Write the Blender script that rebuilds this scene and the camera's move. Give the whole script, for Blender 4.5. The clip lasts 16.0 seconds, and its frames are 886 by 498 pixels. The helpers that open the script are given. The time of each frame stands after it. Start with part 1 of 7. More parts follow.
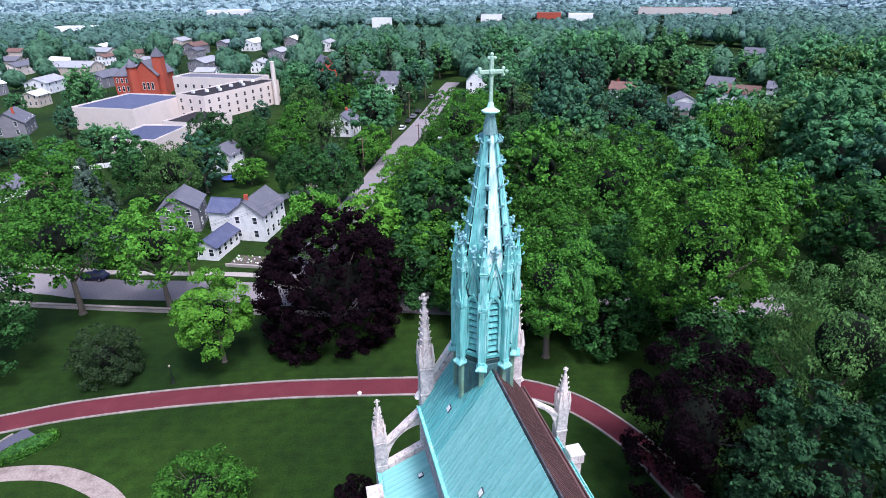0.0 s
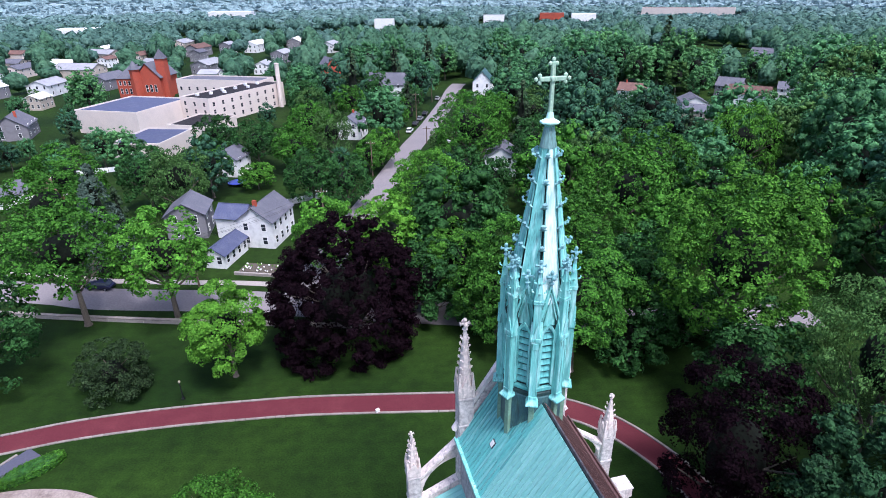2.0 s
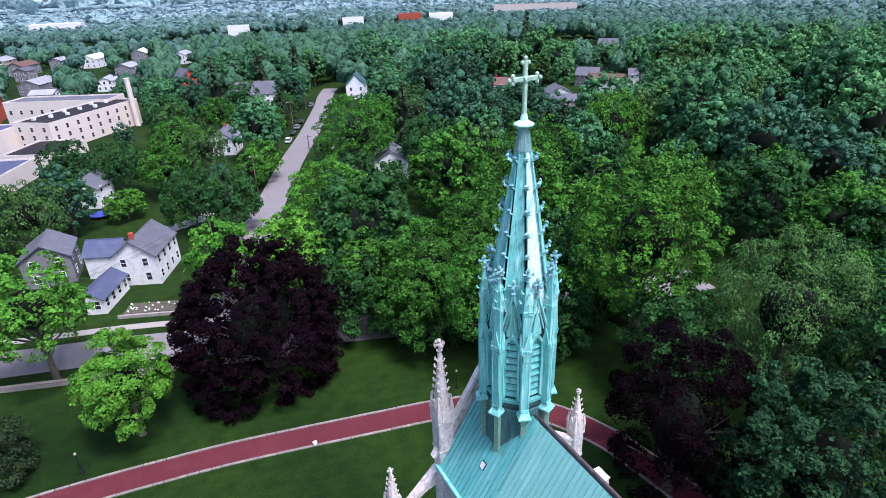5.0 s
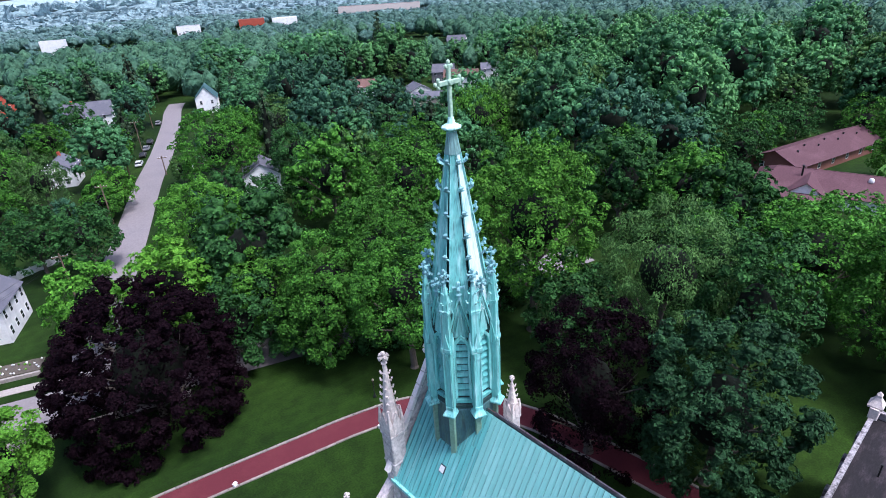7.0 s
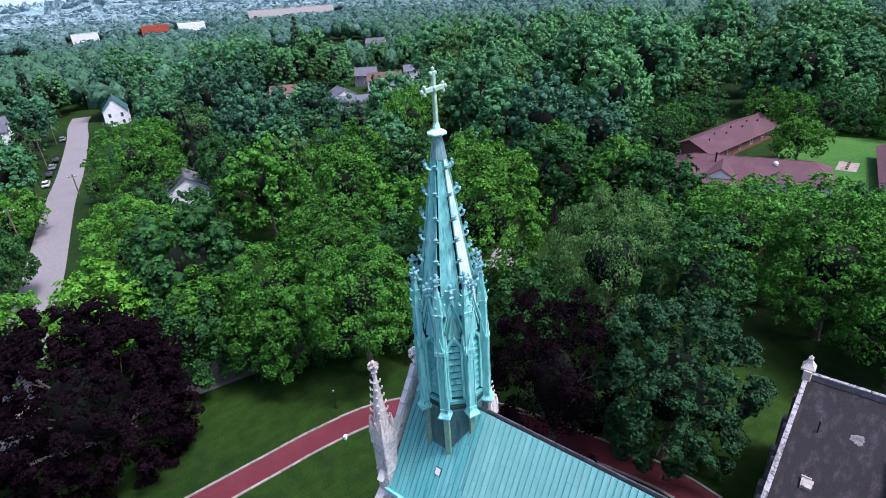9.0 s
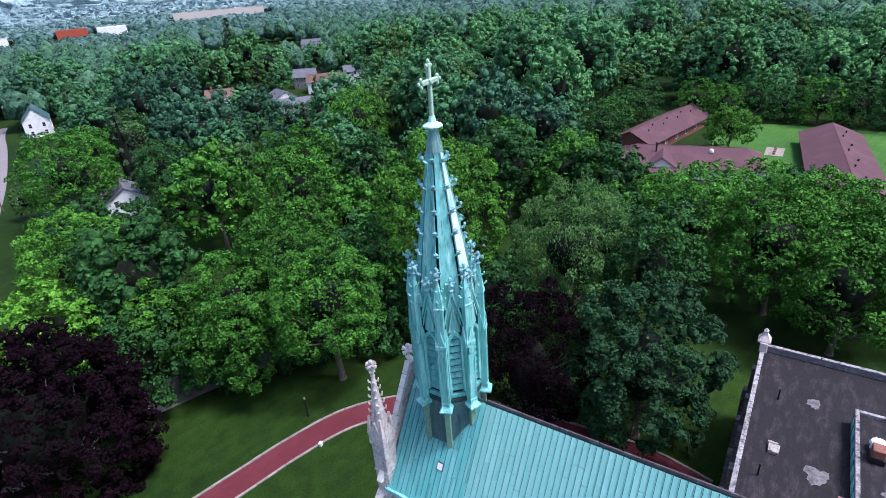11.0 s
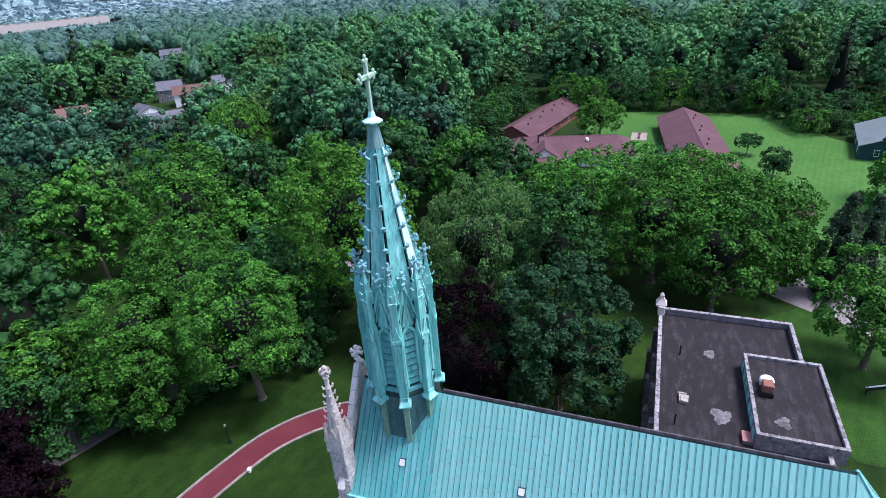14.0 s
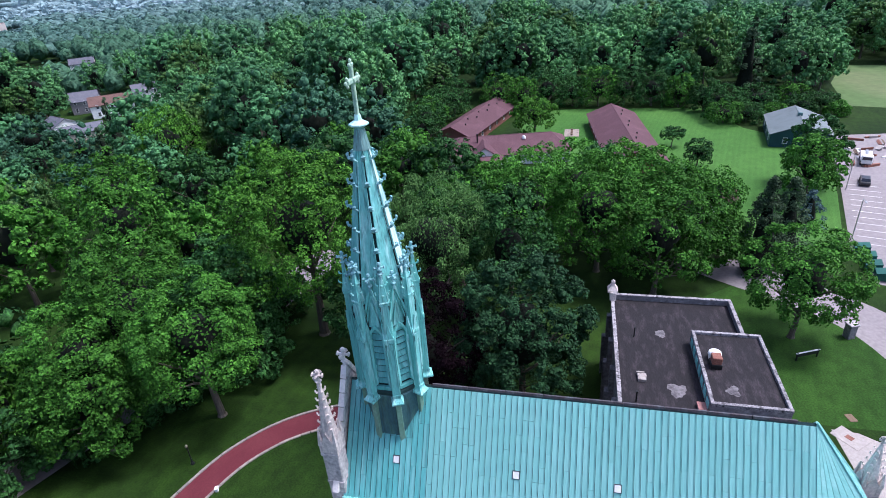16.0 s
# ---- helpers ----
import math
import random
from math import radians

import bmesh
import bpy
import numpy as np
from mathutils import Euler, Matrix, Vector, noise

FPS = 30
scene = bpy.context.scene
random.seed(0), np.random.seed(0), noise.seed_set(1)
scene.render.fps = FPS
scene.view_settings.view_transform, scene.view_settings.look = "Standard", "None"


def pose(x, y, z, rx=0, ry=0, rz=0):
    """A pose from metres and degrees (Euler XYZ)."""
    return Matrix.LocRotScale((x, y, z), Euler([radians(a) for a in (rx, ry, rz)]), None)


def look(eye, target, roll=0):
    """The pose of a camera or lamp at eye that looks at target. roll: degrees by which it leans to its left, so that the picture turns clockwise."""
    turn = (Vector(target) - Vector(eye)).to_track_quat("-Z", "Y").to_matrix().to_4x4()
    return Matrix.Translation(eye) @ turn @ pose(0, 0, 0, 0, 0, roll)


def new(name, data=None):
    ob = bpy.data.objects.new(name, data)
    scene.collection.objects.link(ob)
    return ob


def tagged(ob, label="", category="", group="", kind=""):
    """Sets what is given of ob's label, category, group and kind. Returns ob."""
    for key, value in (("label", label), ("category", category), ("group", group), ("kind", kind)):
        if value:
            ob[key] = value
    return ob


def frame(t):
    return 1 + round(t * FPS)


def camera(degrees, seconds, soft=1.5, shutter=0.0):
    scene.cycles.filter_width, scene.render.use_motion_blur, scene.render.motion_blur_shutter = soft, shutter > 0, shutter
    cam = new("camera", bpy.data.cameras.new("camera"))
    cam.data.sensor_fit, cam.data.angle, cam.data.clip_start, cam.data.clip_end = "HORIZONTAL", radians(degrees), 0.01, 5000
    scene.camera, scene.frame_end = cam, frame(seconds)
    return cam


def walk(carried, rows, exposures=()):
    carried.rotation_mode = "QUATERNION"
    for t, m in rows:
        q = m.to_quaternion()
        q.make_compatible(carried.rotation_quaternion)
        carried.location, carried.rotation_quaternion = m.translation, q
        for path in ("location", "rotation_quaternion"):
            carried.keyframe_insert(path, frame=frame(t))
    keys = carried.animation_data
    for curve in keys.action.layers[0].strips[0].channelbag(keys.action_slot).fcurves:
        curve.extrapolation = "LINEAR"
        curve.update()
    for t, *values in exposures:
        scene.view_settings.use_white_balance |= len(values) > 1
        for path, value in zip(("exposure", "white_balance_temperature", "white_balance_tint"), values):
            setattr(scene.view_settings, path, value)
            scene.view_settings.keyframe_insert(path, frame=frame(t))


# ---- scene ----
cam = camera(76.8, 16.0, soft=0.9)
PATH = [
    (0, (-9.066, -26.487, 45.623), (-8.634, -24.733, 44.763), -0.6),
    (0.5, (-9.332, -25.494, 45.573), (-8.901, -23.74, 44.714), -0.6),
    (1, (-9.639, -24.607, 45.537), (-9.208, -22.853, 44.679), -0.7),
    (1.5, (-10.059, -23.726, 45.473), (-9.63, -21.971, 44.615), -0.7),
    (2, (-10.624, -22.978, 45.49), (-10.196, -21.223, 44.633), -0.8),
    (2.5, (-11.17, -22.19, 45.456), (-10.722, -20.439, 44.6), -0.9),
    (3, (-11.681, -21.527, 45.417), (-11.193, -19.787, 44.56), -1.0),
    (5.5, (-14.474, -18.823, 45.44), (-13.557, -17.27, 44.574), -2.6),
    (6, (-15.063, -18.331, 45.567), (-14.043, -16.847, 44.697), -3.1),
    (6.5, (-15.565, -17.843, 45.637), (-14.449, -16.433, 44.761), -3.5),
    (7, (-16.068, -17.377, 45.726), (-14.891, -16.02, 44.845), -3.7),
    (7.5, (-16.504, -16.921, 45.818), (-15.293, -15.596, 44.935), -3.9),
    (8, (-16.966, -16.468, 45.917), (-15.717, -15.181, 45.033), -3.9),
    (8.5, (-17.561, -16.007, 46.061), (-16.264, -14.77, 45.174), -3.9),
    (9, (-18.069, -15.504, 46.122), (-16.718, -14.329, 45.231), -4.1),
    (11.5, (-19.902, -13.157, 45.921), (-18.411, -12.178, 45.016), -4.3),
    (12, (-20.186, -12.795, 45.858), (-18.665, -11.865, 44.952), -4.3),
    (12.5, (-20.49, -12.458, 45.824), (-18.935, -11.589, 44.914), -4.3),
    (13, (-20.784, -12.145, 45.797), (-19.196, -11.34, 44.885), -4.4),
    (13.5, (-20.975, -11.756, 45.792), (-19.356, -11.022, 44.875), -4.5),
    (14, (-21.282, -11.382, 45.824), (-19.636, -10.713, 44.906), -4.5),
    (14.5, (-21.675, -10.992, 45.9), (-20.002, -10.396, 44.979), -4.5),
    (15, (-22.103, -10.506, 45.985), (-20.409, -9.978, 45.063), -4.6),
    (15.5, (-22.449, -9.922, 46.042), (-20.742, -9.442, 45.117), -4.6),
    (16, (-22.737, -9.323, 46.1), (-21.023, -8.869, 45.174), -4.5),
]
walk(cam, [(t, look(eye, target, roll)) for t, eye, target, roll in PATH], [(0.0, 0.70, 5650, 18), (16.0, 0.70, 5650, 18)])

# ---- world, sun ----
SUN_AZ, SUN_EL = 160.0, 64.0          # the bright part of an overcast sky, beyond the flat-roofed wing
world = bpy.data.worlds.new("sky")
scene.world = world
world.use_nodes = True
_nt = world.node_tree
_sky = _nt.nodes.new("ShaderNodeTexSky")
_sky.sky_type, _sky.sun_disc = "NISHITA", False
_sky.sun_elevation, _sky.sun_rotation = radians(SUN_EL), radians(SUN_AZ)
_sky.air_density, _sky.dust_density, _sky.ozone_density = 1.0, 4.0, 1.5
_nt.links.new(_sky.outputs[0], _nt.nodes["Background"].inputs[0])
_nt.nodes["Background"].inputs[1].default_value = 0.135
_sd = bpy.data.lights.new("sun", "SUN")
_sd.energy, _sd.angle, _sd.color = 2.6, radians(16), (1.0, 0.965, 0.92)
_sun = new("sun", _sd)
_sdir = Vector((math.sin(radians(SUN_AZ)) * math.cos(radians(SUN_EL)), math.cos(radians(SUN_AZ)) * math.cos(radians(SUN_EL)), math.sin(radians(SUN_EL))))
_sun.matrix_world = look(_sdir * 200, (0, 0, 0))


# ---- materials ----
def mat(name, col, rough=0.7, metal=0.0, var=0.25, scale=1.5, fine=12.0, bump=0.15, bump_d=0.02, per_object=0.12, second=None, second_amt=0.5,
        stretch=(1, 1, 1), streak=0.0, spec=0.3, streak_scale=1.0, streak_dir=(7, 7, 0.5), streak_col=None):
    """Principled paint with coarse stains, fine grain, a second tone in patches, streaks down the slope and a little relief."""
    m = bpy.data.materials.new(name)
    m.use_nodes = True
    nt = m.node_tree
    L = nt.links.new
    b = nt.nodes["Principled BSDF"]
    b.inputs["Roughness"].default_value, b.inputs["Metallic"].default_value = rough, metal
    b.inputs["Specular IOR Level"].default_value = spec
    geo = nt.nodes.new("ShaderNodeTexCoord")
    mp = nt.nodes.new("ShaderNodeMapping")
    mp.inputs["Scale"].default_value = stretch
    L(geo.outputs["Object"], mp.inputs[0])
    oi = nt.nodes.new("ShaderNodeObjectInfo")
    off = nt.nodes.new("ShaderNodeMath")
    off.operation, off.inputs[1].default_value = "MULTIPLY", 41.0
    L(oi.outputs["Random"], off.inputs[0])
    L(off.outputs[0], mp.inputs["Location"])
    n1 = nt.nodes.new("ShaderNodeTexNoise")
    n1.inputs["Scale"].default_value, n1.inputs["Detail"].default_value = scale, 5
    n2 = nt.nodes.new("ShaderNodeTexNoise")
    n2.inputs["Scale"].default_value, n2.inputs["Detail"].default_value = fine, 3
    L(mp.outputs[0], n1.inputs[0])
    L(mp.outputs[0], n2.inputs[0])
    mix2 = nt.nodes.new("ShaderNodeMix")
    mix2.data_type = "RGBA"
    mix2.inputs["A"].default_value = (*col, 1)
    mix2.inputs["B"].default_value = (*(second or [c * 0.6 for c in col]), 1)
    rr = nt.nodes.new("ShaderNodeMapRange")
    rr.inputs[1].default_value, rr.inputs[2].default_value, rr.inputs[3].default_value, rr.inputs[4].default_value = 0.48, 0.72, 0.0, second_amt
    L(n1.outputs[0], rr.inputs[0])
    L(rr.outputs[0], mix2.inputs["Factor"])
    hs = nt.nodes.new("ShaderNodeHueSaturation")
    add = nt.nodes.new("ShaderNodeMath")
    add.operation = "ADD"
    r2 = nt.nodes.new("ShaderNodeMapRange")
    r2.inputs[1].default_value, r2.inputs[2].default_value, r2.inputs[3].default_value, r2.inputs[4].default_value = 0.25, 0.75, 1 - var, 1 + var
    L(n2.outputs[0], r2.inputs[0])
    r3 = nt.nodes.new("ShaderNodeMapRange")
    r3.inputs[3].default_value, r3.inputs[4].default_value = -per_object, per_object
    L(oi.outputs["Random"], r3.inputs[0])
    L(r2.outputs[0], add.inputs[0])
    L(r3.outputs[0], add.inputs[1])
    L(add.outputs[0], hs.inputs["Value"])
    L(mix2.outputs["Result"], hs.inputs["Color"])
    last = hs.outputs[0]
    if streak:
        n3 = nt.nodes.new("ShaderNodeTexNoise")
        n3.inputs["Scale"].default_value, n3.inputs["Detail"].default_value = streak_scale, 4
        mp3 = nt.nodes.new("ShaderNodeMapping")
        mp3.inputs["Scale"].default_value = streak_dir
        L(geo.outputs["Object"], mp3.inputs[0])
        L(off.outputs[0], mp3.inputs["Location"])
        L(mp3.outputs[0], n3.inputs[0])
        r4 = nt.nodes.new("ShaderNodeMapRange")
        r4.inputs[1].default_value, r4.inputs[2].default_value, r4.inputs[3].default_value, r4.inputs[4].default_value = 0.52, 0.70, 0.0, streak
        L(n3.outputs[0], r4.inputs[0])
        mix4 = nt.nodes.new("ShaderNodeMix")
        mix4.data_type = "RGBA"
        mix4.inputs["B"].default_value = (*(streak_col or [c * 0.3 for c in col]), 1)
        L(r4.outputs[0], mix4.inputs["Factor"])
        L(last, mix4.inputs["A"])
        last = mix4.outputs["Result"]
    L(last, b.inputs["Base Color"])
    if bump:
        bp = nt.nodes.new("ShaderNodeBump")
        bp.inputs["Strength"].default_value, bp.inputs["Distance"].default_value = bump, bump_d
        L(n2.outputs[0], bp.inputs["Height"])
        L(bp.outputs[0], b.inputs["Normal"])
    return m


def leaf_mat(name, col, col2, shine=0.10, grain=2.6):
    """Foliage: each leaf spray its own tone, each tree its own shift, light coming through."""
    m = bpy.data.materials.new(name)
    m.use_nodes = True
    nt = m.node_tree
    L = nt.links.new
    b = nt.nodes["Principled BSDF"]
    b.inputs["Roughness"].default_value = 0.6
    b.inputs["Specular IOR Level"].default_value = shine
    geo = nt.nodes.new("ShaderNodeNewGeometry")
    ramp = nt.nodes.new("ShaderNodeMix")
    ramp.data_type = "RGBA"
    ramp.inputs["A"].default_value, ramp.inputs["B"].default_value = (*col, 1), (*col2, 1)
    vc = nt.nodes.new("ShaderNodeTexVoronoi")
    vc.inputs["Scale"].default_value = grain * 1.1
    mixf = nt.nodes.new("ShaderNodeMix")
    mixf.inputs["Factor"].default_value = 0.42
    L(geo.outputs["Random Per Island"], mixf.inputs["A"])
    L(vc.outputs["Color"], mixf.inputs["B"])
    L(mixf.outputs["Result"], ramp.inputs["Factor"])
    oi = nt.nodes.new("ShaderNodeObjectInfo")
    hs = nt.nodes.new("ShaderNodeHueSaturation")
    r1 = nt.nodes.new("ShaderNodeMapRange")
    r1.inputs[3].default_value, r1.inputs[4].default_value = 0.78, 1.20
    L(oi.outputs["Random"], r1.inputs[0])
    tc = nt.nodes.new("ShaderNodeTexCoord")
    nz = nt.nodes.new("ShaderNodeTexNoise")
    nz.inputs["Scale"].default_value, nz.inputs["Detail"].default_value = 0.35, 2
    L(tc.outputs["Object"], nz.inputs[0])
    L(tc.outputs["Object"], vc.inputs["Vector"])
    r2 = nt.nodes.new("ShaderNodeMapRange")
    r2.inputs[1].default_value, r2.inputs[2].default_value, r2.inputs[3].default_value, r2.inputs[4].default_value = 0.3, 0.7, 0.75, 1.25
    L(nz.outputs[0], r2.inputs[0])
    mul = nt.nodes.new("ShaderNodeMath")
    mul.operation = "MULTIPLY"
    L(r1.outputs[0], mul.inputs[0])
    L(r2.outputs[0], mul.inputs[1])
    nf = nt.nodes.new("ShaderNodeTexNoise")
    nf.inputs["Scale"].default_value, nf.inputs["Detail"].default_value, nf.inputs["Roughness"].default_value = grain, 4, 0.7
    L(tc.outputs["Object"], nf.inputs[0])
    r5 = nt.nodes.new("ShaderNodeMapRange")
    r5.inputs[1].default_value, r5.inputs[2].default_value, r5.inputs[3].default_value, r5.inputs[4].default_value = 0.36, 0.66, 0.72, 1.25
    L(nf.outputs[0], r5.inputs[0])
    mul2 = nt.nodes.new("ShaderNodeMath")
    mul2.operation = "MULTIPLY"
    L(mul.outputs[0], mul2.inputs[0])
    L(r5.outputs[0], mul2.inputs[1])
    # every leaf spray faces its own way
    vo = nt.nodes.new("ShaderNodeTexVoronoi")
    vo.inputs["Scale"].default_value = grain * 1.7
    L(tc.outputs["Object"], vo.inputs["Vector"])
    va = nt.nodes.new("ShaderNodeVectorMath")
    va.operation = "MULTIPLY_ADD"
    va.inputs[1].default_value, va.inputs[2].default_value = (1.1, 1.1, 1.1), (-0.55, -0.55, -0.5)
    L(vo.outputs["Color"], va.inputs[0])
    vb = nt.nodes.new("ShaderNodeVectorMath")
    vb.operation = "ADD"
    L(va.outputs[0], vb.inputs[0])
    L(geo.outputs["Normal"], vb.inputs[1])
    vn = nt.nodes.new("ShaderNodeVectorMath")
    vn.operation = "NORMALIZE"
    L(vb.outputs[0], vn.inputs[0])
    L(vn.outputs[0], b.inputs["Normal"])
    L(mul2.outputs[0], hs.inputs["Value"])
    L(ramp.outputs["Result"], hs.inputs["Color"])
    L(hs.outputs[0], b.inputs["Base Color"])
    tr = nt.nodes.new("ShaderNodeBsdfTranslucent")
    L(hs.outputs[0], tr.inputs[0])
    ms = nt.nodes.new("ShaderNodeMixShader")
    ms.inputs[0].default_value = 0.10
    L(b.outputs[0], ms.inputs[1])
    L(tr.outputs[0], ms.inputs[2])
    L(ms.outputs[0], nt.nodes["Material Output"].inputs[0])
    return m


COPPER = mat("verdigris_copper", (0.20, 0.56, 0.52), 0.5, 0.0, 0.16, 1.3, 7.0, 0.12, 0.02, 0.14, (0.50, 0.80, 0.77), 0.85, (2.8, 2.8, 0.4), 0.75, 0.4, 1.3, (7, 7, 0.4), (0.045, 0.17, 0.155))
COPPER_ROOF = mat("verdigris_roof", (0.215, 0.50, 0.465), 0.5, 0.0, 0.09, 0.6, 6.0, 0.08, 0.01, 0.04, (0.34, 0.605, 0.575), 0.5, (3.0, 0.3, 1.0), 0.3, 0.4, 0.9, (7, 0.35, 1), (0.12, 0.36, 0.33))
COPPER_DARK = mat("dull_copper", (0.055, 0.125, 0.14), 0.5, 0.0, 0.25, 1.5, 8.0, 0.15, 0.02, 0.1, (0.10, 0.20, 0.16), 0.8, (2, 2, 0.6), 0.6, 0.35, 1.2, (5, 5, 0.5), (0.03, 0.04, 0.04))
COPPER_DEEP = mat("deeper_verdigris", (0.115, 0.40, 0.385), 0.45, 0.0, 0.12, 0.8, 6.0, 0.1, 0.01, 0.07, (0.27, 0.56, 0.54), 0.7, (3.0, 0.35, 1.0), 0.6, 0.45, 0.9, (7, 0.35, 1), (0.04, 0.16, 0.15))
COPPER_WHITE = mat("whiter_streaked_copper", (0.72, 0.86, 0.85), 0.5, 0.0, 0.12, 1.3, 7.0, 0.12, 0.02, 0.1, (0.30, 0.60, 0.57), 0.7, (3, 3, 0.3), 0.5, 0.4, 1.2, (6, 6, 0.45), (0.12, 0.36, 0.33))
# near-black for surfaces behind gaps; on the steeple it paints recess shade
RECESS_BLACK = mat("recess_black", (0.022, 0.050, 0.050), 0.6, 0.0, 0.3, 1.5, 8.0, 0.15, 0.02, 0.1, (0.05, 0.10, 0.09), 0.6)
COPPER_TIP = mat("dull_grey_copper", (0.16, 0.29, 0.28), 0.5, 0.0, 0.25, 1.5, 8.0, 0.1, 0.02, 0.1, (0.30, 0.52, 0.49), 0.7, (4, 4, 0.4), 0.7, 0.4, 1.2, (6, 6, 0.4), (0.06, 0.10, 0.10))
COPPER_PALE = mat("pale_verdigris", (0.50, 0.78, 0.74), 0.55, 0.0, 0.12, 2.0, 9.0, 0.1, 0.02, 0.1, (0.26, 0.56, 0.49), 0.6)
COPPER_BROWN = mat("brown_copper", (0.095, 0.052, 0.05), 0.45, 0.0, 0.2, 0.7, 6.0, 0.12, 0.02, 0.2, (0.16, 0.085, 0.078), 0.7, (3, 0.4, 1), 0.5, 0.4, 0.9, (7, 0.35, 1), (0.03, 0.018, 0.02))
CROCKET = mat("grey_verdigris", (0.22, 0.43, 0.45), 0.55, 0.0, 0.2, 4.0, 14.0, 0.2, 0.02, 0.15, (0.12, 0.25, 0.28), 0.7)
STONE_PALE = mat("pale_coping_limestone", (0.80, 0.73, 0.69), 0.85, 0.0, 0.12, 1.6, 7.0, 0.4, 0.03, 0.06, (0.62, 0.54, 0.51), 0.6)
RIDGE_DARK = mat("sooty_brown_ridge_copper", (0.060, 0.050, 0.058), 0.5, 0.0, 0.35, 2.0, 9.0, 0.2, 0.02, 0.2, (0.11, 0.13, 0.14), 0.7)
LEAD = mat("dark_ridge_lead", (0.035, 0.042, 0.052), 0.5, 0.0, 0.3, 2.0, 10.0, 0.2)
STONE = mat("pale_limestone", (0.70, 0.61, 0.57), 0.85, 0.0, 0.2, 1.6, 7.0, 0.5, 0.04, 0.08, (0.42, 0.35, 0.33), 0.75, streak=0.6, streak_dir=(5, 5, 0.8), streak_col=(0.20, 0.17, 0.17))
STONE_GREY = mat("grey_rubble_stone", (0.36, 0.34, 0.35), 0.9, 0.0, 0.35, 1.6, 3.5, 0.8, 0.06, 0.15, (0.5, 0.44, 0.42), 0.6)
STONE_MID = mat("weathered_limestone", (0.60, 0.54, 0.52), 0.9, 0.0, 0.3, 2.2, 5.0, 0.7, 0.05, 0.1, (0.30, 0.27, 0.27), 0.8)
# dark grey stone with paler patches
STONE_DARK = mat("dark_patched_stone", (0.17, 0.16, 0.17), 0.9, 0.0, 0.4, 1.2, 3.0, 0.7, 0.06, 0.2, (0.34, 0.32, 0.31), 0.6)
STONE_MOTTLED = mat("mottled_sooty_coping", (0.30, 0.28, 0.29), 0.9, 0.0, 0.45, 2.5, 7.0, 0.6, 0.04, 0.2, (0.035, 0.030, 0.034), 1.0)
BRICK_RED = mat("red_brick_paving", (0.105, 0.018, 0.026), 0.85, 0.0, 0.25, 0.35, 9.0, 0.3, 0.02, 0.0, (0.140, 0.030, 0.037), 0.7)
BRICK_WALL = mat("red_brick", (0.42, 0.085, 0.05), 0.85, 0.0, 0.2, 0.4, 5.0, 0.3, 0.02, 0.0, (0.30, 0.07, 0.05), 0.6)
KERB = mat("pale_kerb_concrete", (0.27, 0.235, 0.21), 0.85, 0.0, 0.2, 1.0, 8.0, 0.3, 0.02, 0.16, (0.2, 0.18, 0.165), 0.7)
CONCRETE = mat("pale_concrete", (0.35, 0.31, 0.285), 0.85, 0.0, 0.15, 0.3, 4.0, 0.2, 0.02, 0.05, (0.30, 0.27, 0.27), 0.6)
WALK = mat("worn_pinkish_paving", (0.30, 0.245, 0.215), 0.85, 0.0, 0.25, 0.9, 5.0, 0.3, 0.02, 0.0, (0.17, 0.125, 0.11), 0.9)
ASPHALT = mat("worn_asphalt", (0.225, 0.20, 0.205), 0.85, 0.0, 0.15, 0.12, 3.0, 0.2, 0.02, 0.0, (0.20, 0.18, 0.19), 0.7)
BLUE_ASPHALT = mat("dark_asphalt", (0.085, 0.085, 0.12), 0.8, 0.0, 0.15, 0.3, 5.0, 0.2)
LOT = mat("parking_asphalt", (0.25, 0.22, 0.22), 0.85, 0.0, 0.15, 0.1, 2.0, 0.2, 0.02, 0.0, (0.20, 0.175, 0.18), 0.7)
TAR = mat("tar_roofing", (0.010, 0.0075, 0.0095), 0.85, 0.0, 0.5, 0.6, 3.5, 0.5, 0.04, 0.0, (0.040, 0.030, 0.036), 0.9, (1, 3, 1), 0.7, 0.4, 2.2, (1.4, 6, 1), (0.006, 0.005, 0.006))
PUDDLE = mat("pale_dried_puddle", (0.15, 0.135, 0.14), 0.5, 0.0, 0.45, 1.6, 5.0, 0.1, 0.01, 0.0, (0.030, 0.023, 0.028), 1.0)
WHITE = mat("white_paint", (0.86, 0.85, 0.84), 0.6, 0.0, 0.06, 0.8, 6.0, 0.08)
CREAM = mat("cream_render", (0.74, 0.64, 0.58), 0.8, 0.0, 0.08, 0.3, 4.0, 0.1, 0.02, 0.03, (0.62, 0.54, 0.5), 0.5)
GREY_SIDING = mat("grey_siding", (0.22, 0.21, 0.23), 0.7, 0.0, 0.12, 0.8, 6.0, 0.1)
BEIGE = mat("beige_siding", (0.55, 0.47, 0.40), 0.75, 0.0, 0.1, 0.8, 6.0, 0.1)
SLATE = mat("grey_shingle_roof", (0.115, 0.115, 0.14), 0.8, 0.0, 0.25, 0.6, 6.0, 0.4, 0.03, 0.1, (0.17, 0.165, 0.185), 0.6)
NAVY = mat("blue_grey_shingle", (0.075, 0.085, 0.15), 0.75, 0.0, 0.25, 0.6, 6.0, 0.3, 0.03, 0.1, (0.12, 0.13, 0.19), 0.6)
MAROON = mat("maroon_shingle_roof", (0.095, 0.043, 0.052), 0.8, 0.0, 0.25, 0.25, 4.0, 0.3, 0.03, 0.05, (0.135, 0.066, 0.078), 0.8)
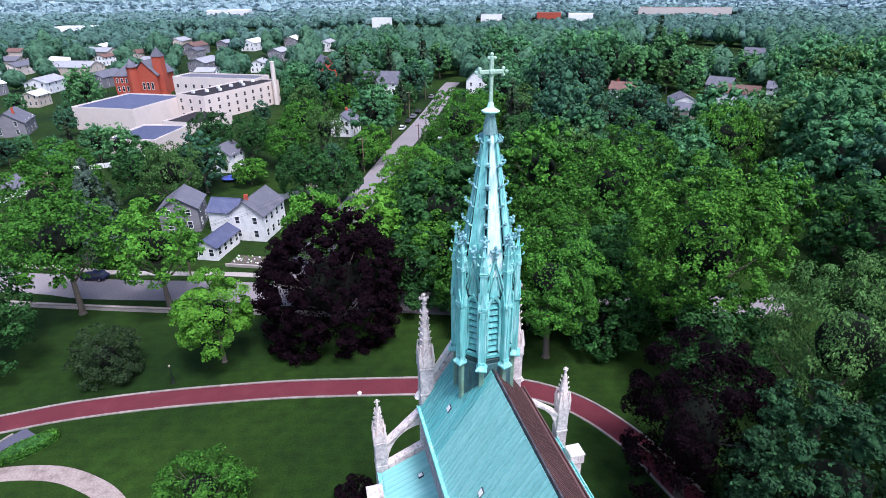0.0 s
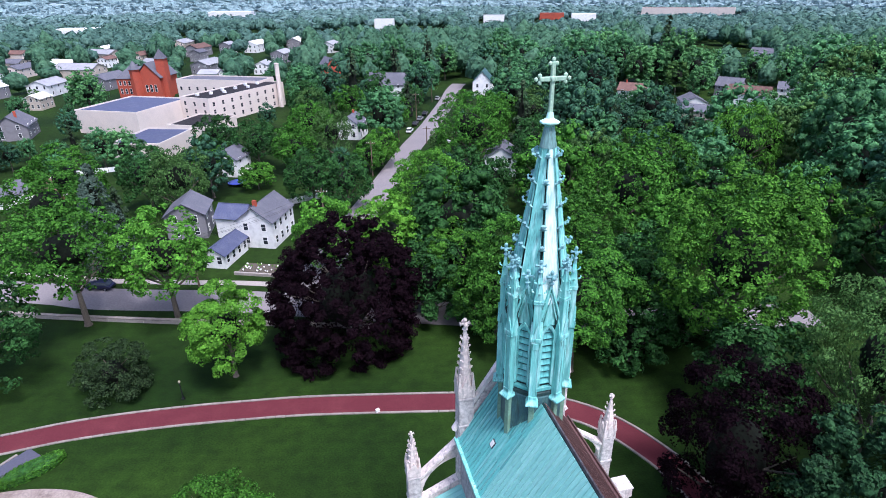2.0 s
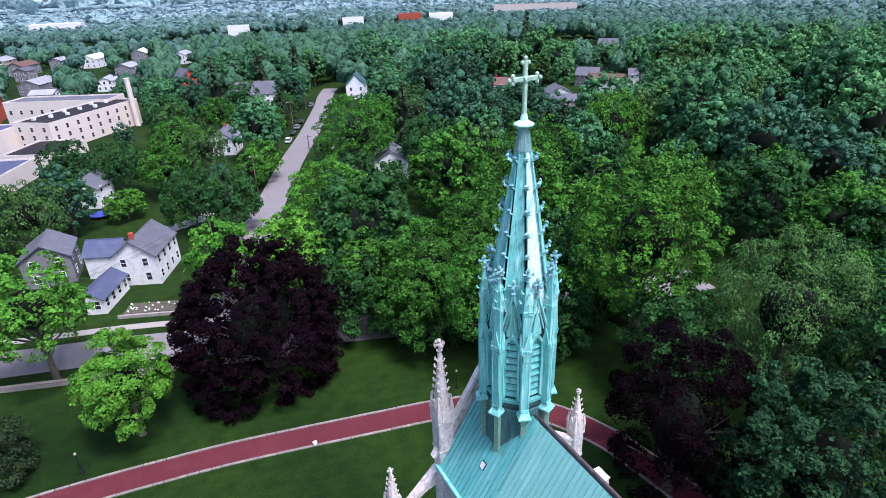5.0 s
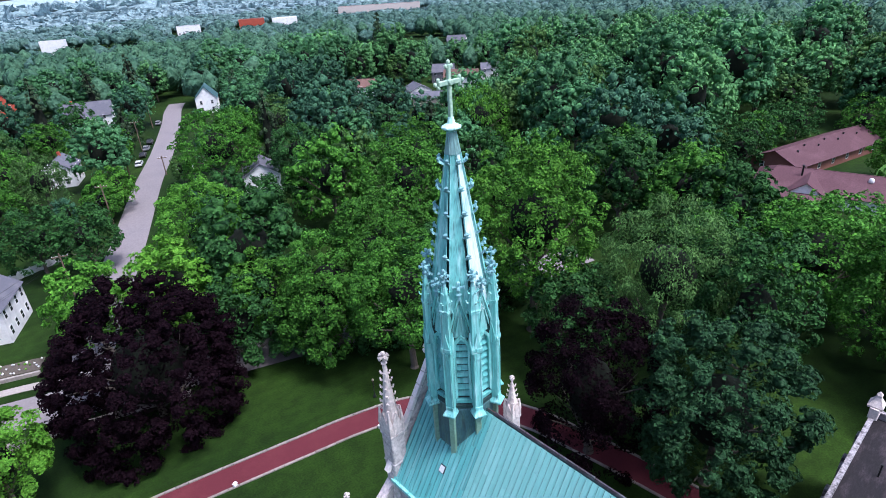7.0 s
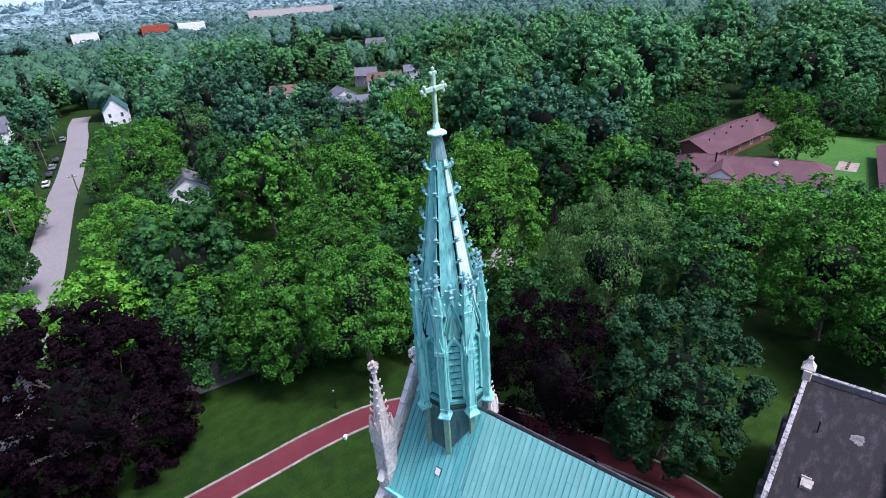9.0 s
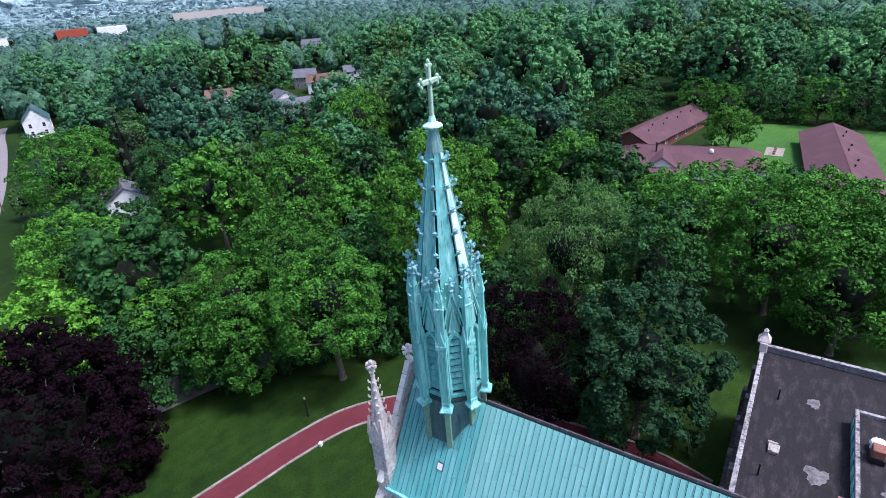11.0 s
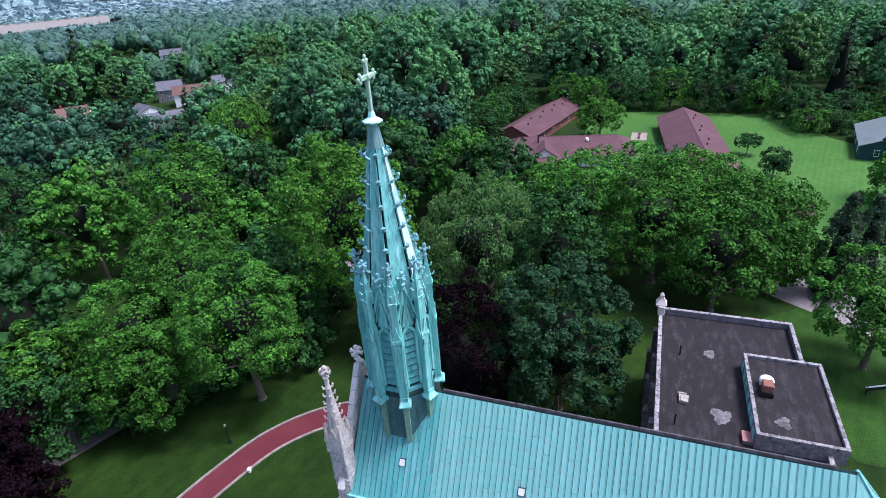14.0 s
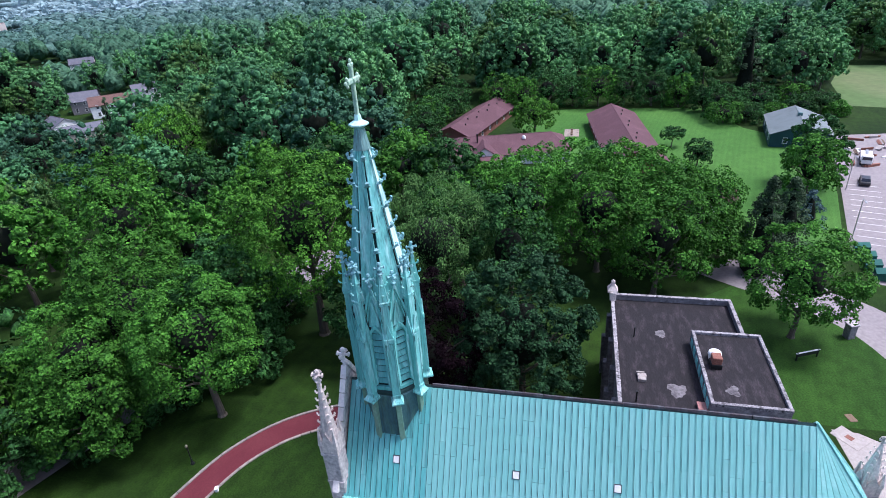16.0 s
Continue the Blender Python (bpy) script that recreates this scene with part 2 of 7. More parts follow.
BRICK_DULL = mat("dull_brown_brick", (0.20, 0.085, 0.065), 0.85, 0.0, 0.25, 0.6, 6.0, 0.3)
BROWN_ROOF = mat("brown_shingle_roof", (0.16, 0.09, 0.075), 0.8, 0.0, 0.25, 0.6, 6.0, 0.4, 0.03, 0.1)
TEAL = mat("dark_teal_metal_siding", (0.018, 0.06, 0.075), 0.5, 0.0, 0.15, 0.5, 5.0, 0.1)
PALE_ROOF = mat("pale_grey_roofing", (0.33, 0.33, 0.35), 0.6, 0.0, 0.15, 0.4, 5.0, 0.1)
SHED_ROOF = mat("grey_metal_roof", (0.15, 0.175, 0.175), 0.5, 0.0, 0.1, 0.4, 5.0, 0.1)
GLASS = mat("dark_window_glass", (0.03, 0.035, 0.045), 0.08, 0.0, 0.2, 0.6, 3.0, 0.0, spec=0.6)
BLACK = mat("black_iron", (0.015, 0.017, 0.017), 0.4, 0.0, 0.2, 3.0, 9.0, 0.1)
GLOBE = mat("dull_lamp_globe", (0.30, 0.28, 0.20), 0.25, 0.0, 0.03, 3.0, 9.0, 0.0)
WOOD = mat("weathered_pole_wood", (0.18, 0.13, 0.095), 0.9, 0.0, 0.3, 2.0, 8.0, 0.4, 0.02, 0.2, None, 0.5, (6, 6, 0.4))
BARK = mat("grey_bark", (0.125, 0.105, 0.085), 0.95, 0.0, 0.35, 2.5, 9.0, 0.8, 0.05, 0.15, (0.09, 0.075, 0.06), 0.8, (2, 2, 0.4))
# near-black core colour standing for the shade between leaves
CROWN_SHADE = mat("crown_gap_shade", (0.005, 0.008, 0.0035), 0.95, 0.0, 0.5, 0.8, 3.0, 0.5, 0.1, 0.2, (0.004, 0.009, 0.004), 0.8)
DIRT = mat("bare_earth", (0.16, 0.11, 0.075), 0.95, 0.0, 0.3, 0.5, 3.0, 0.5)
RUBBER = mat("black_rubber", (0.02, 0.02, 0.02), 0.8, 0.0, 0.2, 4.0, 9.0, 0.1)
SKYLIGHT = mat("white_skylight", (0.82, 0.80, 0.79), 0.3, 0.0, 0.05, 3.0, 9.0, 0.0)
CHROME = mat("dull_steel", (0.45, 0.46, 0.47), 0.35, 0.8, 0.1, 2.0, 9.0, 0.0)
RUST = mat("rusty_metal", (0.26, 0.11, 0.08), 0.8, 0.0, 0.3, 2.0, 9.0, 0.3)
LINE = mat("white_line_paint", (0.72, 0.68, 0.66), 0.8, 0.0, 0.2, 1.0, 6.0, 0.0)
GREEN_BIN = mat("green_bin_paint", (0.02, 0.11, 0.085), 0.5, 0.0, 0.15, 1.0, 6.0, 0.05)
FIELD = mat("pale_field", (0.085, 0.14, 0.045), 0.95, 0.0, 0.15, 0.03, 0.5, 0.1, 0.1, 0.1, (0.17, 0.175, 0.085), 0.8)

# far ground colour with aerial haze mixed into it
HAZE_FIELD = mat("haze_tinted_farmland", (0.30, 0.39, 0.43), 0.95, 0.0, 0.12, 0.004, 0.05, 0.0, 0.1, 0.0, (0.40, 0.47, 0.48), 0.8)


def ground_mat(name, g0, g1, stripes=0.04, patch=0.30):
    m = bpy.data.materials.new(name)
    m.use_nodes = True
    nt = m.node_tree
    L = nt.links.new
    b = nt.nodes["Principled BSDF"]
    b.inputs["Roughness"].default_value, b.inputs["Specular IOR Level"].default_value = 0.9, 0.15
    tc = nt.nodes.new("ShaderNodeTexCoord")
    big, mid, fine = (nt.nodes.new("ShaderNodeTexNoise") for _ in range(3))
    for n, s, d in ((big, 0.035, 4), (mid, 0.6, 6), (fine, 5.0, 5)):
        n.inputs["Scale"].default_value, n.inputs["Detail"].default_value = s, d
        L(tc.outputs["Object"], n.inputs[0])
    c1 = nt.nodes.new("ShaderNodeMix")
    c1.data_type = "RGBA"
    c1.inputs["A"].default_value, c1.inputs["B"].default_value = (*g0, 1), (*g1, 1)
    r = nt.nodes.new("ShaderNodeMapRange")
    r.inputs[1].default_value, r.inputs[2].default_value = 0.35, 0.68
    L(big.outputs[0], r.inputs[0])
    L(r.outputs[0], c1.inputs["Factor"])
    # mowing stripes
    wv = nt.nodes.new("ShaderNodeTexWave")
    wv.bands_direction, wv.wave_profile = "Y", "SIN"
    wv.inputs["Scale"].default_value, wv.inputs["Distortion"].default_value, wv.inputs["Detail"].default_value, wv.inputs["Detail Scale"].default_value = 0.26, 1.6, 2, 0.4
    mp = nt.nodes.new("ShaderNodeMapping")
    mp.inputs["Rotation"].default_value = (0, 0, radians(14))
    L(tc.outputs["Object"], mp.inputs[0])
    L(mp.outputs[0], wv.inputs[0])
    rs = nt.nodes.new("ShaderNodeMapRange")
    rs.inputs[3].default_value, rs.inputs[4].default_value = 1 - stripes, 1 + stripes
    L(wv.outputs["Fac"], rs.inputs[0])
    rm = nt.nodes.new("ShaderNodeMapRange")
    rm.inputs[1].default_value, rm.inputs[2].default_value, rm.inputs[3].default_value, rm.inputs[4].default_value = 0.3, 0.7, 1 - patch, 1 + patch
    L(mid.outputs[0], rm.inputs[0])
    rf = nt.nodes.new("ShaderNodeMapRange")
    rf.inputs[1].default_value, rf.inputs[2].default_value, rf.inputs[3].default_value, rf.inputs[4].default_value = 0.3, 0.7, 0.68, 1.32
    L(fine.outputs[0], rf.inputs[0])
    m1, m2 = nt.nodes.new("ShaderNodeMath"), nt.nodes.new("ShaderNodeMath")
    m1.operation = m2.operation = "MULTIPLY"
    L(rs.outputs[0], m1.inputs[0])
    L(rm.outputs[0], m1.inputs[1])
    L(m1.outputs[0], m2.inputs[0])
    L(rf.outputs[0], m2.inputs[1])
    hs = nt.nodes.new("ShaderNodeHueSaturation")
    L(m2.outputs[0], hs.inputs["Value"])
    L(c1.outputs["Result"], hs.inputs["Color"])
    L(hs.outputs[0], b.inputs["Base Color"])
    bp = nt.nodes.new("ShaderNodeBump")
    bp.inputs["Strength"].default_value, bp.inputs["Distance"].default_value = 0.5, 0.06
    L(fine.outputs[0], bp.inputs["Height"])
    L(bp.outputs[0], b.inputs["Normal"])
    return m


GRASS = ground_mat("mown_grass", (0.0066, 0.0205, 0.0022), (0.0190, 0.0450, 0.0046))
LEAF_MID = leaf_mat("maple_leaves", (0.012, 0.054, 0.009), (0.100, 0.290, 0.032))
LEAF_LIGHT = leaf_mat("light_green_leaves", (0.018, 0.078, 0.010), (0.132, 0.350, 0.036))
LEAF_LIME = leaf_mat("lime_green_leaves", (0.050, 0.165, 0.016), (0.145, 0.350, 0.034))
LEAF_DARK = leaf_mat("dark_green_leaves", (0.009, 0.035, 0.012), (0.056, 0.168, 0.038))
LEAF_OLIVE = leaf_mat("olive_willow_leaves", (0.032, 0.086, 0.022), (0.106, 0.215, 0.056))
LEAF_ROUND = leaf_mat("bluish_green_leaves", (0.009, 0.030, 0.014), (0.038, 0.105, 0.038))
LEAF_PURPLE = leaf_mat("copper_beech_leaves", (0.0040, 0.0022, 0.0036), (0.0120, 0.0052, 0.0085), 0.02, 4.2)
LEAF_CONIFER = leaf_mat("conifer_needles", (0.030, 0.058, 0.030), (0.072, 0.118, 0.056))
LEAF_PALE_CONIFER = leaf_mat("pale_spruce_needles", (0.06, 0.10, 0.075), (0.11, 0.16, 0.12))
LEAF_BLUE = leaf_mat("blue_spruce_needles", (0.045, 0.085, 0.090), (0.09, 0.15, 0.16))
LEAF_BUSH = leaf_mat("dull_bush_leaves", (0.012, 0.026, 0.010), (0.050, 0.088, 0.034))
# greyer copies of the near leaves, haze put into the colour
LEAF_HAZED = leaf_mat("haze_greyed_leaves", (0.0340, 0.1120, 0.0470), (0.0980, 0.2560, 0.0960), 0.1, 2.4)
LEAF_HAZED_DARK = leaf_mat("haze_greyed_dark_leaves", (0.0240, 0.0740, 0.0430), (0.0640, 0.1620, 0.0860), 0.1, 2.4)
LEAF_HAZED_LIGHT = leaf_mat("haze_greyed_light_leaves", (0.0560, 0.1620, 0.0600), (0.1400, 0.3350, 0.1080), 0.1, 2.4)
# haze painted into the leaf colours, paler and bluer with each farther band
LEAF_HAZE1 = leaf_mat("faint_haze_leaves", (0.0450, 0.1150, 0.0700), (0.1000, 0.2180, 0.1200), 0.1, 0.5)
LEAF_HAZE2 = leaf_mat("bluish_haze_leaves", (0.0650, 0.1420, 0.1160), (0.1220, 0.2300, 0.1800), 0.1, 0.3)
LEAF_HAZE3 = leaf_mat("pale_haze_leaves", (0.120, 0.215, 0.200), (0.170, 0.275, 0.255), 0.1, 0.2)
LEAF_HAZE4 = leaf_mat("palest_haze_leaves", (0.25, 0.365, 0.385), (0.30, 0.415, 0.435), 0.1, 0.1)


# ---- mesh helpers ----
def part(name, bm, material, parent=None, label=""):
    me = bpy.data.meshes.new(name)
    bm.to_mesh(me)
    bm.free()
    me.materials.append(material)
    ob = new(name, me)
    if parent is not None:
        ob.parent = parent
    return tagged(ob, label) if label else ob


def shared(name, me, parent, m, label=""):
    ob = new(name, me)
    ob.parent = parent
    ob.matrix_basis = m
    return tagged(ob, label) if label else ob


def mesh_of(name, bm, material):
    me = bpy.data.meshes.new(name)
    bm.to_mesh(me)
    bm.free()
    me.materials.append(material)
    return me


def thing(name, m, label, category, group="", kind=""):
    ob = new(name)
    ob.matrix_basis = m
    ob.empty_display_size = 0.3
    return tagged(ob, label, category, group, kind)


def bm_box(bm, x0, x1, y0, y1, z0, z1, bevel=0.0, m=None):
    r = bmesh.ops.create_cube(bm, size=1)
    vs = r["verts"]
    for v in vs:
        v.co = Vector(((x0 + x1) / 2 + v.co.x * (x1 - x0), (y0 + y1) / 2 + v.co.y * (y1 - y0), (z0 + z1) / 2 + v.co.z * (z1 - z0)))
    if bevel:
        es = list({e for v in vs for e in v.link_edges})
        vs = list({v for f in bmesh.ops.bevel(bm, geom=es, offset=bevel, segments=1, affect="EDGES")["faces"] for v in f.verts} | {v for v in vs if v.is_valid})
    if m is not None:
        bmesh.ops.transform(bm, matrix=m, verts=vs)
    return vs


def box(x0, x1, y0, y1, z0, z1, bevel=0.0):
    bm = bmesh.new()
    bm_box(bm, x0, x1, y0, y1, z0, z1, bevel)
    return bm


def bm_rings(bm, rings, cap=True):
    """Skin between rings of points (lists of equal length)."""
    rows = [[bm.verts.new(p) for p in r] for r in rings]
    n = len(rows[0])
    for a, b in zip(rows, rows[1:]):
        for i in range(n):
            j = (i + 1) % n
            bm.faces.new((a[i], a[j], b[j], b[i]))
    if cap:
        bm.faces.new(rows[0][::-1])
        bm.faces.new(rows[-1])
    return [v for r in rows for v in r]


def ring(n, r, z, x=0.0, y=0.0, phase=0.0, sx=1.0, sy=1.0):
    return [(x + sx * r * math.cos(2 * math.pi * i / n + phase), y + sy * r * math.sin(2 * math.pi * i / n + phase), z) for i in range(n)]


def lathe(profile, n=8, x=0.0, y=0.0, phase=0.0):
    bm = bmesh.new()
    bm_rings(bm, [ring(n, max(r, 0.004), z, x, y, phase) for r, z in profile])
    return bm


def bm_prism(bm, poly, y0, y1, axis="y"):
    """Extrudes a polygon of (a, b) along an axis: y gives (a, y, b); x gives (x, a, b); z gives (a, b, z)."""
    def at(a, b, t):
        return {"y": (a, t, b), "x": (t, a, b), "z": (a, b, t)}[axis]
    v0 = [bm.verts.new(at(a, b, y0)) for a, b in poly]
    v1 = [bm.verts.new(at(a, b, y1)) for a, b in poly]
    n = len(poly)
    bm.faces.new(v0)
    bm.faces.new(v1[::-1])
    for i in range(n):
        j = (i + 1) % n
        bm.faces.new((v0[j], v0[i], v1[i], v1[j]))
    bmesh.ops.recalc_face_normals(bm, faces=bm.faces[:])
    return v0 + v1


def prism(poly, y0, y1, axis="y"):
    bm = bmesh.new()
    bm_prism(bm, poly, y0, y1, axis)
    return bm


def bm_slab(bm, quad, thick):
    """A thick plate on four corners given anticlockwise seen from outside."""
    p = [Vector(q) for q in quad]
    nrm = (p[1] - p[0]).cross(p[-1] - p[0]).normalized()
    v0 = [bm.verts.new(q) for q in p]
    v1 = [bm.verts.new(q - nrm * thick) for q in p]
    n = len(p)
    bm.faces.new(v0)
    bm.faces.new(v1[::-1])
    for i in range(n):
        j = (i + 1) % n
        bm.faces.new((v0[j], v0[i], v1[i], v1[j]))


def slab(quad, thick):
    bm = bmesh.new()
    bm_slab(bm, quad, thick)
    bmesh.ops.recalc_face_normals(bm, faces=bm.faces[:])
    return bm


def fast_mesh(name, verts, faces_flat, counts, material, smooth=False):
    """A mesh from numpy arrays."""
    me = bpy.data.meshes.new(name)
    me.vertices.add(len(verts))
    me.vertices.foreach_set("co", np.asarray(verts, np.float32).ravel())
    me.loops.add(len(faces_flat))
    me.loops.foreach_set("vertex_index", np.asarray(faces_flat, np.int32))
    me.polygons.add(len(counts))
    starts = np.concatenate(([0], np.cumsum(counts)[:-1])).astype(np.int32)
    me.polygons.foreach_set("loop_start", starts)
    me.update(calc_edges=True)
    me.polygons.foreach_set("use_smooth", np.full(len(counts), smooth))
    me.materials.append(material)
    return me


# ---- ground, paths, streets ----
_bm = bmesh.new()
_ext = [-4600, -1500, -600, -250, -120, -60, 0, 60, 120, 250, 600, 1500, 4600]
_gv = [[_bm.verts.new((x, y, 0.0)) for y in _ext] for x in _ext]
for _i in range(len(_ext) - 1):
    for _j in range(len(_ext) - 1):
        _bm.faces.new((_gv[_i][_j], _gv[_i + 1][_j], _gv[_i + 1][_j + 1], _gv[_i][_j + 1]))
tagged(part("ground", _bm, GRASS), "mown lawn and rough grass round the church", "ground", kind="structure")


def smooth_line(pts, step=1.5):
    """Catmull-Rom through the points, at even steps."""
    P = [Vector(p) for p in pts]
    P = [P[0] * 2 - P[1]] + P + [P[-1] * 2 - P[-2]]
    out = []
    for i in range(1, len(P) - 2):
        n = max(2, int((P[i + 1] - P[i]).length / step))
        for k in range(n):
            t = k / n
            a, b, c, d = P[i - 1], P[i], P[i + 1], P[i + 2]
            out.append(0.5 * ((2 * b) + (c - a) * t + (2 * a - 5 * b + 4 * c - d) * t * t + (3 * b - a - 3 * c + d) * t ** 3))
    out.append(P[-2])
    return out


def sides(line, half):
    le, ri = [], []
    for i, p in enumerate(line):
        d = (line[min(i + 1, len(line) - 1)] - line[max(i - 1, 0)]).normalized()
        n = Vector((-d.y, d.x))
        le.append(p + n * half)
        ri.append(p - n * half)
    return le, ri


def strip(line, half, z0, z1):
    """A raised ribbon along a line."""
    le, ri = sides(line, half)
    bm = bmesh.new()
    rows = [[bm.verts.new((q.x, q.y, z)) for q, z in ((a, z0), (a, z1), (b, z1), (b, z0))] for a, b in zip(le, ri)]
    for a, b in zip(rows, rows[1:]):
        for k in range(3):
            bm.faces.new((a[k], a[k + 1], b[k + 1], b[k]))
    bmesh.ops.recalc_face_normals(bm, faces=bm.faces[:])
    return bm


# the brick drive that sweeps round the front of the church
DRIVE = smooth_line([(-92, 29.5), (-72, 32.0), (-58, 33.6), (-47, 34.2), (-41.4, 34.6), (-35.3, 34.5), (-28.8, 34.0), (-22.2, 33.2), (-15.4, 32.2), (-8.6, 30.8), (1.1, 28.6), (7.8, 27.0),
                     (13.9, 24.7), (18.8, 20.3), (22.0, 13.7), (23.1, 7.5), (23.9, 0.5), (24.2, -6), (23.0, -12)], 1.1)
drive = tagged(part("drive_pavement", strip(DRIVE, 1.46, -0.05, 0.03), BRICK_RED), "red brick drive with pale kerbs", "driveway", kind="structure")


def kerb(line, half, parent, w=0.14, h=0.13):
    for side in sides(line, half):
        for a, b in zip(side, side[1:]):
            d = b - a
            ln = d.length
            key = round(ln, 1)
            if key not in kerb.meshes:
                bm = box(-key / 2 + 0.012, key / 2 - 0.012, -w, w, -0.05, h, 0.02)
                kerb.meshes[key] = mesh_of("kerb_stone", bm, KERB)
            c = (a + b) / 2
            shared("kerb_stone", kerb.meshes[key], parent, pose(c.x, c.y, random.uniform(-0.012, 0.012), 0, 0, math.degrees(math.atan2(d.y, d.x)) + random.uniform(-0.6, 0.6)))


kerb.meshes = {}
kerb([p for p in DRIVE if p.x > -62], 1.63, drive)

# side spur of dark asphalt, and the pale curved walk
SPUR = smooth_line([(-42.9, 31.8), (-46.2, 28.4), (-51, 24.5), (-58, 20)], 1.1)
spur = tagged(part("side_drive", strip(SPUR, 1.5, -0.05, 0.02), BLUE_ASPHALT), "dark asphalt side drive joining the brick drive", "driveway", kind="structure")
kerb(SPUR[1:], 1.66, spur, 0.12, 0.1)
WALKWAY = smooth_line([(-58, 24.0), (-50, 25.3), (-44, 25.8), (-38.5, 24.6), (-34.5, 22.2), (-31.5, 19.3), (-29.5, 15.5), (-28.8, 10)], 0.9)
tagged(part("curved_footpath", strip(WALKWAY, 1.0, -0.05, 0.03), WALK), "pale worn pinkish footpath curving over the lawn", "footpath", kind="structure")

# streets
STREET_NEAR = smooth_line([(-150, 104), (-64, 74.5), (-45, 66.5), (-24, 60.0), (-8, 53.5), (10.5, 46.6), (30, 39.5), (60, 33)], 4)
tagged(part("street_road", strip(STREET_NEAR, 3.3, -0.05, 0.015), ASPHALT), "pale worn asphalt street behind the churchyard wall", "road", kind="structure")
STREET_FAR = smooth_line([(-14, 60), (-7, 78), (3, 101), (19.6, 142), (33, 172), (50, 214), (58, 236), (64, 250), (67, 256)], 5)
tagged(part("side_street_road", strip(STREET_FAR, 3.5, -0.05, 0.018), ASPHALT), "pale asphalt side street running away between trees", "road", kind="structure")
PAVE = smooth_line([(-150, 110.5), (-64, 80.6), (-45, 72.6), (-24, 66.2), (-17, 63.4)], 4)
tagged(part("street_pavement", strip(PAVE, 0.75, -0.05, 0.06), CONCRETE), "narrow concrete pavement beside the street", "pavement", kind="structure")
DRIVE_EAST = smooth_line([(61.5, -30.5), (59.5, -33), (57, -36.5), (53, -42), (47, -47.5), (38, -50.5), (24, -52), (0, -54)], 2)
tagged(part("east_road", strip(DRIVE_EAST, 3.9, -0.05, 0.015), LOT), "pale worn asphalt access road beside the lawn", "road", kind="structure")


def flat_poly(name, pts, z, material, label, category, base=-0.05):
    bm = bmesh.new()
    bm_prism(bm, pts, base, z, "z")
    return tagged(part(name, bm, material), label, category, kind="structure")


flat_poly("parking_lot", [(121.5, -67.5), (98, -61.2), (68.5, -52.6), (57.5, -52.2), (56, -62), (70, -100), (135, -110), (131, -72)], 0.022, LOT, "pale asphalt parking lot with white bay lines", "parking lot")
flat_poly("yard_slab", [(27.0, -36.1), (21, -36.4), (16, -36.2), (16, -46), (24, -43), (26.8, -38.5)], 0.02, CONCRETE, "concrete yard slab beside the lawn", "yard")
# brighter copy of the ground grass, stronger light put into its colour
LAWN_LIT = ground_mat("lit_lawn_grass", (0.040, 0.115, 0.020), (0.066, 0.160, 0.030), 0.05, 0.12)
flat_poly("east_lawn", [(64, -33), (74, -25), (90, -10), (116, -6), (118, 6), (150, 8), (160, 4), (160, -46), (138, -52), (122, -66), (98, -60.5), (70, -52.2), (60, -48)], 0.008, LAWN_LIT, "mown lawn round the maroon-roofed wings, coloured brighter as if better lit", "lawn")
# yard grass: a copy between the two, lightened for the same purpose
YARD = ground_mat("yard_grass", (0.015, 0.046, 0.0055), (0.028, 0.074, 0.009), 0.04, 0.22)
flat_poly("yard_lawn", [(52, -46), (58, -36), (50, -26), (36, -27.5), (27.5, -33), (27.5, -46)], 0.008, YARD, "bright mown lawn beside the access road", "lawn")
flat_poly("meadow_field", [(160, -84), (157, -93), (158, -132), (216, -160), (219, -103), (190, -90)], 0.02, FIELD, "pale green mown field beyond the trees", "field")
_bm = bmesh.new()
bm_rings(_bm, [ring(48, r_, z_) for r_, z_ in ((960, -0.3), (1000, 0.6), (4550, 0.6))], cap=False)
tagged(part("distant_ground", _bm, HAZE_FIELD), "distant farmland between woods, tinted pale blue-green as haze", "farmland", kind="structure")
# ring of hills closing the ground's edge, in the haze-tinted colour
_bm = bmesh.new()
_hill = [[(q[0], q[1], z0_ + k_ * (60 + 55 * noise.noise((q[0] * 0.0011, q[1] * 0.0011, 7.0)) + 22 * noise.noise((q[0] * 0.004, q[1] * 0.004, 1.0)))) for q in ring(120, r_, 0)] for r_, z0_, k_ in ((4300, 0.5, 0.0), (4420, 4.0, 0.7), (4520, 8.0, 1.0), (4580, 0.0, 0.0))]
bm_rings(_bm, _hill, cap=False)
tagged(part("hills_backdrop", _bm, HAZE_FIELD), "backdrop hills along the horizon, tinted pale blue as haze", "hills", kind="structure")
flat_poly("small_field", [(110, 62), (120, 56), (136, 66), (128, 78)], 0.02, FIELD, "small mown clearing among trees", "field")


# ---- trees ----
def ico(sub):
    bm = bmesh.new()
    bmesh.ops.create_icosphere(bm, subdivisions=sub, radius=1.0)
    bm.verts.index_update()
    out = np.array([v.co[:] for v in bm.verts]), np.array([[v.index for v in f.verts] for f in bm.faces])
    bm.free()
    return out


ICO = [ico(1), ico(2)]


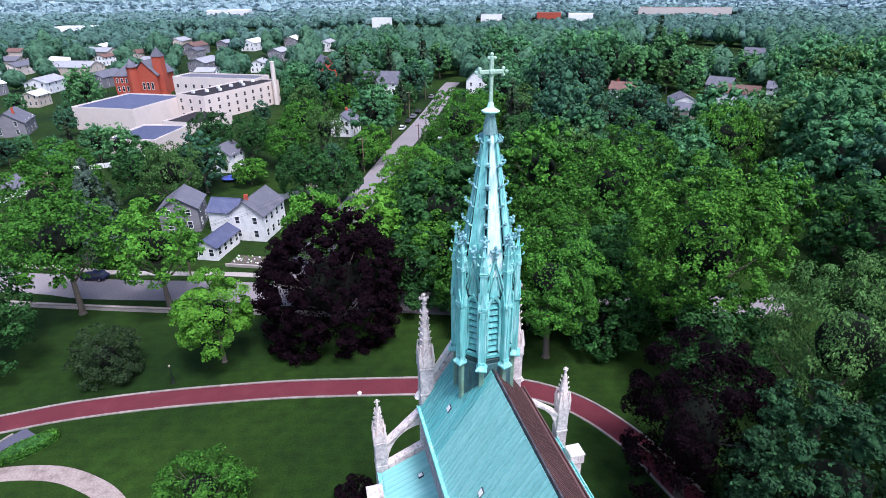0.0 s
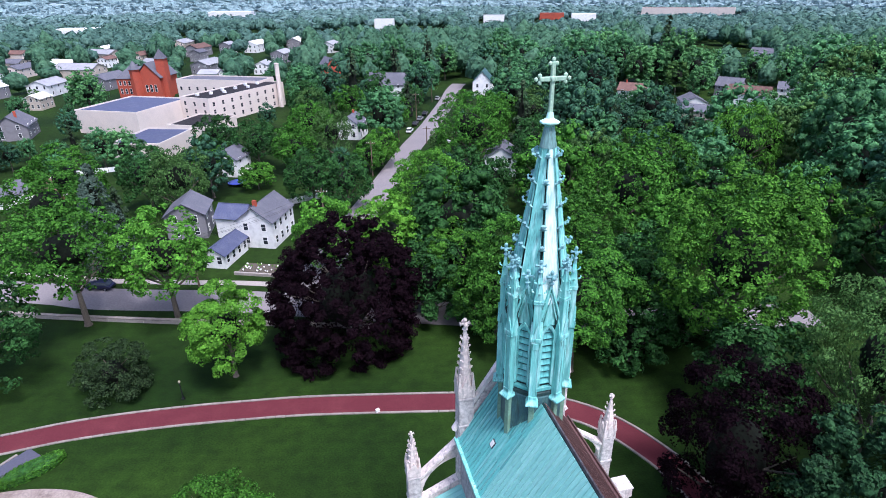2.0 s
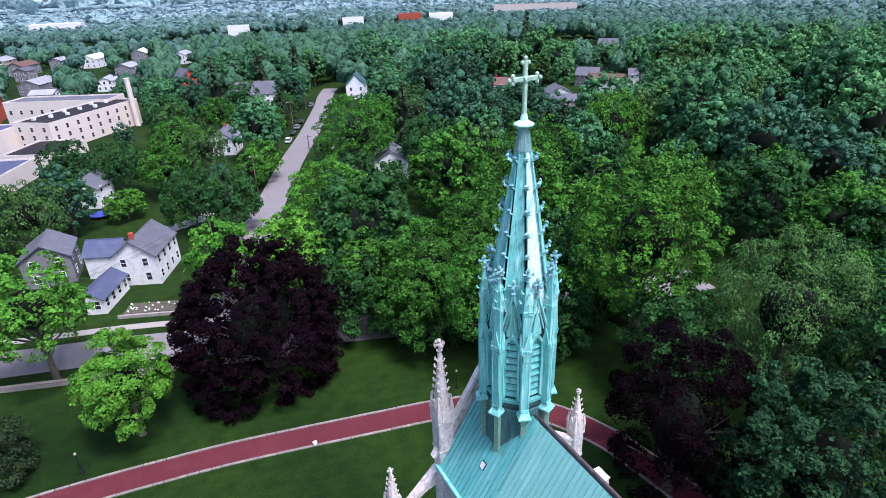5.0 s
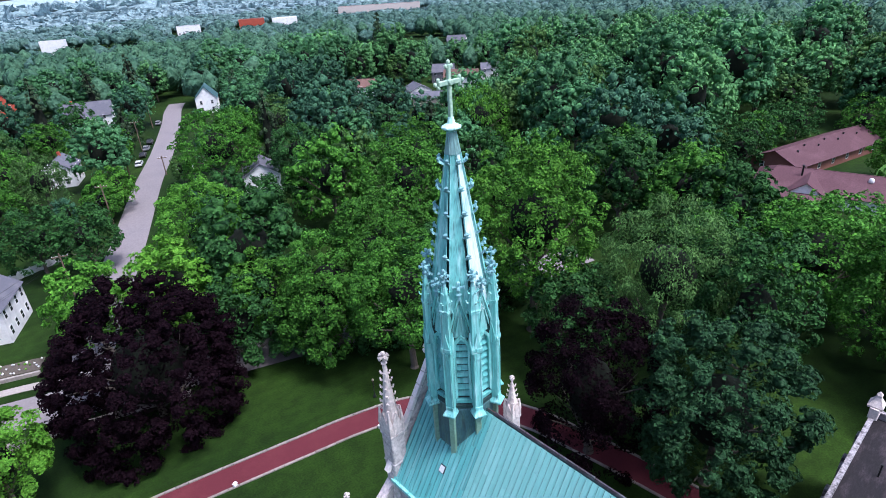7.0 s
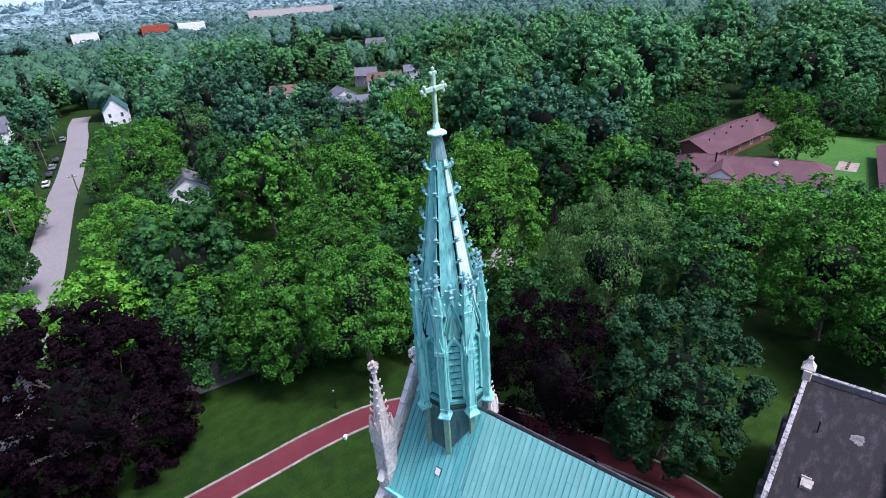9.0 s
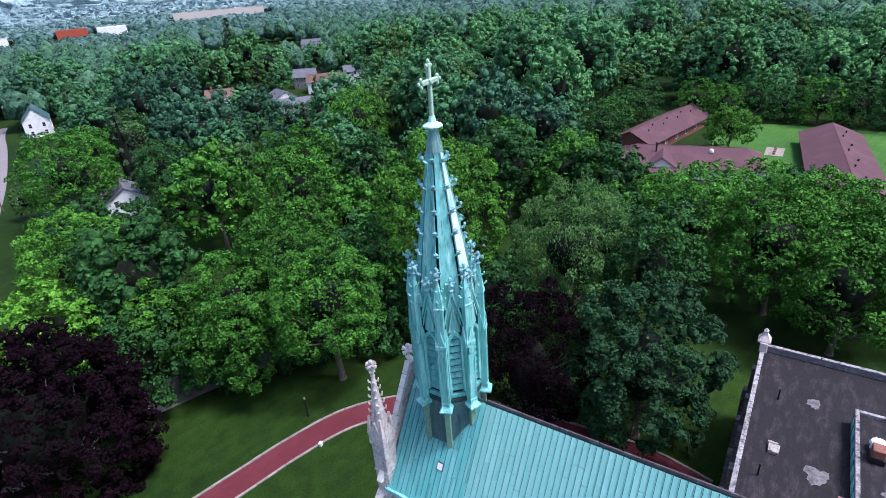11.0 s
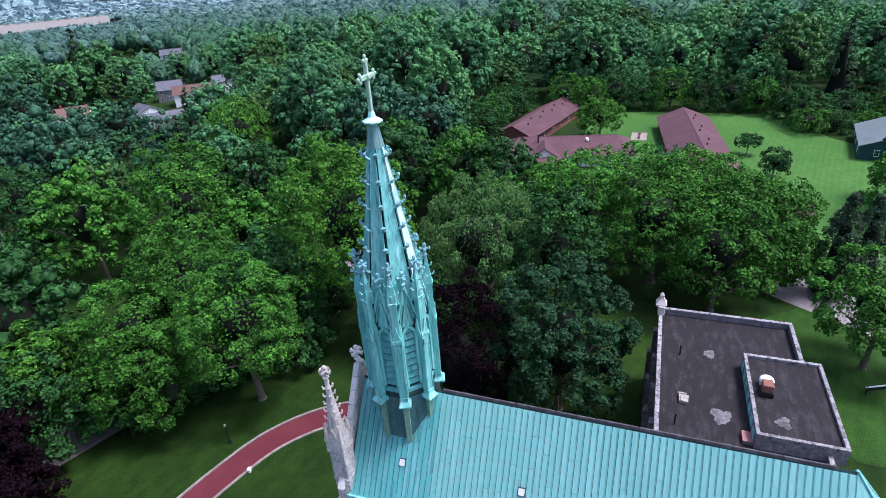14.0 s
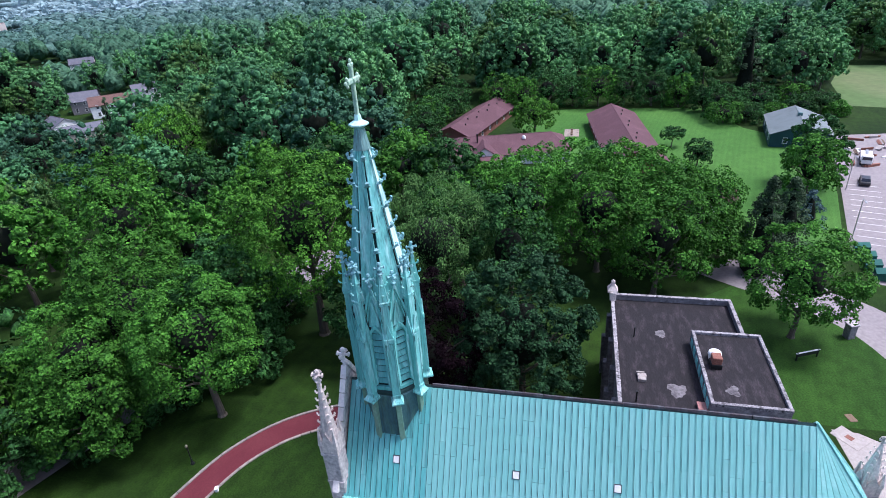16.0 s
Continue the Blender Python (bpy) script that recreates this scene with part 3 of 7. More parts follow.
def leaf_quads(P, nrm, size, rng, hang=0.0):
    """One folded leaf spray at each point, facing its normal; hang turns its length downwards."""
    n = len(P)
    tmp = rng.normal(size=(n, 3)) * (1 - hang) + np.array([0, 0, -1.6]) * hang
    b = np.cross(nrm, tmp)
    b /= np.linalg.norm(b, axis=1)[:, None] + 1e-6
    a = np.cross(b, nrm)
    s = np.asarray(size).reshape(-1, 1) * (0.6 + 0.8 * rng.random((n, 1)))
    w = 0.36 * (1 - 0.35 * hang)
    V = np.stack([P - a * s * 0.5, P - b * s * w + nrm * s * 0.07, P + a * s * 0.5 - nrm * s * 0.12, P + b * s * w + nrm * s * 0.07], 1)
    return V.reshape(-1, 3)


def unit(v):
    return v / (np.linalg.norm(v, axis=1)[:, None] + 1e-6)


def crown_mesh(name, h, r, base, leaf, n_clump, n_leaf, size, seed, shape="round", core=0.62, solid=False):
    """Boughs bulging out of the crown, each of several leafy clumps, round a near-black body that paints the gaps'
    shade: origin at the foot.
    """
    rng = np.random.default_rng(seed)
    zc, hz = (h + base) / 2, (h - base) / 2
    core = min(core, 0.36)
    up = np.array([0, 0, 1.0])
    k = np.arange(n_clump)
    if shape == "cone":
        f = rng.random(n_clump) ** 0.75
        th = k * 2.39996 + rng.random(n_clump) * 0.8
        rad = r * (1 - f) * (0.8 + 0.35 * rng.random(n_clump)) + 0.15
        C = np.stack([rad * np.cos(th), rad * np.sin(th), base + f * (h - base)], 1)
        rc = (0.10 + 0.12 * (1 - f)) * r * 1.3
        out = unit(np.stack([np.cos(th), np.sin(th), np.full(n_clump, 0.35)], 1))
        S, rs, so = C, rc, out
    else:
        u = 0.97 - 1.70 * (k + 0.5) / n_clump + rng.normal(size=n_clump) * 0.05
        u = np.clip(u, -0.72, 0.97)
        th = k * 2.39996 + rng.normal(size=n_clump) * 0.35
        ring_r = np.where(u > 0, np.sqrt(1 - u ** 2), np.sqrt(1 - (0.85 * u) ** 2))
        wave = 0.07 * np.sin(2 * th + seed) + 0.06 * np.sin(3 * th + 5 * u + 2 * seed)
        rc = r * math.sqrt(40.0 / n_clump) * (0.235 + 0.13 * rng.random(n_clump))
        lob = 0.84 + 0.16 * rng.random(n_clump) + wave
        lob = np.where(rng.random(n_clump) < 0.12, lob * 0.84, lob)
        e = np.stack([ring_r * np.cos(th), ring_r * np.sin(th), u], 1)
        C = e * np.array([r, r, hz]) * lob[:, None] - unit(e) * rc[:, None] * 0.35 + np.array([0, 0, zc])
        out = unit(e / np.array([r, r, hz]) * r)
        ns = 6
        own = np.repeat(k, ns)
        so = unit(rng.normal(size=(n_clump * ns, 3)) * 0.75 + out[own] * 0.9 + up * 0.45)
        S = C[own] + so * (rc[own] * 0.72)[:, None] * np.array([1, 1, 0.85])
        rs = rc[own] * (0.34 + 0.26 * rng.random(len(own)))
    which = rng.integers(0, len(S), n_leaf)
    if shape != "cone":
        pr = rs ** 2
        which = rng.choice(len(S), n_leaf, p=pr / pr.sum())
    d = unit(rng.normal(size=(n_leaf, 3)) * 0.75 + so[which] * 0.65 + up * 0.5)
    P = S[which] + d * (rs[which] * (0.55 + 0.63 * np.sqrt(rng.random(n_leaf))))[:, None] * np.array([1, 1, 0.8])
    nrm = unit(d * 0.8 + so[which] * 0.35 + up * 0.15 + rng.normal(size=(n_leaf, 3)) * (0.34 if n_leaf > 1000 else 0.20))
    hang = 0.0
    if shape == "weep":
        P[:, 2] -= rng.random(n_leaf) ** 2 * rs[which] * 1.1
        hang = 0.75
    if shape != "cone":
        n_in = int(n_leaf * 0.10)
        e = unit(rng.normal(size=(n_in, 3)))
        P[:n_in] = e * np.array([r, r, hz]) * (0.50 + 0.22 * rng.random(n_in))[:, None] + np.array([0, 0, zc])
        nrm[:n_in] = e
    P[:, 2] = np.maximum(P[:, 2], 0.35)
    V = leaf_quads(P, nrm, np.full(n_leaf, size), rng, hang)
    F = np.arange(len(V))
    counts = np.full(n_leaf, 4)
    if solid:
        # leafy bodies of the boughs
        T, TF = ICO[0]
        disp = (1 + 0.26 * rng.normal(size=(n_clump, len(T), 1))).clip(0.5, 1.5)
        W = C[:, None, :] + T[None] * disp * (rc * (0.5 if shape == "cone" else 0.60))[:, None, None] * np.array([1, 1, 0.8])
        F = np.concatenate([F, (TF[None] + (np.arange(n_clump) * len(T))[:, None, None]).ravel() + len(V)])
        V = np.concatenate([V, W.reshape(-1, 3)])
        counts = np.concatenate([counts, np.full(n_clump * len(TF), 3)])
    # inside of the crown, near-black so that leaf gaps look shaded
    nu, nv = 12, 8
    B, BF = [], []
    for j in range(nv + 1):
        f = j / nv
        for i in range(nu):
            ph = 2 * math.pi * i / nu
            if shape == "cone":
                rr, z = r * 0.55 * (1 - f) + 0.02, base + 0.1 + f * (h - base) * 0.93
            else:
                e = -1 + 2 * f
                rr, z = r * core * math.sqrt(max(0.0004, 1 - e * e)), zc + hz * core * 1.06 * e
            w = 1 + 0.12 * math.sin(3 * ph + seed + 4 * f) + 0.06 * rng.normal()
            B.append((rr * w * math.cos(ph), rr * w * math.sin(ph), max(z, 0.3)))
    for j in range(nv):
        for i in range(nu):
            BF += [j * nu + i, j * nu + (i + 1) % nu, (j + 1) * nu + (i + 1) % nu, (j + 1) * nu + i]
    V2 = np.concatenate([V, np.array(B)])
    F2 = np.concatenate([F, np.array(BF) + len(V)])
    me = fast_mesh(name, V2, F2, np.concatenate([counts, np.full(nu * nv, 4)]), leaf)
    me.materials.append(CROWN_SHADE)
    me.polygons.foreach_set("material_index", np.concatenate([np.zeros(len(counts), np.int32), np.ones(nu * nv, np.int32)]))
    me.polygons.foreach_set("use_smooth", np.concatenate([counts == 3, np.full(nu * nv, True)]))
    return me


def bm_limb(bm, pts, radii, n=6):
    rows = []
    for i, (p, r) in enumerate(zip(pts, radii)):
        p = Vector(p)
        d = (Vector(pts[min(i + 1, len(pts) - 1)]) - Vector(pts[max(i - 1, 0)])).normalized()
        a = d.orthogonal().normalized()
        b = d.cross(a)
        rows.append([p + (a * math.cos(2 * math.pi * k / n) + b * math.sin(2 * math.pi * k / n)) * r for k in range(n)])
    ang = None
    fixed = [rows[0]]
    for r in rows[1:]:
        prev = fixed[-1]
        best = min(range(n), key=lambda s: sum((r[(k + s) % n] - prev[k]).length for k in range(n)))
        fixed.append([r[(k + best) % n] for k in range(n)])
    bm_rings(bm, fixed)


def trunk_mesh(h, r, base, seed, limbs=6, thick=None):
    rg = random.Random(seed)
    bm = bmesh.new()
    t = thick or 0.022 * h
    top = base + (h - base) * 0.55
    lean = (rg.uniform(-0.4, 0.4), rg.uniform(-0.4, 0.4))
    pts = [(0, 0, -0.1), (0, 0, 0.25), (lean[0] * 0.3, lean[1] * 0.3, base * 0.6 + 0.5), (lean[0], lean[1], top)]
    bm_limb(bm, pts, [t * 1.7, t * 1.15, t * 0.95, t * 0.3], 8)
    for i in range(limbs):
        an = 2 * math.pi * i / limbs + rg.uniform(-0.4, 0.4)
        z0 = base * 0.75 + (top - base * 0.75) * rg.uniform(0.0, 0.6)
        ln = r * rg.uniform(0.6, 0.85)
        f = z0 / max(top, 0.1)
        p0 = (lean[0] * f, lean[1] * f, z0)
        p1 = (p0[0] + math.cos(an) * ln * 0.5, p0[1] + math.sin(an) * ln * 0.5, z0 + ln * 0.42)
        p2 = (p0[0] + math.cos(an) * ln, p0[1] + math.sin(an) * ln, z0 + ln * rg.uniform(0.6, 0.95))
        bm_limb(bm, [p0, p1, p2], [t * 0.5, t * 0.34, t * 0.12], 5)
        q = (p1[0] + math.cos(an + 0.8) * ln * 0.4, p1[1] + math.sin(an + 0.8) * ln * 0.4, p1[2] + ln * 0.4)
        bm_limb(bm, [p1, q], [t * 0.26, t * 0.08], 4)
    return mesh_of("trunk", bm, BARK)


PLANTED = []                      # x, y, reach of every tree and building, so that nothing grows into them


def tree(name, x, y, h, r, base, leaf, label, seed, n_leaf=7000, size=0.42, shape="round", n_clump=None, group="", category="tree", limbs=6, core=0.62):
    t = thing(name, pose(x, y, 0, 0, 0, (seed * 47) % 360), label, category, group)
    shared("trunk", trunk_mesh(h, r, max(base, 1.0), seed, limbs if shape != "cone" else 0), t, Matrix.Identity(4))
    if n_leaf >= 8000:
        n_leaf, size = int(n_leaf * 1.3), size * 0.86
    shared("crown", crown_mesh("crown", h, r, base, leaf, n_clump or (int(n_leaf / 48) if shape == "cone" else max(22, min(170, int(10 + 1.9 * r * r)))), n_leaf, size * (0.72 if shape == "cone" else 1.10), seed, shape, core, n_clump is not None), t, Matrix.Identity(4))
    PLANTED.append((x, y, r * 0.95))
    return t


MAPLE = "broad green maple in full leaf on the lawn"
tree("copper_beech_tree", -7.8, 45.6, 17.6, 11.0, -4.5, LEAF_PURPLE, "huge dark purple copper beech on the churchyard lawn", 1, 32000, 0.34, n_clump=420, core=0.64)
tree("copper_beech_tree", 22.5, 6.0, 18.2, 6.2, -2.0, LEAF_PURPLE, "dark purple beech beside the curving brick drive", 2, 16000, 0.30, core=0.78)
tree("lime_tree", -23.0, 40.2, 12.6, 4.7, 2.2, LEAF_LIME, "small bright lime-green tree on the churchyard lawn", 3, 12000, 0.32, core=0.70, limbs=3)
tree("rounded_bush", -37.2, 41.3, 6.6, 3.9, -1.2, LEAF_BUSH, "low dull olive-green spreading bush on the lawn", 4, 7500, 0.24, category="bush")
tree("round_tree", 27.0, -4.2, 19.2, 7.2, -1.0, LEAF_ROUND, "dense round dark green tree beside the church wing", 5, 16000, 0.36, n_clump=190, core=0.64)
tree("tall_tree", 36.0, 24.5, 27.0, 8.6, 6.0, LEAF_LIGHT, "tall light yellow-green tree with an open crown", 6, 17000, 0.40)
tree("willow_tree", 41.5, 9.0, 21.8, 8.2, 3.0, LEAF_OLIVE, "olive-green willow with soft drooping foliage", 7, 17000, 0.32, "weep", core=0.7)
tree("maple_tree", 19.0, 30.2, 18.0, 6.8, 5.0, LEAF_MID, "green maple with a bare pale trunk beside the drive", 8, 13000, 0.34)
tree("maple_tree", 15.5, 42.5, 17.5, 6.6, 0.8, LEAF_MID, MAPLE, 9, 11000, 0.36)
tree("maple_tree", 22.5, 41.8, 20.0, 6.8, 0.8, LEAF_MID, MAPLE, 10, 11000, 0.36)
tree("maple_tree", 9.0, 50.0, 13.5, 5.2, 2.0, LEAF_LIGHT, "light green maple beside the street", 11, 6000, 0.42)
tree("maple_tree", 10.2, 71.0, 19.4, 7.8, 2.0, LEAF_LIGHT, "bright green dense maple beside the side street", 12, 13000, 0.40, core=0.76)
tree("maple_tree", 0.5, 60.0, 15.0, 6.2, 2.0, LEAF_LIME, "yellow-green tree behind the copper beech", 13, 6500, 0.45)
tree("maple_tree", -9.0, 65.5, 14.2, 5.2, 2.0, LEAF_LIGHT, "light green tree beside the street", 14, 5500, 0.45)
tree("maple_tree", 42.0, -1.0, 20.3, 5.4, 2.0, LEAF_DARK, "narrow dark green tree behind the round one", 15, 7500, 0.42)
tree("maple_tree", 62.0, -1.5, 18.6, 8.0, 2.0, LEAF_MID, "broad green tree in a row before the maroon roofs", 16, 8000, 0.46)
tree("maple_tree", 57.5, -13.0, 19.2, 8.0, 2.0, LEAF_MID, "broad green tree in a row before the maroon roofs", 17, 8500, 0.46)
tree("maple_tree", 66.0, -22.5, 17.0, 7.6, 2.0, LEAF_MID, "broad green tree in a row before the maroon roofs", 18, 8000, 0.46)
tree("maple_tree", 51.5, -21.0, 17.0, 6.6, 2.0, LEAF_MID, "green tree beside the access road", 19, 6000, 0.42)
tree("maple_tree", 43.0, -36.8, 15.3, 6.0, 2.2, LEAF_MID, "green maple on the lawn beside the access road", 20, 8500, 0.40)
tree("maple_tree", -45.5, 58.7, 19.0, 7.4, 5.5, LEAF_MID, "tall open tree with a forked pale trunk by the wall", 21, 6500, 0.44, limbs=9)
tree("maple_tree", -32.6, 56.8, 18.0, 6.2, 4.0, LEAF_LIGHT, "open green tree leaning by the churchyard wall", 22, 6000, 0.44, limbs=9)
tree("spruce_tree", -46.0, 76.0, 19.5, 4.6, 1.0, LEAF_PALE_CONIFER, "pale grey-green spruce beside the street", 23, 5000, 0.5, "cone")
tree("maple_tree", -52.5, 45.5, 16.0, 6.8, 0.8, LEAF_DARK, "dark green dense tree on the churchyard lawn", 24, 7000, 0.44)
tree("ornamental_tree", -22.3, 15.6, 5.4, 4.0, 1.0, LEAF_MID, "small green spreading tree on the lawn", 25, 7500, 0.22)
tree("spruce_tree", 59.5, -36.5, 15.2, 4.0, 0.5, LEAF_CONIFER, "dark spruce beside the access road", 26, 4500, 0.45, "cone")
tree("spruce_tree", 64.0, -41.0, 13.5, 3.8, 0.5, LEAF_CONIFER, "dark spruce beside the access road", 27, 4200, 0.45, "cone")
tree("maple_tree", 87.0, -51.5, 13.5, 5.0, 1.0, LEAF_MID, "green tree on the lawn edge by the parking lot", 28, 5000, 0.45)
tree("maple_tree", 97.0, -55.0, 13.8, 5.0, 1.0, LEAF_DARK, "dark green tree on the lawn edge by the parking lot", 29, 4500, 0.5)
tree("lawn_tree", 106.5, -35.5, 6.0, 2.8, 0.8, LEAF_DARK, "small round dark tree alone on the lawn", 30, 1800, 0.42)
tree("lawn_tree", 121.5, -32.0, 4.6, 2.4, 2.0, LEAF_DARK, "small flat-topped tree alone on the lawn", 31, 1200, 0.42)
tree("blue_spruce", 77.0, -48.7, 6.5, 2.8, 0.3, LEAF_BLUE, "small blue spruce on the lawn edge", 32, 2600, 0.36, "cone")
tree("maple_tree", 131.0, 2.5, 10.5, 5.5, 1.5, LEAF_LIGHT, "light green tree between the maroon-roofed wings", 33, 3500, 0.5)
tree("maple_tree", 44.0, 60.5, 20.5, 8.0, 3.0, LEAF_MID, "broad green tree in the wood beyond the drive", 34, 6500, 0.5)
tree("maple_tree", 58.5, 76.0, 19.0, 8.0, 3.0, LEAF_MID, "broad green tree in the wood beyond the drive", 35, 5500, 0.5)
tree("spruce_tree", 70.0, 115.0, 22.0, 5.0, 1.0, LEAF_CONIFER, "tall dark brownish spruce above the other trees", 36, 3800, 0.6, "cone")
tree("willow_tree", 88.0, 85.0, 20.5, 8.0, 2.0, LEAF_LIGHT, "large soft green willow in the wood", 37, 5500, 0.55, "weep")
tree("maple_tree", 30.0, 33.5, 17.0, 6.0, 3.0, LEAF_DARK, "dark green tree in the wood beside the drive", 38, 6000, 0.45)
tree("maple_tree", 29.5, 48.0, 17.5, 7.0, 0.6, LEAF_MID, "green tree in the wood beyond the drive", 39, 6000, 0.45)
tree("maple_tree", 32.5, 15.5, 15.0, 5.5, 2.0, LEAF_DARK, "dark green tree in the wood beside the drive", 40, 5500, 0.42)
tree("maple_tree", 12.0, 39.5, 13.0, 5.6, 1.5, LEAF_MID, "low green maple under the taller ones", 43, 8000, 0.38)
tree("maple_tree", 4.5, 47.5, 12.5, 5.0, 0.6, LEAF_DARK, "dark green tree beside the street", 44, 6500, 0.40)
tree("maple_tree", 25.5, 35.0, 16.0, 5.5, 0.0, LEAF_DARK, "dark green tree in the wood beside the drive", 45, 6500, 0.40)
# added low trees: hide the street from the camera, fill the maples' shade
tree("undergrowth_tree", 19.5, 38.0, 8.5, 4.6, -1.0, LEAF_DARK, "low dark tree under the maples by the street", 77, 4200, 0.40)
tree("undergrowth_tree", 27.5, 30.0, 9.0, 4.6, -1.0, LEAF_DARK, "low dark tree under the maples by the drive", 78, 4200, 0.40)
tree("undergrowth_tree", 11.0, 43.5, 7.0, 4.2, -1.0, LEAF_DARK, "low dark tree under the maples by the street", 79, 3600, 0.40)
tree("undergrowth_tree", 37.6, 32.0, 9.1, 4.4, -1.0, LEAF_DARK, "low dark tree under the maples by the street", 110, 3600, 0.40)
tree("undergrowth_tree", 41.3, 34.5, 6.6, 4.4, -1.0, LEAF_DARK, "low dark tree under the maples by the street", 111, 3600, 0.40)
tree("maple_tree", 60.5, -31.0, 9.5, 4.0, 0.6, LEAF_MID, "small green tree beside the access road", 112, 3400, 0.42)
tree("maple_tree", 71.0, 4.5, 13.5, 6.6, 2.0, LEAF_MID, "broad green tree in a row before the maroon roofs", 46, 6500, 0.46)
tree("maple_tree", 71.5, -9.0, 16.6, 7.4, 2.0, LEAF_MID, "broad green tree in a row before the maroon roofs", 47, 6500, 0.46)
tree("maple_tree", 74.5, -18.0, 15.2, 6.6, 2.0, LEAF_LIGHT, "broad green tree in a row before the maroon roofs", 48, 6000, 0.46)
tree("maple_tree", 59.5, -25.5, 16.0, 6.8, 2.0, LEAF_MID, "green tree beside the access road", 49, 6000, 0.44)
tree("maple_tree", 51.0, 7.5, 17.0, 7.0, 2.0, LEAF_DARK, "dark green tree behind the willow", 50, 6500, 0.44)
tree("garden_tree", -10.5, 100.5, 13.0, 5.8, 1.0, LEAF_DARK, "dark rounded garden tree beside the side street", 60, 5200, 0.44, core=0.74)
tree("garden_tree", -3.2, 96.0, 12.5, 5.4, 1.0, LEAF_DARK, "dark rounded garden tree beside the side street", 61, 5200, 0.44, core=0.74)
tree("street_tree", 9.2, 127.5, 10.5, 4.6, 1.0, LEAF_LIGHT, "bright green tree beside the side street", 51, 3800, 0.45)
tree("street_tree", 5.0, 122.0, 8.5, 4.0, 1.0, LEAF_MID, "green tree beside the side street", 52, 3200, 0.48)
tree("garden_pine", -3.5, 135.0, 15.0, 5.4, 2.0, LEAF_OLIVE, "feathery dark olive pine in a garden", 53, 4200, 0.46, "weep")
tree("garden_tree", -9.0, 148.0, 14.5, 6.6, 2.0, LEAF_MID, "large green tree in a garden", 54, 4500, 0.5)
tree("garden_tree", -14.0, 128.0, 12.5, 5.6, 1.5, LEAF_MID, "large green tree in a garden", 62, 4200, 0.5)
tree("garden_tree", -8.5, 178.0, 16.0, 7.0, 2.0, LEAF_DARK, "large dark tree in a garden", 63, 4200, 0.55)
tree("garden_tree", 6.0, 183.0, 13.5, 5.6, 2.0, LEAF_MID, "green tree in a garden by houses", 64, 3400, 0.55)
tree("garden_poplar", 19.6, 212.0, 14.5, 4.6, 1.0, LEAF_DARK, "dense dark upright tree before the grey-roofed house", 65, 3000, 0.55, core=0.75)
tree("street_spruce", 27.9, 187.5, 13.0, 3.4, 0.5, LEAF_CONIFER, "dark blue-green spruce beside the side street", 57, 2200, 0.6, "cone")
tree("street_tree", 31.5, 198.0, 9.5, 4.2, 1.0, LEAF_DARK, "dark green tree beside the side street", 66, 2600, 0.55)
tree("street_tree", 21.0, 172.0, 10.0, 4.4, 1.0, LEAF_MID, "green tree beside the side street", 67, 2800, 0.52)
tree("street_tree", 31.7, 118.0, 21.0, 9.2, 2.0, LEAF_MID, "very large old green tree over the side street", 55, 8500, 0.50)
tree("street_tree", 45.5, 104.5, 16.5, 6.8, 2.0, LEAF_DARK, "large dark tree beside the houses", 68, 5200, 0.5)
tree("street_tree", 46.0, 140.0, 16.0, 7.0, 2.0, LEAF_MID, "large green tree behind the houses", 69, 4600, 0.52)
tree("street_tree", 58.0, 138.0, 17.0, 7.2, 2.0, LEAF_OLIVE, "large olive-green tree behind the houses", 70, 4600, 0.52)
tree("garden_tree", -23.5, 116.0, 6.0, 4.0, 1.0, LEAF_LIGHT, "small spreading light green garden tree", 58, 2600, 0.42)
tree("garden_tree", -38.5, 103.0, 15.0, 6.2, 1.5, LEAF_OLIVE, "feathery willow behind the grey house", 59, 5000, 0.44, "weep")
tree("garden_tree", -46.0, 108.0, 15.0, 5.6, 1.5, LEAF_DARK, "dark tree behind the grey house", 71, 4000, 0.5)
tree("garden_tree", -58.0, 88.0, 17.0, 7.5, 2.0, LEAF_MID, "broad green tree behind the street", 72, 5500, 0.46)
tree("garden_tree", -60.0, 104.0, 17.0, 7.0, 2.0, LEAF_MID, "broad green tree among the gardens", 73, 5000, 0.48)
tree("garden_tree", -24.0, 136.0, 13.0, 5.6, 1.5, LEAF_DARK, "dark tree behind the small white house", 74, 3600, 0.5)
tree("garden_tree", -35.5, 146.0, 13.0, 5.6, 1.5, LEAF_DARK, "dark tree behind the small white house", 75, 3600, 0.5)
tree("garden_tree", -34.0, 121.0, 9.5, 4.2, 1.5, LEAF_MID, "green tree beside the small white house", 76, 3400, 0.48)
for i, (bx, by, bh) in enumerate(((144, -54, 5.0), (148, -62, 4.0), (152, -70, 5.5), (150, -78, 3.5), (156, -76, 5.0), (143, -48, 6.0), (158, -60, 7.0), (160, -70, 6.5), (140, -72, 2.6))):
    tree("rounded_bush", bx, by, bh, bh * 0.8, -0.6, LEAF_MID if i % 2 else LEAF_DARK, "green bush behind the metal shed", 80 + i, 1800, 0.45, category="bush", group="bushes behind the shed")
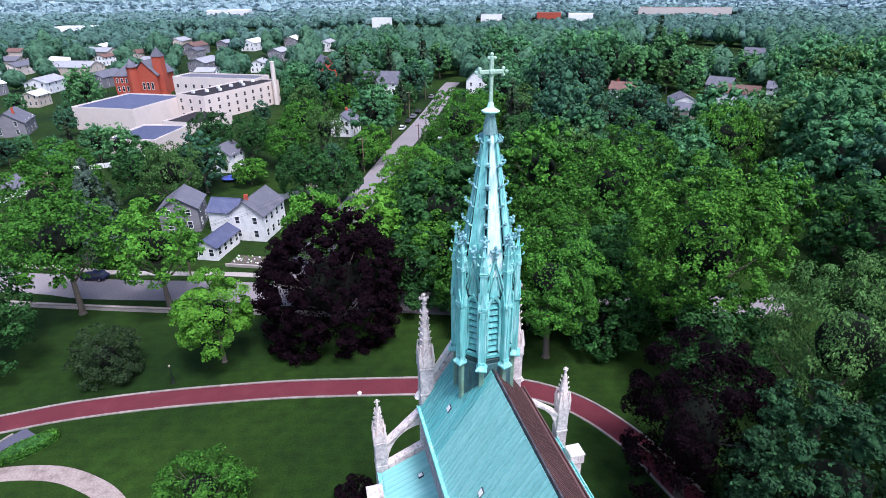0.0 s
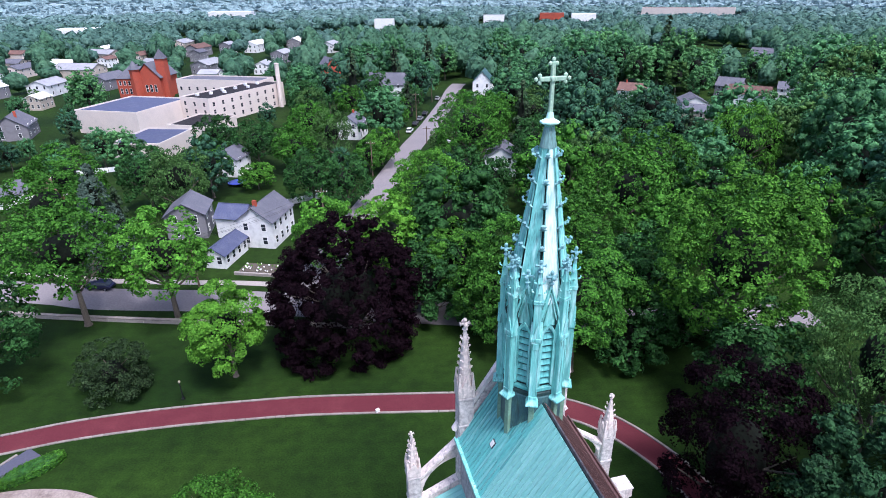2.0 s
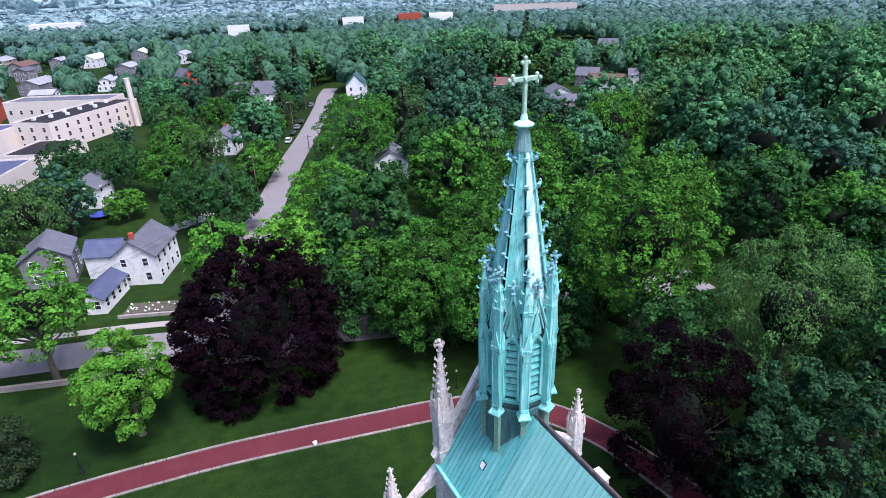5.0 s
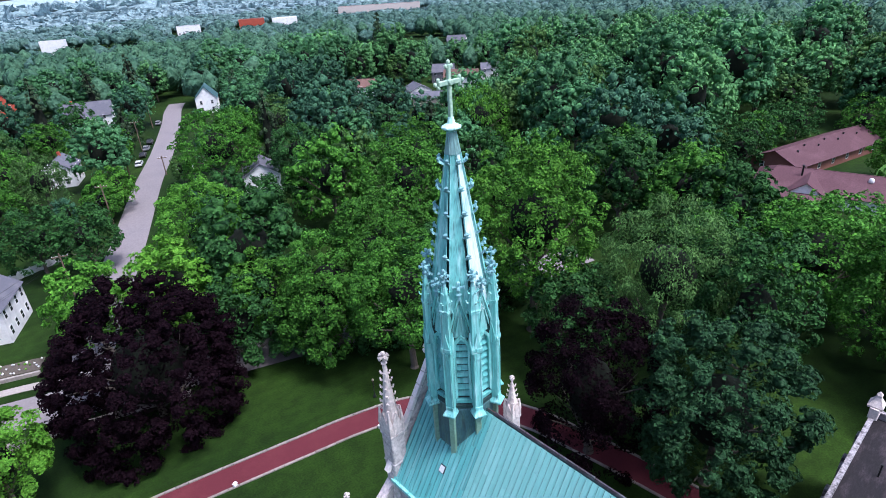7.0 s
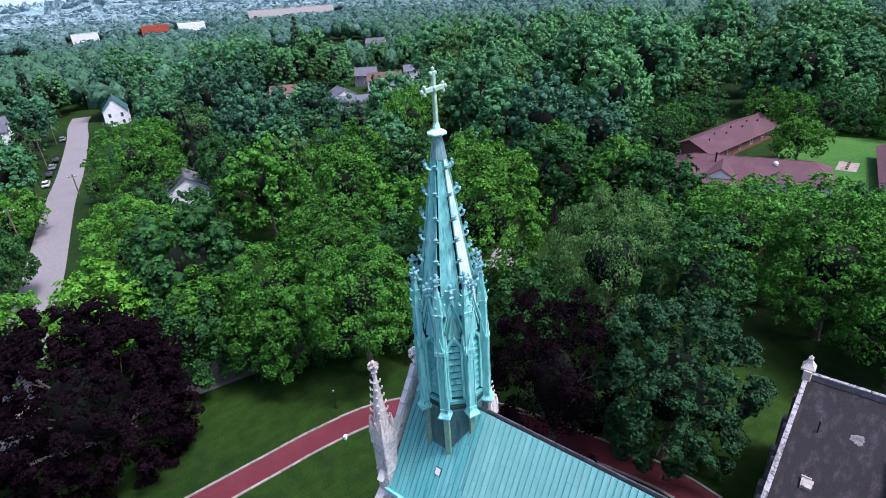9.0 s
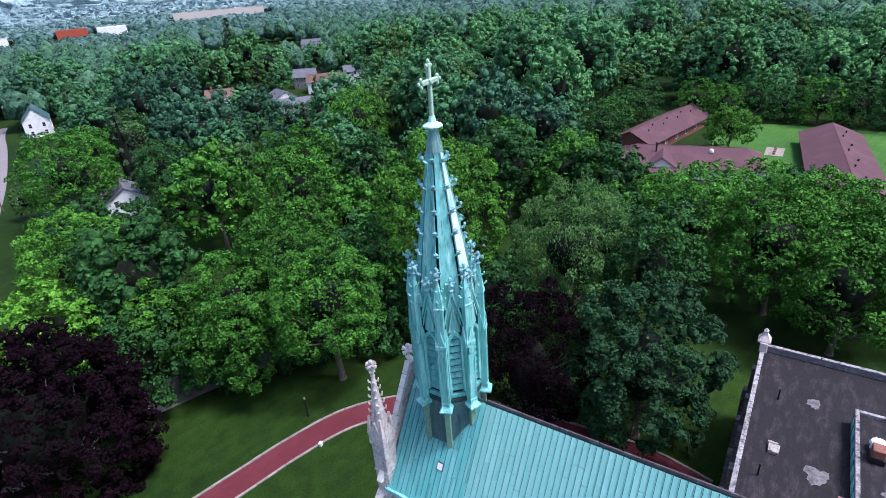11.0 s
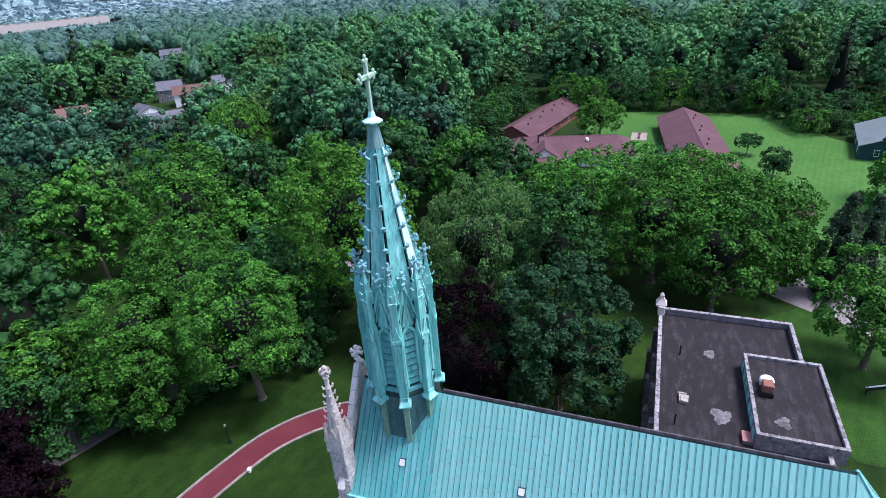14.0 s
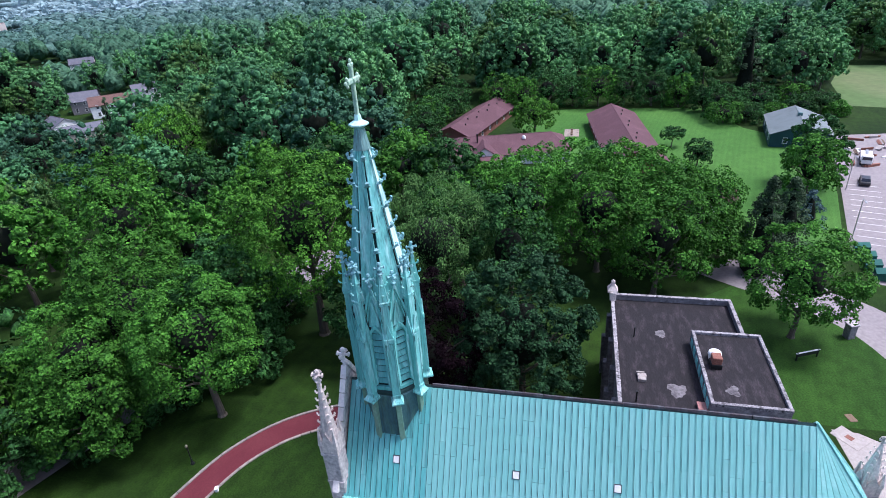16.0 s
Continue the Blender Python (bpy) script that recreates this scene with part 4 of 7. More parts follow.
for i, (bx, by, bh) in enumerate(((158, 8, 11), (163, 1, 13), (165, -7, 10), (164, -15, 13), (166, -23, 11), (163, -31, 12), (162, -39, 10), (156, -45, 9), (149, -48, 10), (159, 16, 12), (154, 30, 12), (146, 33, 11), (138, 34, 10), (130, 33, 12), (122, 32, 10))):
    tree("woodland_edge_tree", bx, by, bh, bh * 0.46, -1.5, (LEAF_MID, LEAF_DARK, LEAF_DARK)[i % 3], "low-branched green tree at the edge of the wood", 90 + i, 2200, 0.52, group="trees at the wood edge")
tree("purple_shrub", -8.4, 12.6, 2.6, 1.8, 0.2, LEAF_PURPLE, "small dark red shrub at the foot of the church", 41, 1600, 0.26, category="shrub")
tree("maple_tree", 76.5, -32.5, 10.5, 5.2, 1.0, LEAF_MID, "green tree before a small shed", 42, 4000, 0.42)



# ---- the steeple ----
def crocket_mesh(s, material):
    """A curled, lobed leaf bending outwards and up, its tip rolled over, along +x."""
    bm = bmesh.new()
    path = ((-0.08, -0.30, 0.10, 0.10), (0.10, -0.26, 0.14, 0.12), (0.24, -0.14, 0.46, 0.10), (0.36, -0.08, 0.20, 0.14), (0.52, 0.06, 0.52, 0.10), (0.62, 0.20, 0.20, 0.16), (0.66, 0.38, 0.36, 0.12), (0.56, 0.50, 0.12, 0.12), (0.46, 0.46, 0.04, 0.05))
    rows = []
    for i, (x, z, w, t) in enumerate(path):
        x0, z0 = path[max(i - 1, 0)][:2]
        x1, z1 = path[min(i + 1, len(path) - 1)][:2]
        n = Vector((-(z1 - z0), 0, x1 - x0)).normalized()
        rows.append([Vector((x, cy * w, z)) * s + n * (cz * t - 0.35 * w * abs(cy)) * s for cy, cz in ((-1, 0), (-0.45, 1), (0.45, 1), (1, 0), (0.45, -1), (-0.45, -1))])
    bm_rings(bm, rows)
    bmesh.ops.recalc_face_normals(bm, faces=bm.faces[:])
    return mesh_of("crocket", bm, material)


def finial_mesh(s, material):
    """A stalk, a collar, four leaves and a bud: a stone or copper finial of height s."""
    bm = bmesh.new()
    bm_rings(bm, [ring(8, r * s, z * s) for r, z in ((0.10, 0), (0.07, 0.22), (0.15, 0.28), (0.07, 0.36), (0.06, 0.5), (0.10, 0.6), (0.12, 0.72), (0.13, 0.84), (0.09, 0.94), (0.01, 1.0))])
    for k in range(4):
        a = k * math.pi / 2
        vs = bmesh.ops.create_icosphere(bm, subdivisions=1, radius=0.13 * s)["verts"]
        for v in vs:
            v.co = Vector((v.co.x + math.cos(a) * 0.22 * s, v.co.y + math.sin(a) * 0.22 * s, v.co.z * 0.9 + 0.56 * s))
    return mesh_of("finial", bm, material)


def cross_finial_mesh(s, material, k_=1.0):
    """A slim copper stalk with a collar, four short arms and a bud."""
    bm = bmesh.new()
    bm_rings(bm, [ring(6, r * s * k_, z * s) for r, z in ((0.08, 0), (0.05, 0.25), (0.11, 0.30), (0.05, 0.36), (0.04, 0.62), (0.05, 0.80), (0.08, 0.88), (0.06, 0.96), (0.01, 1.0))])
    for k in range(4):
        a = k * math.pi / 2
        c, d = math.cos(a), math.sin(a)
        bm_limb(bm, [(0, 0, 0.66 * s), (c * 0.20 * s, d * 0.20 * s, 0.66 * s), (c * 0.27 * s, d * 0.27 * s, 0.67 * s), (c * 0.31 * s, d * 0.31 * s, 0.67 * s)], [0.05 * s * k_, 0.045 * s * k_, 0.085 * s * k_, 0.03 * s * k_], 5)
    return mesh_of("finial", bm, material)


OCT = radians(22.5)
steeple = thing("church_steeple", pose(-0.03, 0.06, 0), "verdigris copper steeple with crockets and cross on the roof", "steeple")
# boxed drum standing astride the ridge
part("drum", lathe([(1.74, 21.2), (1.70, 25.6), (1.60, 25.75)], 8, phase=OCT), COPPER_DARK, steeple, "dark weathered copper drum astride the ridge")
# belfry wall coloured black, for the shade behind louvres and piers
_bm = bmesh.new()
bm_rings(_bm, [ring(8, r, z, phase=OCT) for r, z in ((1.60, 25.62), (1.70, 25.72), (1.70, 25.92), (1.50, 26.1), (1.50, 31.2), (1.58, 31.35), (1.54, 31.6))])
part("belfry_wall", _bm, RECESS_BLACK, steeple)
# tapering spire, its panels between the ribs
SP0, SP1, SR0, SR1 = 31.3, 39.72, 1.58, 0.20
for k in range(8):
    a0, a1 = OCT + k * math.pi / 4, OCT + (k + 1) * math.pi / 4
    g = 0.075
    q = []
    for a, r, z in ((a0 + g, SR0, SP0), (a1 - g, SR0, SP0), (a1 - g * 1.3, SR1, SP1), (a0 + g * 1.3, SR1, SP1)):
        q.append((r * math.cos(a), r * math.sin(a), z))
    # only the panel facing south is coloured whiter
    part("spire_panel", slab(q, 0.05), COPPER_WHITE if k == 5 else COPPER, steeple, "copper panel whiter than the others" if k == 5 else "")
# black core paints the shade in the grooves between panels
part("spire_core", lathe([(SR0 * 0.90, SP0), (SR1 * 0.8, SP1)], 8, phase=OCT), RECESS_BLACK, steeple)
_crk = crocket_mesh(0.38, CROCKET)
_crk_s = crocket_mesh(0.19, COPPER)
for k in range(8):
    a = OCT + k * math.pi / 4
    bm = bmesh.new()
    for da in (-0.075, 0.075):
        bm_limb(bm, [((SR0 + 0.0) * math.cos(a + da), (SR0 + 0.0) * math.sin(a + da), SP0), (SR1 * math.cos(a + da * 2), SR1 * math.sin(a + da * 2), SP1)], [0.034, 0.020], 5)
    part("rib", bm, COPPER, steeple)
    for z in (33.15, 34.15, 35.15, 36.15, 37.25, 38.42):
        r = SR0 + (SR1 - SR0) * (z - SP0) / (SP1 - SP0)
        shared("crocket", _crk, steeple, pose(r * math.cos(a), r * math.sin(a), z, 0, 0, math.degrees(a)) @ Matrix.Scale(random.uniform(0.85, 1.12), 4))
part("spire_tip", lathe([(0.40, 38.75), (0.30, 39.3), (0.235, 39.68)], 8, phase=OCT), COPPER_TIP, steeple, "dull grey-green copper tip of the spire")
part("knob", lathe([(0.17, 39.55), (0.20, 39.72), (0.43, 39.82), (0.46, 39.86), (0.45, 39.91), (0.18, 40.05), (0.13, 40.3)], 8, phase=OCT), COPPER_PALE, steeple, "pale flared octagonal knob under the cross")
_bm = bmesh.new()
bm_box(_bm, -0.09, 0.09, -0.085, 0.085, 40.2, 42.45, 0.03)
bm_box(_bm, -0.62, 0.62, -0.08, 0.08, 41.63, 41.83, 0.03)
for cx, cz, dx, dz in ((-0.65, 41.73, -1, 0), (0.65, 41.73, 1, 0), (0.0, 42.42, 0, 1)):
    for ox, oz in ((0.12 * dx, 0.12 * dz), (-0.05 * abs(dx) * dx + 0.15 * dz, 0.15 * dx - 0.05 * dz), (-0.05 * dx - 0.15 * dz, -0.15 * dx - 0.05 * dz)):
        vs = bmesh.ops.create_icosphere(_bm, subdivisions=1, radius=0.105)["verts"]
        for v in vs:
            v.co = Vector((v.co.x + cx + ox, v.co.y * 0.75, v.co.z + cz + oz))
bmesh.ops.create_icosphere(_bm, subdivisions=1, radius=0.2, matrix=Matrix.Translation((0, 0, 41.73)))
part("cross", _bm, mat("pale_green_gilding", (0.40, 0.56, 0.42), 0.5, 0.0, 0.2, 3.0, 10.0, 0.1, 0.02, 0.0, (0.26, 0.42, 0.33), 0.7), steeple, "pale green copper cross with trefoil ends")

APO = 1.50 * math.cos(math.pi / 8)


def lancet(half, z0, zs, n=5, grow=0.0):
    """Outline of a pointed opening from its foot round to its foot, as (x, z)."""
    h = half + grow
    pts = [(-h, z0 - grow)]
    for i in range(n + 1):
        t = i / n * math.radians(62)
        pts.append((h - 2 * h * math.cos(t) * 1.0, zs + 2 * h * math.sin(t)))
    top = pts[-1][1] + 0.12 * h
    left = [p for p in pts if p[0] <= 0.0]
    return left + [(0.0, top)] + [(-x, z) for x, z in left[::-1]]


def face_matrix(k):
    """Local x along the face, local y outwards."""
    a = k * math.pi / 4
    return Matrix(((-math.sin(a), math.cos(a), 0, math.cos(a) * APO), (math.cos(a), math.sin(a), 0, math.sin(a) * APO), (0, 0, 1, 0), (0, 0, 0, 1)))


_inner, _outer = lancet(0.29, 26.45, 29.45), lancet(0.29, 26.45, 29.45, grow=0.12)
_bm = bmesh.new()
for f0, f1 in ((0.0, 0.24),):
    a = [[_bm.verts.new((x, y, z)) for x, z in pts] for pts, y in ((_outer, f0), (_outer, f1), (_inner, f1 - 0.03), (_inner, f0))]
    for r0, r1 in zip(a, a[1:]):
        for i in range(len(r0) - 1):
            _bm.faces.new((r0[i], r0[i + 1], r1[i + 1], r1[i]))
bmesh.ops.recalc_face_normals(_bm, faces=_bm.faces[:])
_arch = mesh_of("arch_moulding", _bm, COPPER)
# jambs in the darker copper, shade of the recess put into the colour
_bm = bmesh.new()
for x0, x1 in ((-0.55, -0.46), (0.46, 0.55)):
    bm_box(_bm, x0, x1, 0.0, 0.22, 26.2, 30.3, 0.02)
bm_box(_bm, -0.6, 0.6, 0.0, 0.2, 26.05, 26.3, 0.03)
_jamb = mesh_of("jamb", _bm, COPPER_DEEP)
# slats likewise darkened in colour to look shaded
_bm = bmesh.new()
bm_slab(_bm, [(-0.29, 0.09, 0.0), (0.29, 0.09, 0.0), (0.29, -0.02, 0.25), (-0.29, -0.02, 0.25)], 0.03)
bm_box(_bm, -0.29, 0.29, 0.07, 0.10, -0.03, 0.01)
bmesh.ops.recalc_face_normals(_bm, faces=_bm.faces[:])
_louvre = mesh_of("louvre_slat", _bm, COPPER_DEEP)
_bm = bmesh.new()
bm_prism(_bm, [(-0.30, 30.1), (0.30, 30.1), (0.0, 31.55)], 0.05, 0.14)
for s in (-1, 1):
    bm_limb(_bm, [(s * 0.66, 0.24, 30.0), (s * 0.02, 0.10, 32.3)], [0.085, 0.06], 5)
    bm_limb(_bm, [(s * 0.52, 0.16, 29.9), (s * 0.02, 0.08, 31.9)], [0.05, 0.04], 4)
bm_prism(_bm, [(-0.64, 30.0), (0.64, 30.0), (0.0, 32.25)], -0.02, 0.04)
bmesh.ops.recalc_face_normals(_bm, faces=_bm.faces[:])
_gablet = mesh_of("gablet", _bm, COPPER)
_fin_c = cross_finial_mesh(1.0, CROCKET, 1.35)
_fin_c2 = cross_finial_mesh(0.9, CROCKET, 1.35)
for k in range(8):
    m = face_matrix(k)
    shared("arch_moulding", _arch, steeple, m)
    shared("jamb", _jamb, steeple, m)
    for i in range(9):
        shared("louvre_slat", _louvre, steeple, m @ pose(0, 0, 26.5 + i * 0.40))
    shared("gablet", _gablet, steeple, m)
    shared("finial", _fin_c, steeple, m @ pose(0, 0.09, 32.15))
    for s in (-1, 1):
        for f in (0.35, 0.65):
            shared("crocket", _crk_s, steeple, m @ pose(s * 0.66 * (1 - f), 0.22 - 0.12 * f, 30.1 + 2.2 * f, 0, 0, 0 if s > 0 else 180))

# corner piers with flared feet, caps and pinnacles
_bm = bmesh.new()
bm_rings(_bm, [[(x * w + 0.05 * (w - 1), y * w, z) for x, y in ((-0.16, -0.22), (0.27, -0.22), (0.27, 0.22), (-0.16, 0.22))] for w, z in ((1.0, 25.95), (1.0, 29.35), (1.18, 29.45), (1.18, 29.6), (0.9, 29.8), (0.86, 31.6), (1.05, 31.7), (0.75, 31.85))])
for yy in (-0.19, 0.15):
    bm_box(_bm, 0.25, 0.305, yy, yy + 0.04, 26.1, 29.3, 0.008)
bm_box(_bm, 0.25, 0.305, -0.19, 0.19, 28.95, 29.3, 0.008)
_pier = mesh_of("pier", _bm, COPPER)
# thin black strips added for the shade in the pier corners
_bm = bmesh.new()
for yy in (-0.245, 0.205):
    bm_box(_bm, -0.20, -0.06, yy, yy + 0.04, 25.95, 31.4, 0.008)
_shade_strip = mesh_of("corner_seam", _bm, RECESS_BLACK)
_bm = bmesh.new()
bm_rings(_bm, [[(x * w + 0.04, y * w, z) for x, y in ((-0.2, -0.25), (0.33, -0.25), (0.33, 0.25), (-0.2, 0.25))] for w, z in ((1.26, 25.46), (1.30, 25.50), (1.30, 25.56), (0.92, 25.72), (0.80, 25.80), (0.8, 26.0))])
_foot = mesh_of("pier_foot", _bm, COPPER)
_bm = bmesh.new()
for k in range(4):
    bm_prism(_bm, [(-0.25, 29.35), (0.25, 29.35), (0.0, 30.45)], 0.2, 0.29)
    bmesh.ops.rotate(_bm, cent=(0.02, 0, 0), matrix=Matrix.Rotation(math.pi / 2, 3, "Z"), verts=_bm.verts[:])
_hood = mesh_of("pier_hood", _bm, COPPER)
_bm = bmesh.new()
bm_rings(_bm, [ring(4, r, z, 0.03, 0, math.pi / 4) for r, z in ((0.33, 31.55), (0.30, 31.8), (0.08, 33.1))])
_needle = mesh_of("pinnacle", _bm, COPPER)
_post = mesh_of("drum_post", box(-0.2, 0.13, -0.15, 0.15, 21.6, 25.6, 0.02), mat("streaked_copper_post", (0.20, 0.34, 0.25), 0.55, 0.0, 0.2, 1.0, 8.0, 0.1, 0.02, 0.1, (0.14, 0.20, 0.12), 0.8))
for k in range(8):
    a = OCT + k * math.pi / 4
    m = pose(1.68 * math.cos(a), 1.68 * math.sin(a), 0, 0, 0, math.degrees(a))
    shared("pier", _pier, steeple, m)
    shared("pier_foot", _foot, steeple, m, "flat flared foot of a corner pier")
    shared("pier_hood", _hood, steeple, m)
    shared("corner_seam", _shade_strip, steeple, m, "black strip painting the shade beside a corner pier")
    shared("pinnacle", _needle, steeple, m)
    shared("finial", _fin_c2, steeple, m @ pose(0.03, 0, 32.95))
    shared("drum_post", _post, steeple, pose(1.72 * math.cos(a), 1.72 * math.sin(a), 0, 0, 0, math.degrees(a)))
    for z, o in ((32.15, 0.22), (32.65, 0.14)):
        for q in range(4):
            shared("crocket", _crk_s, steeple, m @ pose(0.03 + o * math.cos(q * math.pi / 2), o * math.sin(q * math.pi / 2), z, 0, 0, q * 90))

# ---- the church ----
RIDGE, EAVE, HALF, Y0, Y1 = 25.36, 20.0, 3.52, 2.62, -20.9
church = thing("church", pose(0, 0, 0), "gothic stone church with a steep verdigris copper roof", "church")
_bm = bmesh.new()
for s in (-1, 1):
    bm_box(_bm, min(s * 3.0, s * 3.42), max(s * 3.0, s * 3.42), -21.0, 2.6, 0, 19.95)
bm_prism(_bm, [(-3.42, -21.0), (-1.7, -24.2), (1.7, -24.2), (3.42, -21.0), (3.0, -21.0), (1.5, -23.8), (-1.5, -23.8), (-3.0, -21.0)], 0, 19.95, "z")
part("nave_wall", _bm, STONE_GREY, church, "grey rubble stone clerestory walls")
# roof boarding under the sheets, closed at the apse
_bm = bmesh.new()
bm_prism(_bm, [(-HALF, EAVE), (HALF, EAVE), (0, RIDGE - 0.05)], Y1, Y0)
_ap = Vector((0, Y1, RIDGE - 0.05))
# black body shows as dark lines between the sheets
part("roof_body", _bm, RECESS_BLACK, church)
_apse = [(-HALF, Y1), (-1.75, -24.55), (1.75, -24.55), (HALF, Y1)]
for (ax_, ay_), (bx_, by_) in zip(_apse, _apse[1:]):
    n = 7
    for i in range(n):
        f0, f1 = i / n, (i + 1) / n - 0.012
        p0 = Vector((ax_ + (bx_ - ax_) * f0, ay_ + (by_ - ay_) * f0, EAVE))
        p1 = Vector((ax_ + (bx_ - ax_) * f1, ay_ + (by_ - ay_) * f1, EAVE))
        top = Vector((0, Y1, RIDGE))
        part("roof_sheet", slab([p0, p1, top + (p1 - top) * 0.01, top + (p0 - top) * 0.01], 0.05), COPPER_ROOF, church)
    bm = bmesh.new()
    bm_limb(bm, [(bx_, by_, EAVE), (0, Y1, RIDGE)], [0.07, 0.07], 5)
    part("hip_roll", bm, COPPER_ROOF, church)


def roof_side(s, material):
    """Standing-seam sheets from ridge to eave: pans of two or three lengths, each with its raised seam."""
    slope = Vector((s * HALF, 0, EAVE - RIDGE))
    ln = slope.length
    d = slope.normalized()
    nrm = Vector((s * (RIDGE - EAVE), 0, HALF)).normalized()
    w = 0.31
    n = int((Y0 - Y1) / w)
    w = (Y0 - Y1) / n
    base = Matrix(((0, d.x, nrm.x, 0), (1, d.y, nrm.y, 0), (0, d.z, nrm.z, RIDGE), (0, 0, 0, 1)))
    cuts = (0.0, 1.0)
    for i in range(n):
        y = Y0 - (i + 0.5) * w
        c = [0.03] + sorted(random.sample([0.22, 0.34, 0.47, 0.58, 0.7, 0.83], random.choice((1, 1, 2)))) + [1.025]
        for a, b in zip(c, c[1:]):
            # west sheets beside the drum take the darker tone
            old = s < 0 and y > -2.1
            key = (round(b - a, 3), s, old)
            if key not in roof_side.m:
                h = (b - a) * ln
                bm = bmesh.new()
                bm_box(bm, -w / 2 + 0.016, w / 2 - 0.028, 0.006, h - 0.006, -0.03, 0.012)
                bm_box(bm, -w / 2 - 0.002, -w / 2 + 0.018, 0.004, h - 0.004, -0.02, 0.045)
                roof_side.m[key] = mesh_of("roof_sheet", bm, COPPER_DEEP if old else material)
            shared("roof_sheet", roof_side.m[key], church, Matrix.Translation((0, y, 0)) @ base @ pose(0, a * ln, random.uniform(0, 0.006), 0, 0, 0))


roof_side.m = {}
roof_side(-1, COPPER_ROOF)
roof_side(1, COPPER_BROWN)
# ridge capping, in lengths
_cap = bmesh.new()
bm_prism(_cap, [(-0.085, -0.12), (-0.04, 0.0), (0.04, 0.0), (0.085, -0.12)], -0.98, 0.98)
_cap = mesh_of("ridge_cap", _cap, RIDGE_DARK)
for i in range(9):
    shared("ridge_cap", _cap, church, pose(0, -3.1 - i * 2.0, RIDGE + 0.04 + random.uniform(-0.01, 0.01)))
# eave gutters
for s in (-1, 1):
    bm = bmesh.new()
    bm_prism(bm, [(s * 3.42, 19.75), (s * 3.86, 19.78), (s * 3.86, 20.02), (s * 3.79, 20.02), (s * 3.76, 19.88), (s * 3.46, 19.86)], -21.0, 2.55)
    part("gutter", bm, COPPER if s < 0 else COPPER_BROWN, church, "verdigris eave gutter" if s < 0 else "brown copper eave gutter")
# skylights in the roof slope
for i, y in enumerate((-0.35, -6.9, -12.0, -17.2)):
    t_ = 0.66
    p = Vector((-HALF * t_, y, RIDGE + (EAVE - RIDGE) * t_))
    an = math.degrees(math.atan2(RIDGE - EAVE, HALF))
    bm = box(-0.22, 0.22, -0.20, 0.20, 0.0, 0.07, 0.015)
    fr = part("skylight_frame", bm, LEAD, church)
    fr.matrix_basis = Matrix.Translation(p) @ pose(0, 0, 0, 0, -an, 0)
    pane = part("pane", box(-0.18, 0.18, -0.16, 0.16, 0.07, 0.09, 0.01), SKYLIGHT, fr, "white skylight pane")
# front gable with coping, and its finial
_bm = bmesh.new()
bm_prism(_bm, [(-3.6, 0), (3.6, 0), (3.6, 20.3), (0.0, 26.0), (-3.6, 20.3)], 2.74, 3.02)
part("gable_wall", _bm, STONE_MID, church, "weathered limestone gable")
for s in (-1, 1):
    for i in range(9):
        bm = bmesh.new()
        f0, f1 = i / 9, (i + 1) / 9 - 0.008
        a = Vector((s * 3.7 * (1 - f0), 0, 20.25 + 5.95 * f0))
        b = Vector((s * 3.7 * (1 - f1), 0, 20.25 + 5.95 * f1))
        up = Vector((s * 0.2, 0, 0.13))
        vs = [(a.x, 2.55, a.z), (b.x, 2.55, b.z), (b.x + up.x, 2.55, b.z + up.z), (a.x + up.x, 2.55, a.z + up.z)]
        bm_prism(bm, [(v[0], v[2]) for v in vs], 2.72, 3.05)
        part("coping_stone", bm, STONE_PALE, church, "pale limestone gable coping stone")
shared("finial", cross_finial_mesh(1.3, STONE_PALE, 1.5), church, pose(0, 2.92, 26.05), "pale stone finial on the gable")


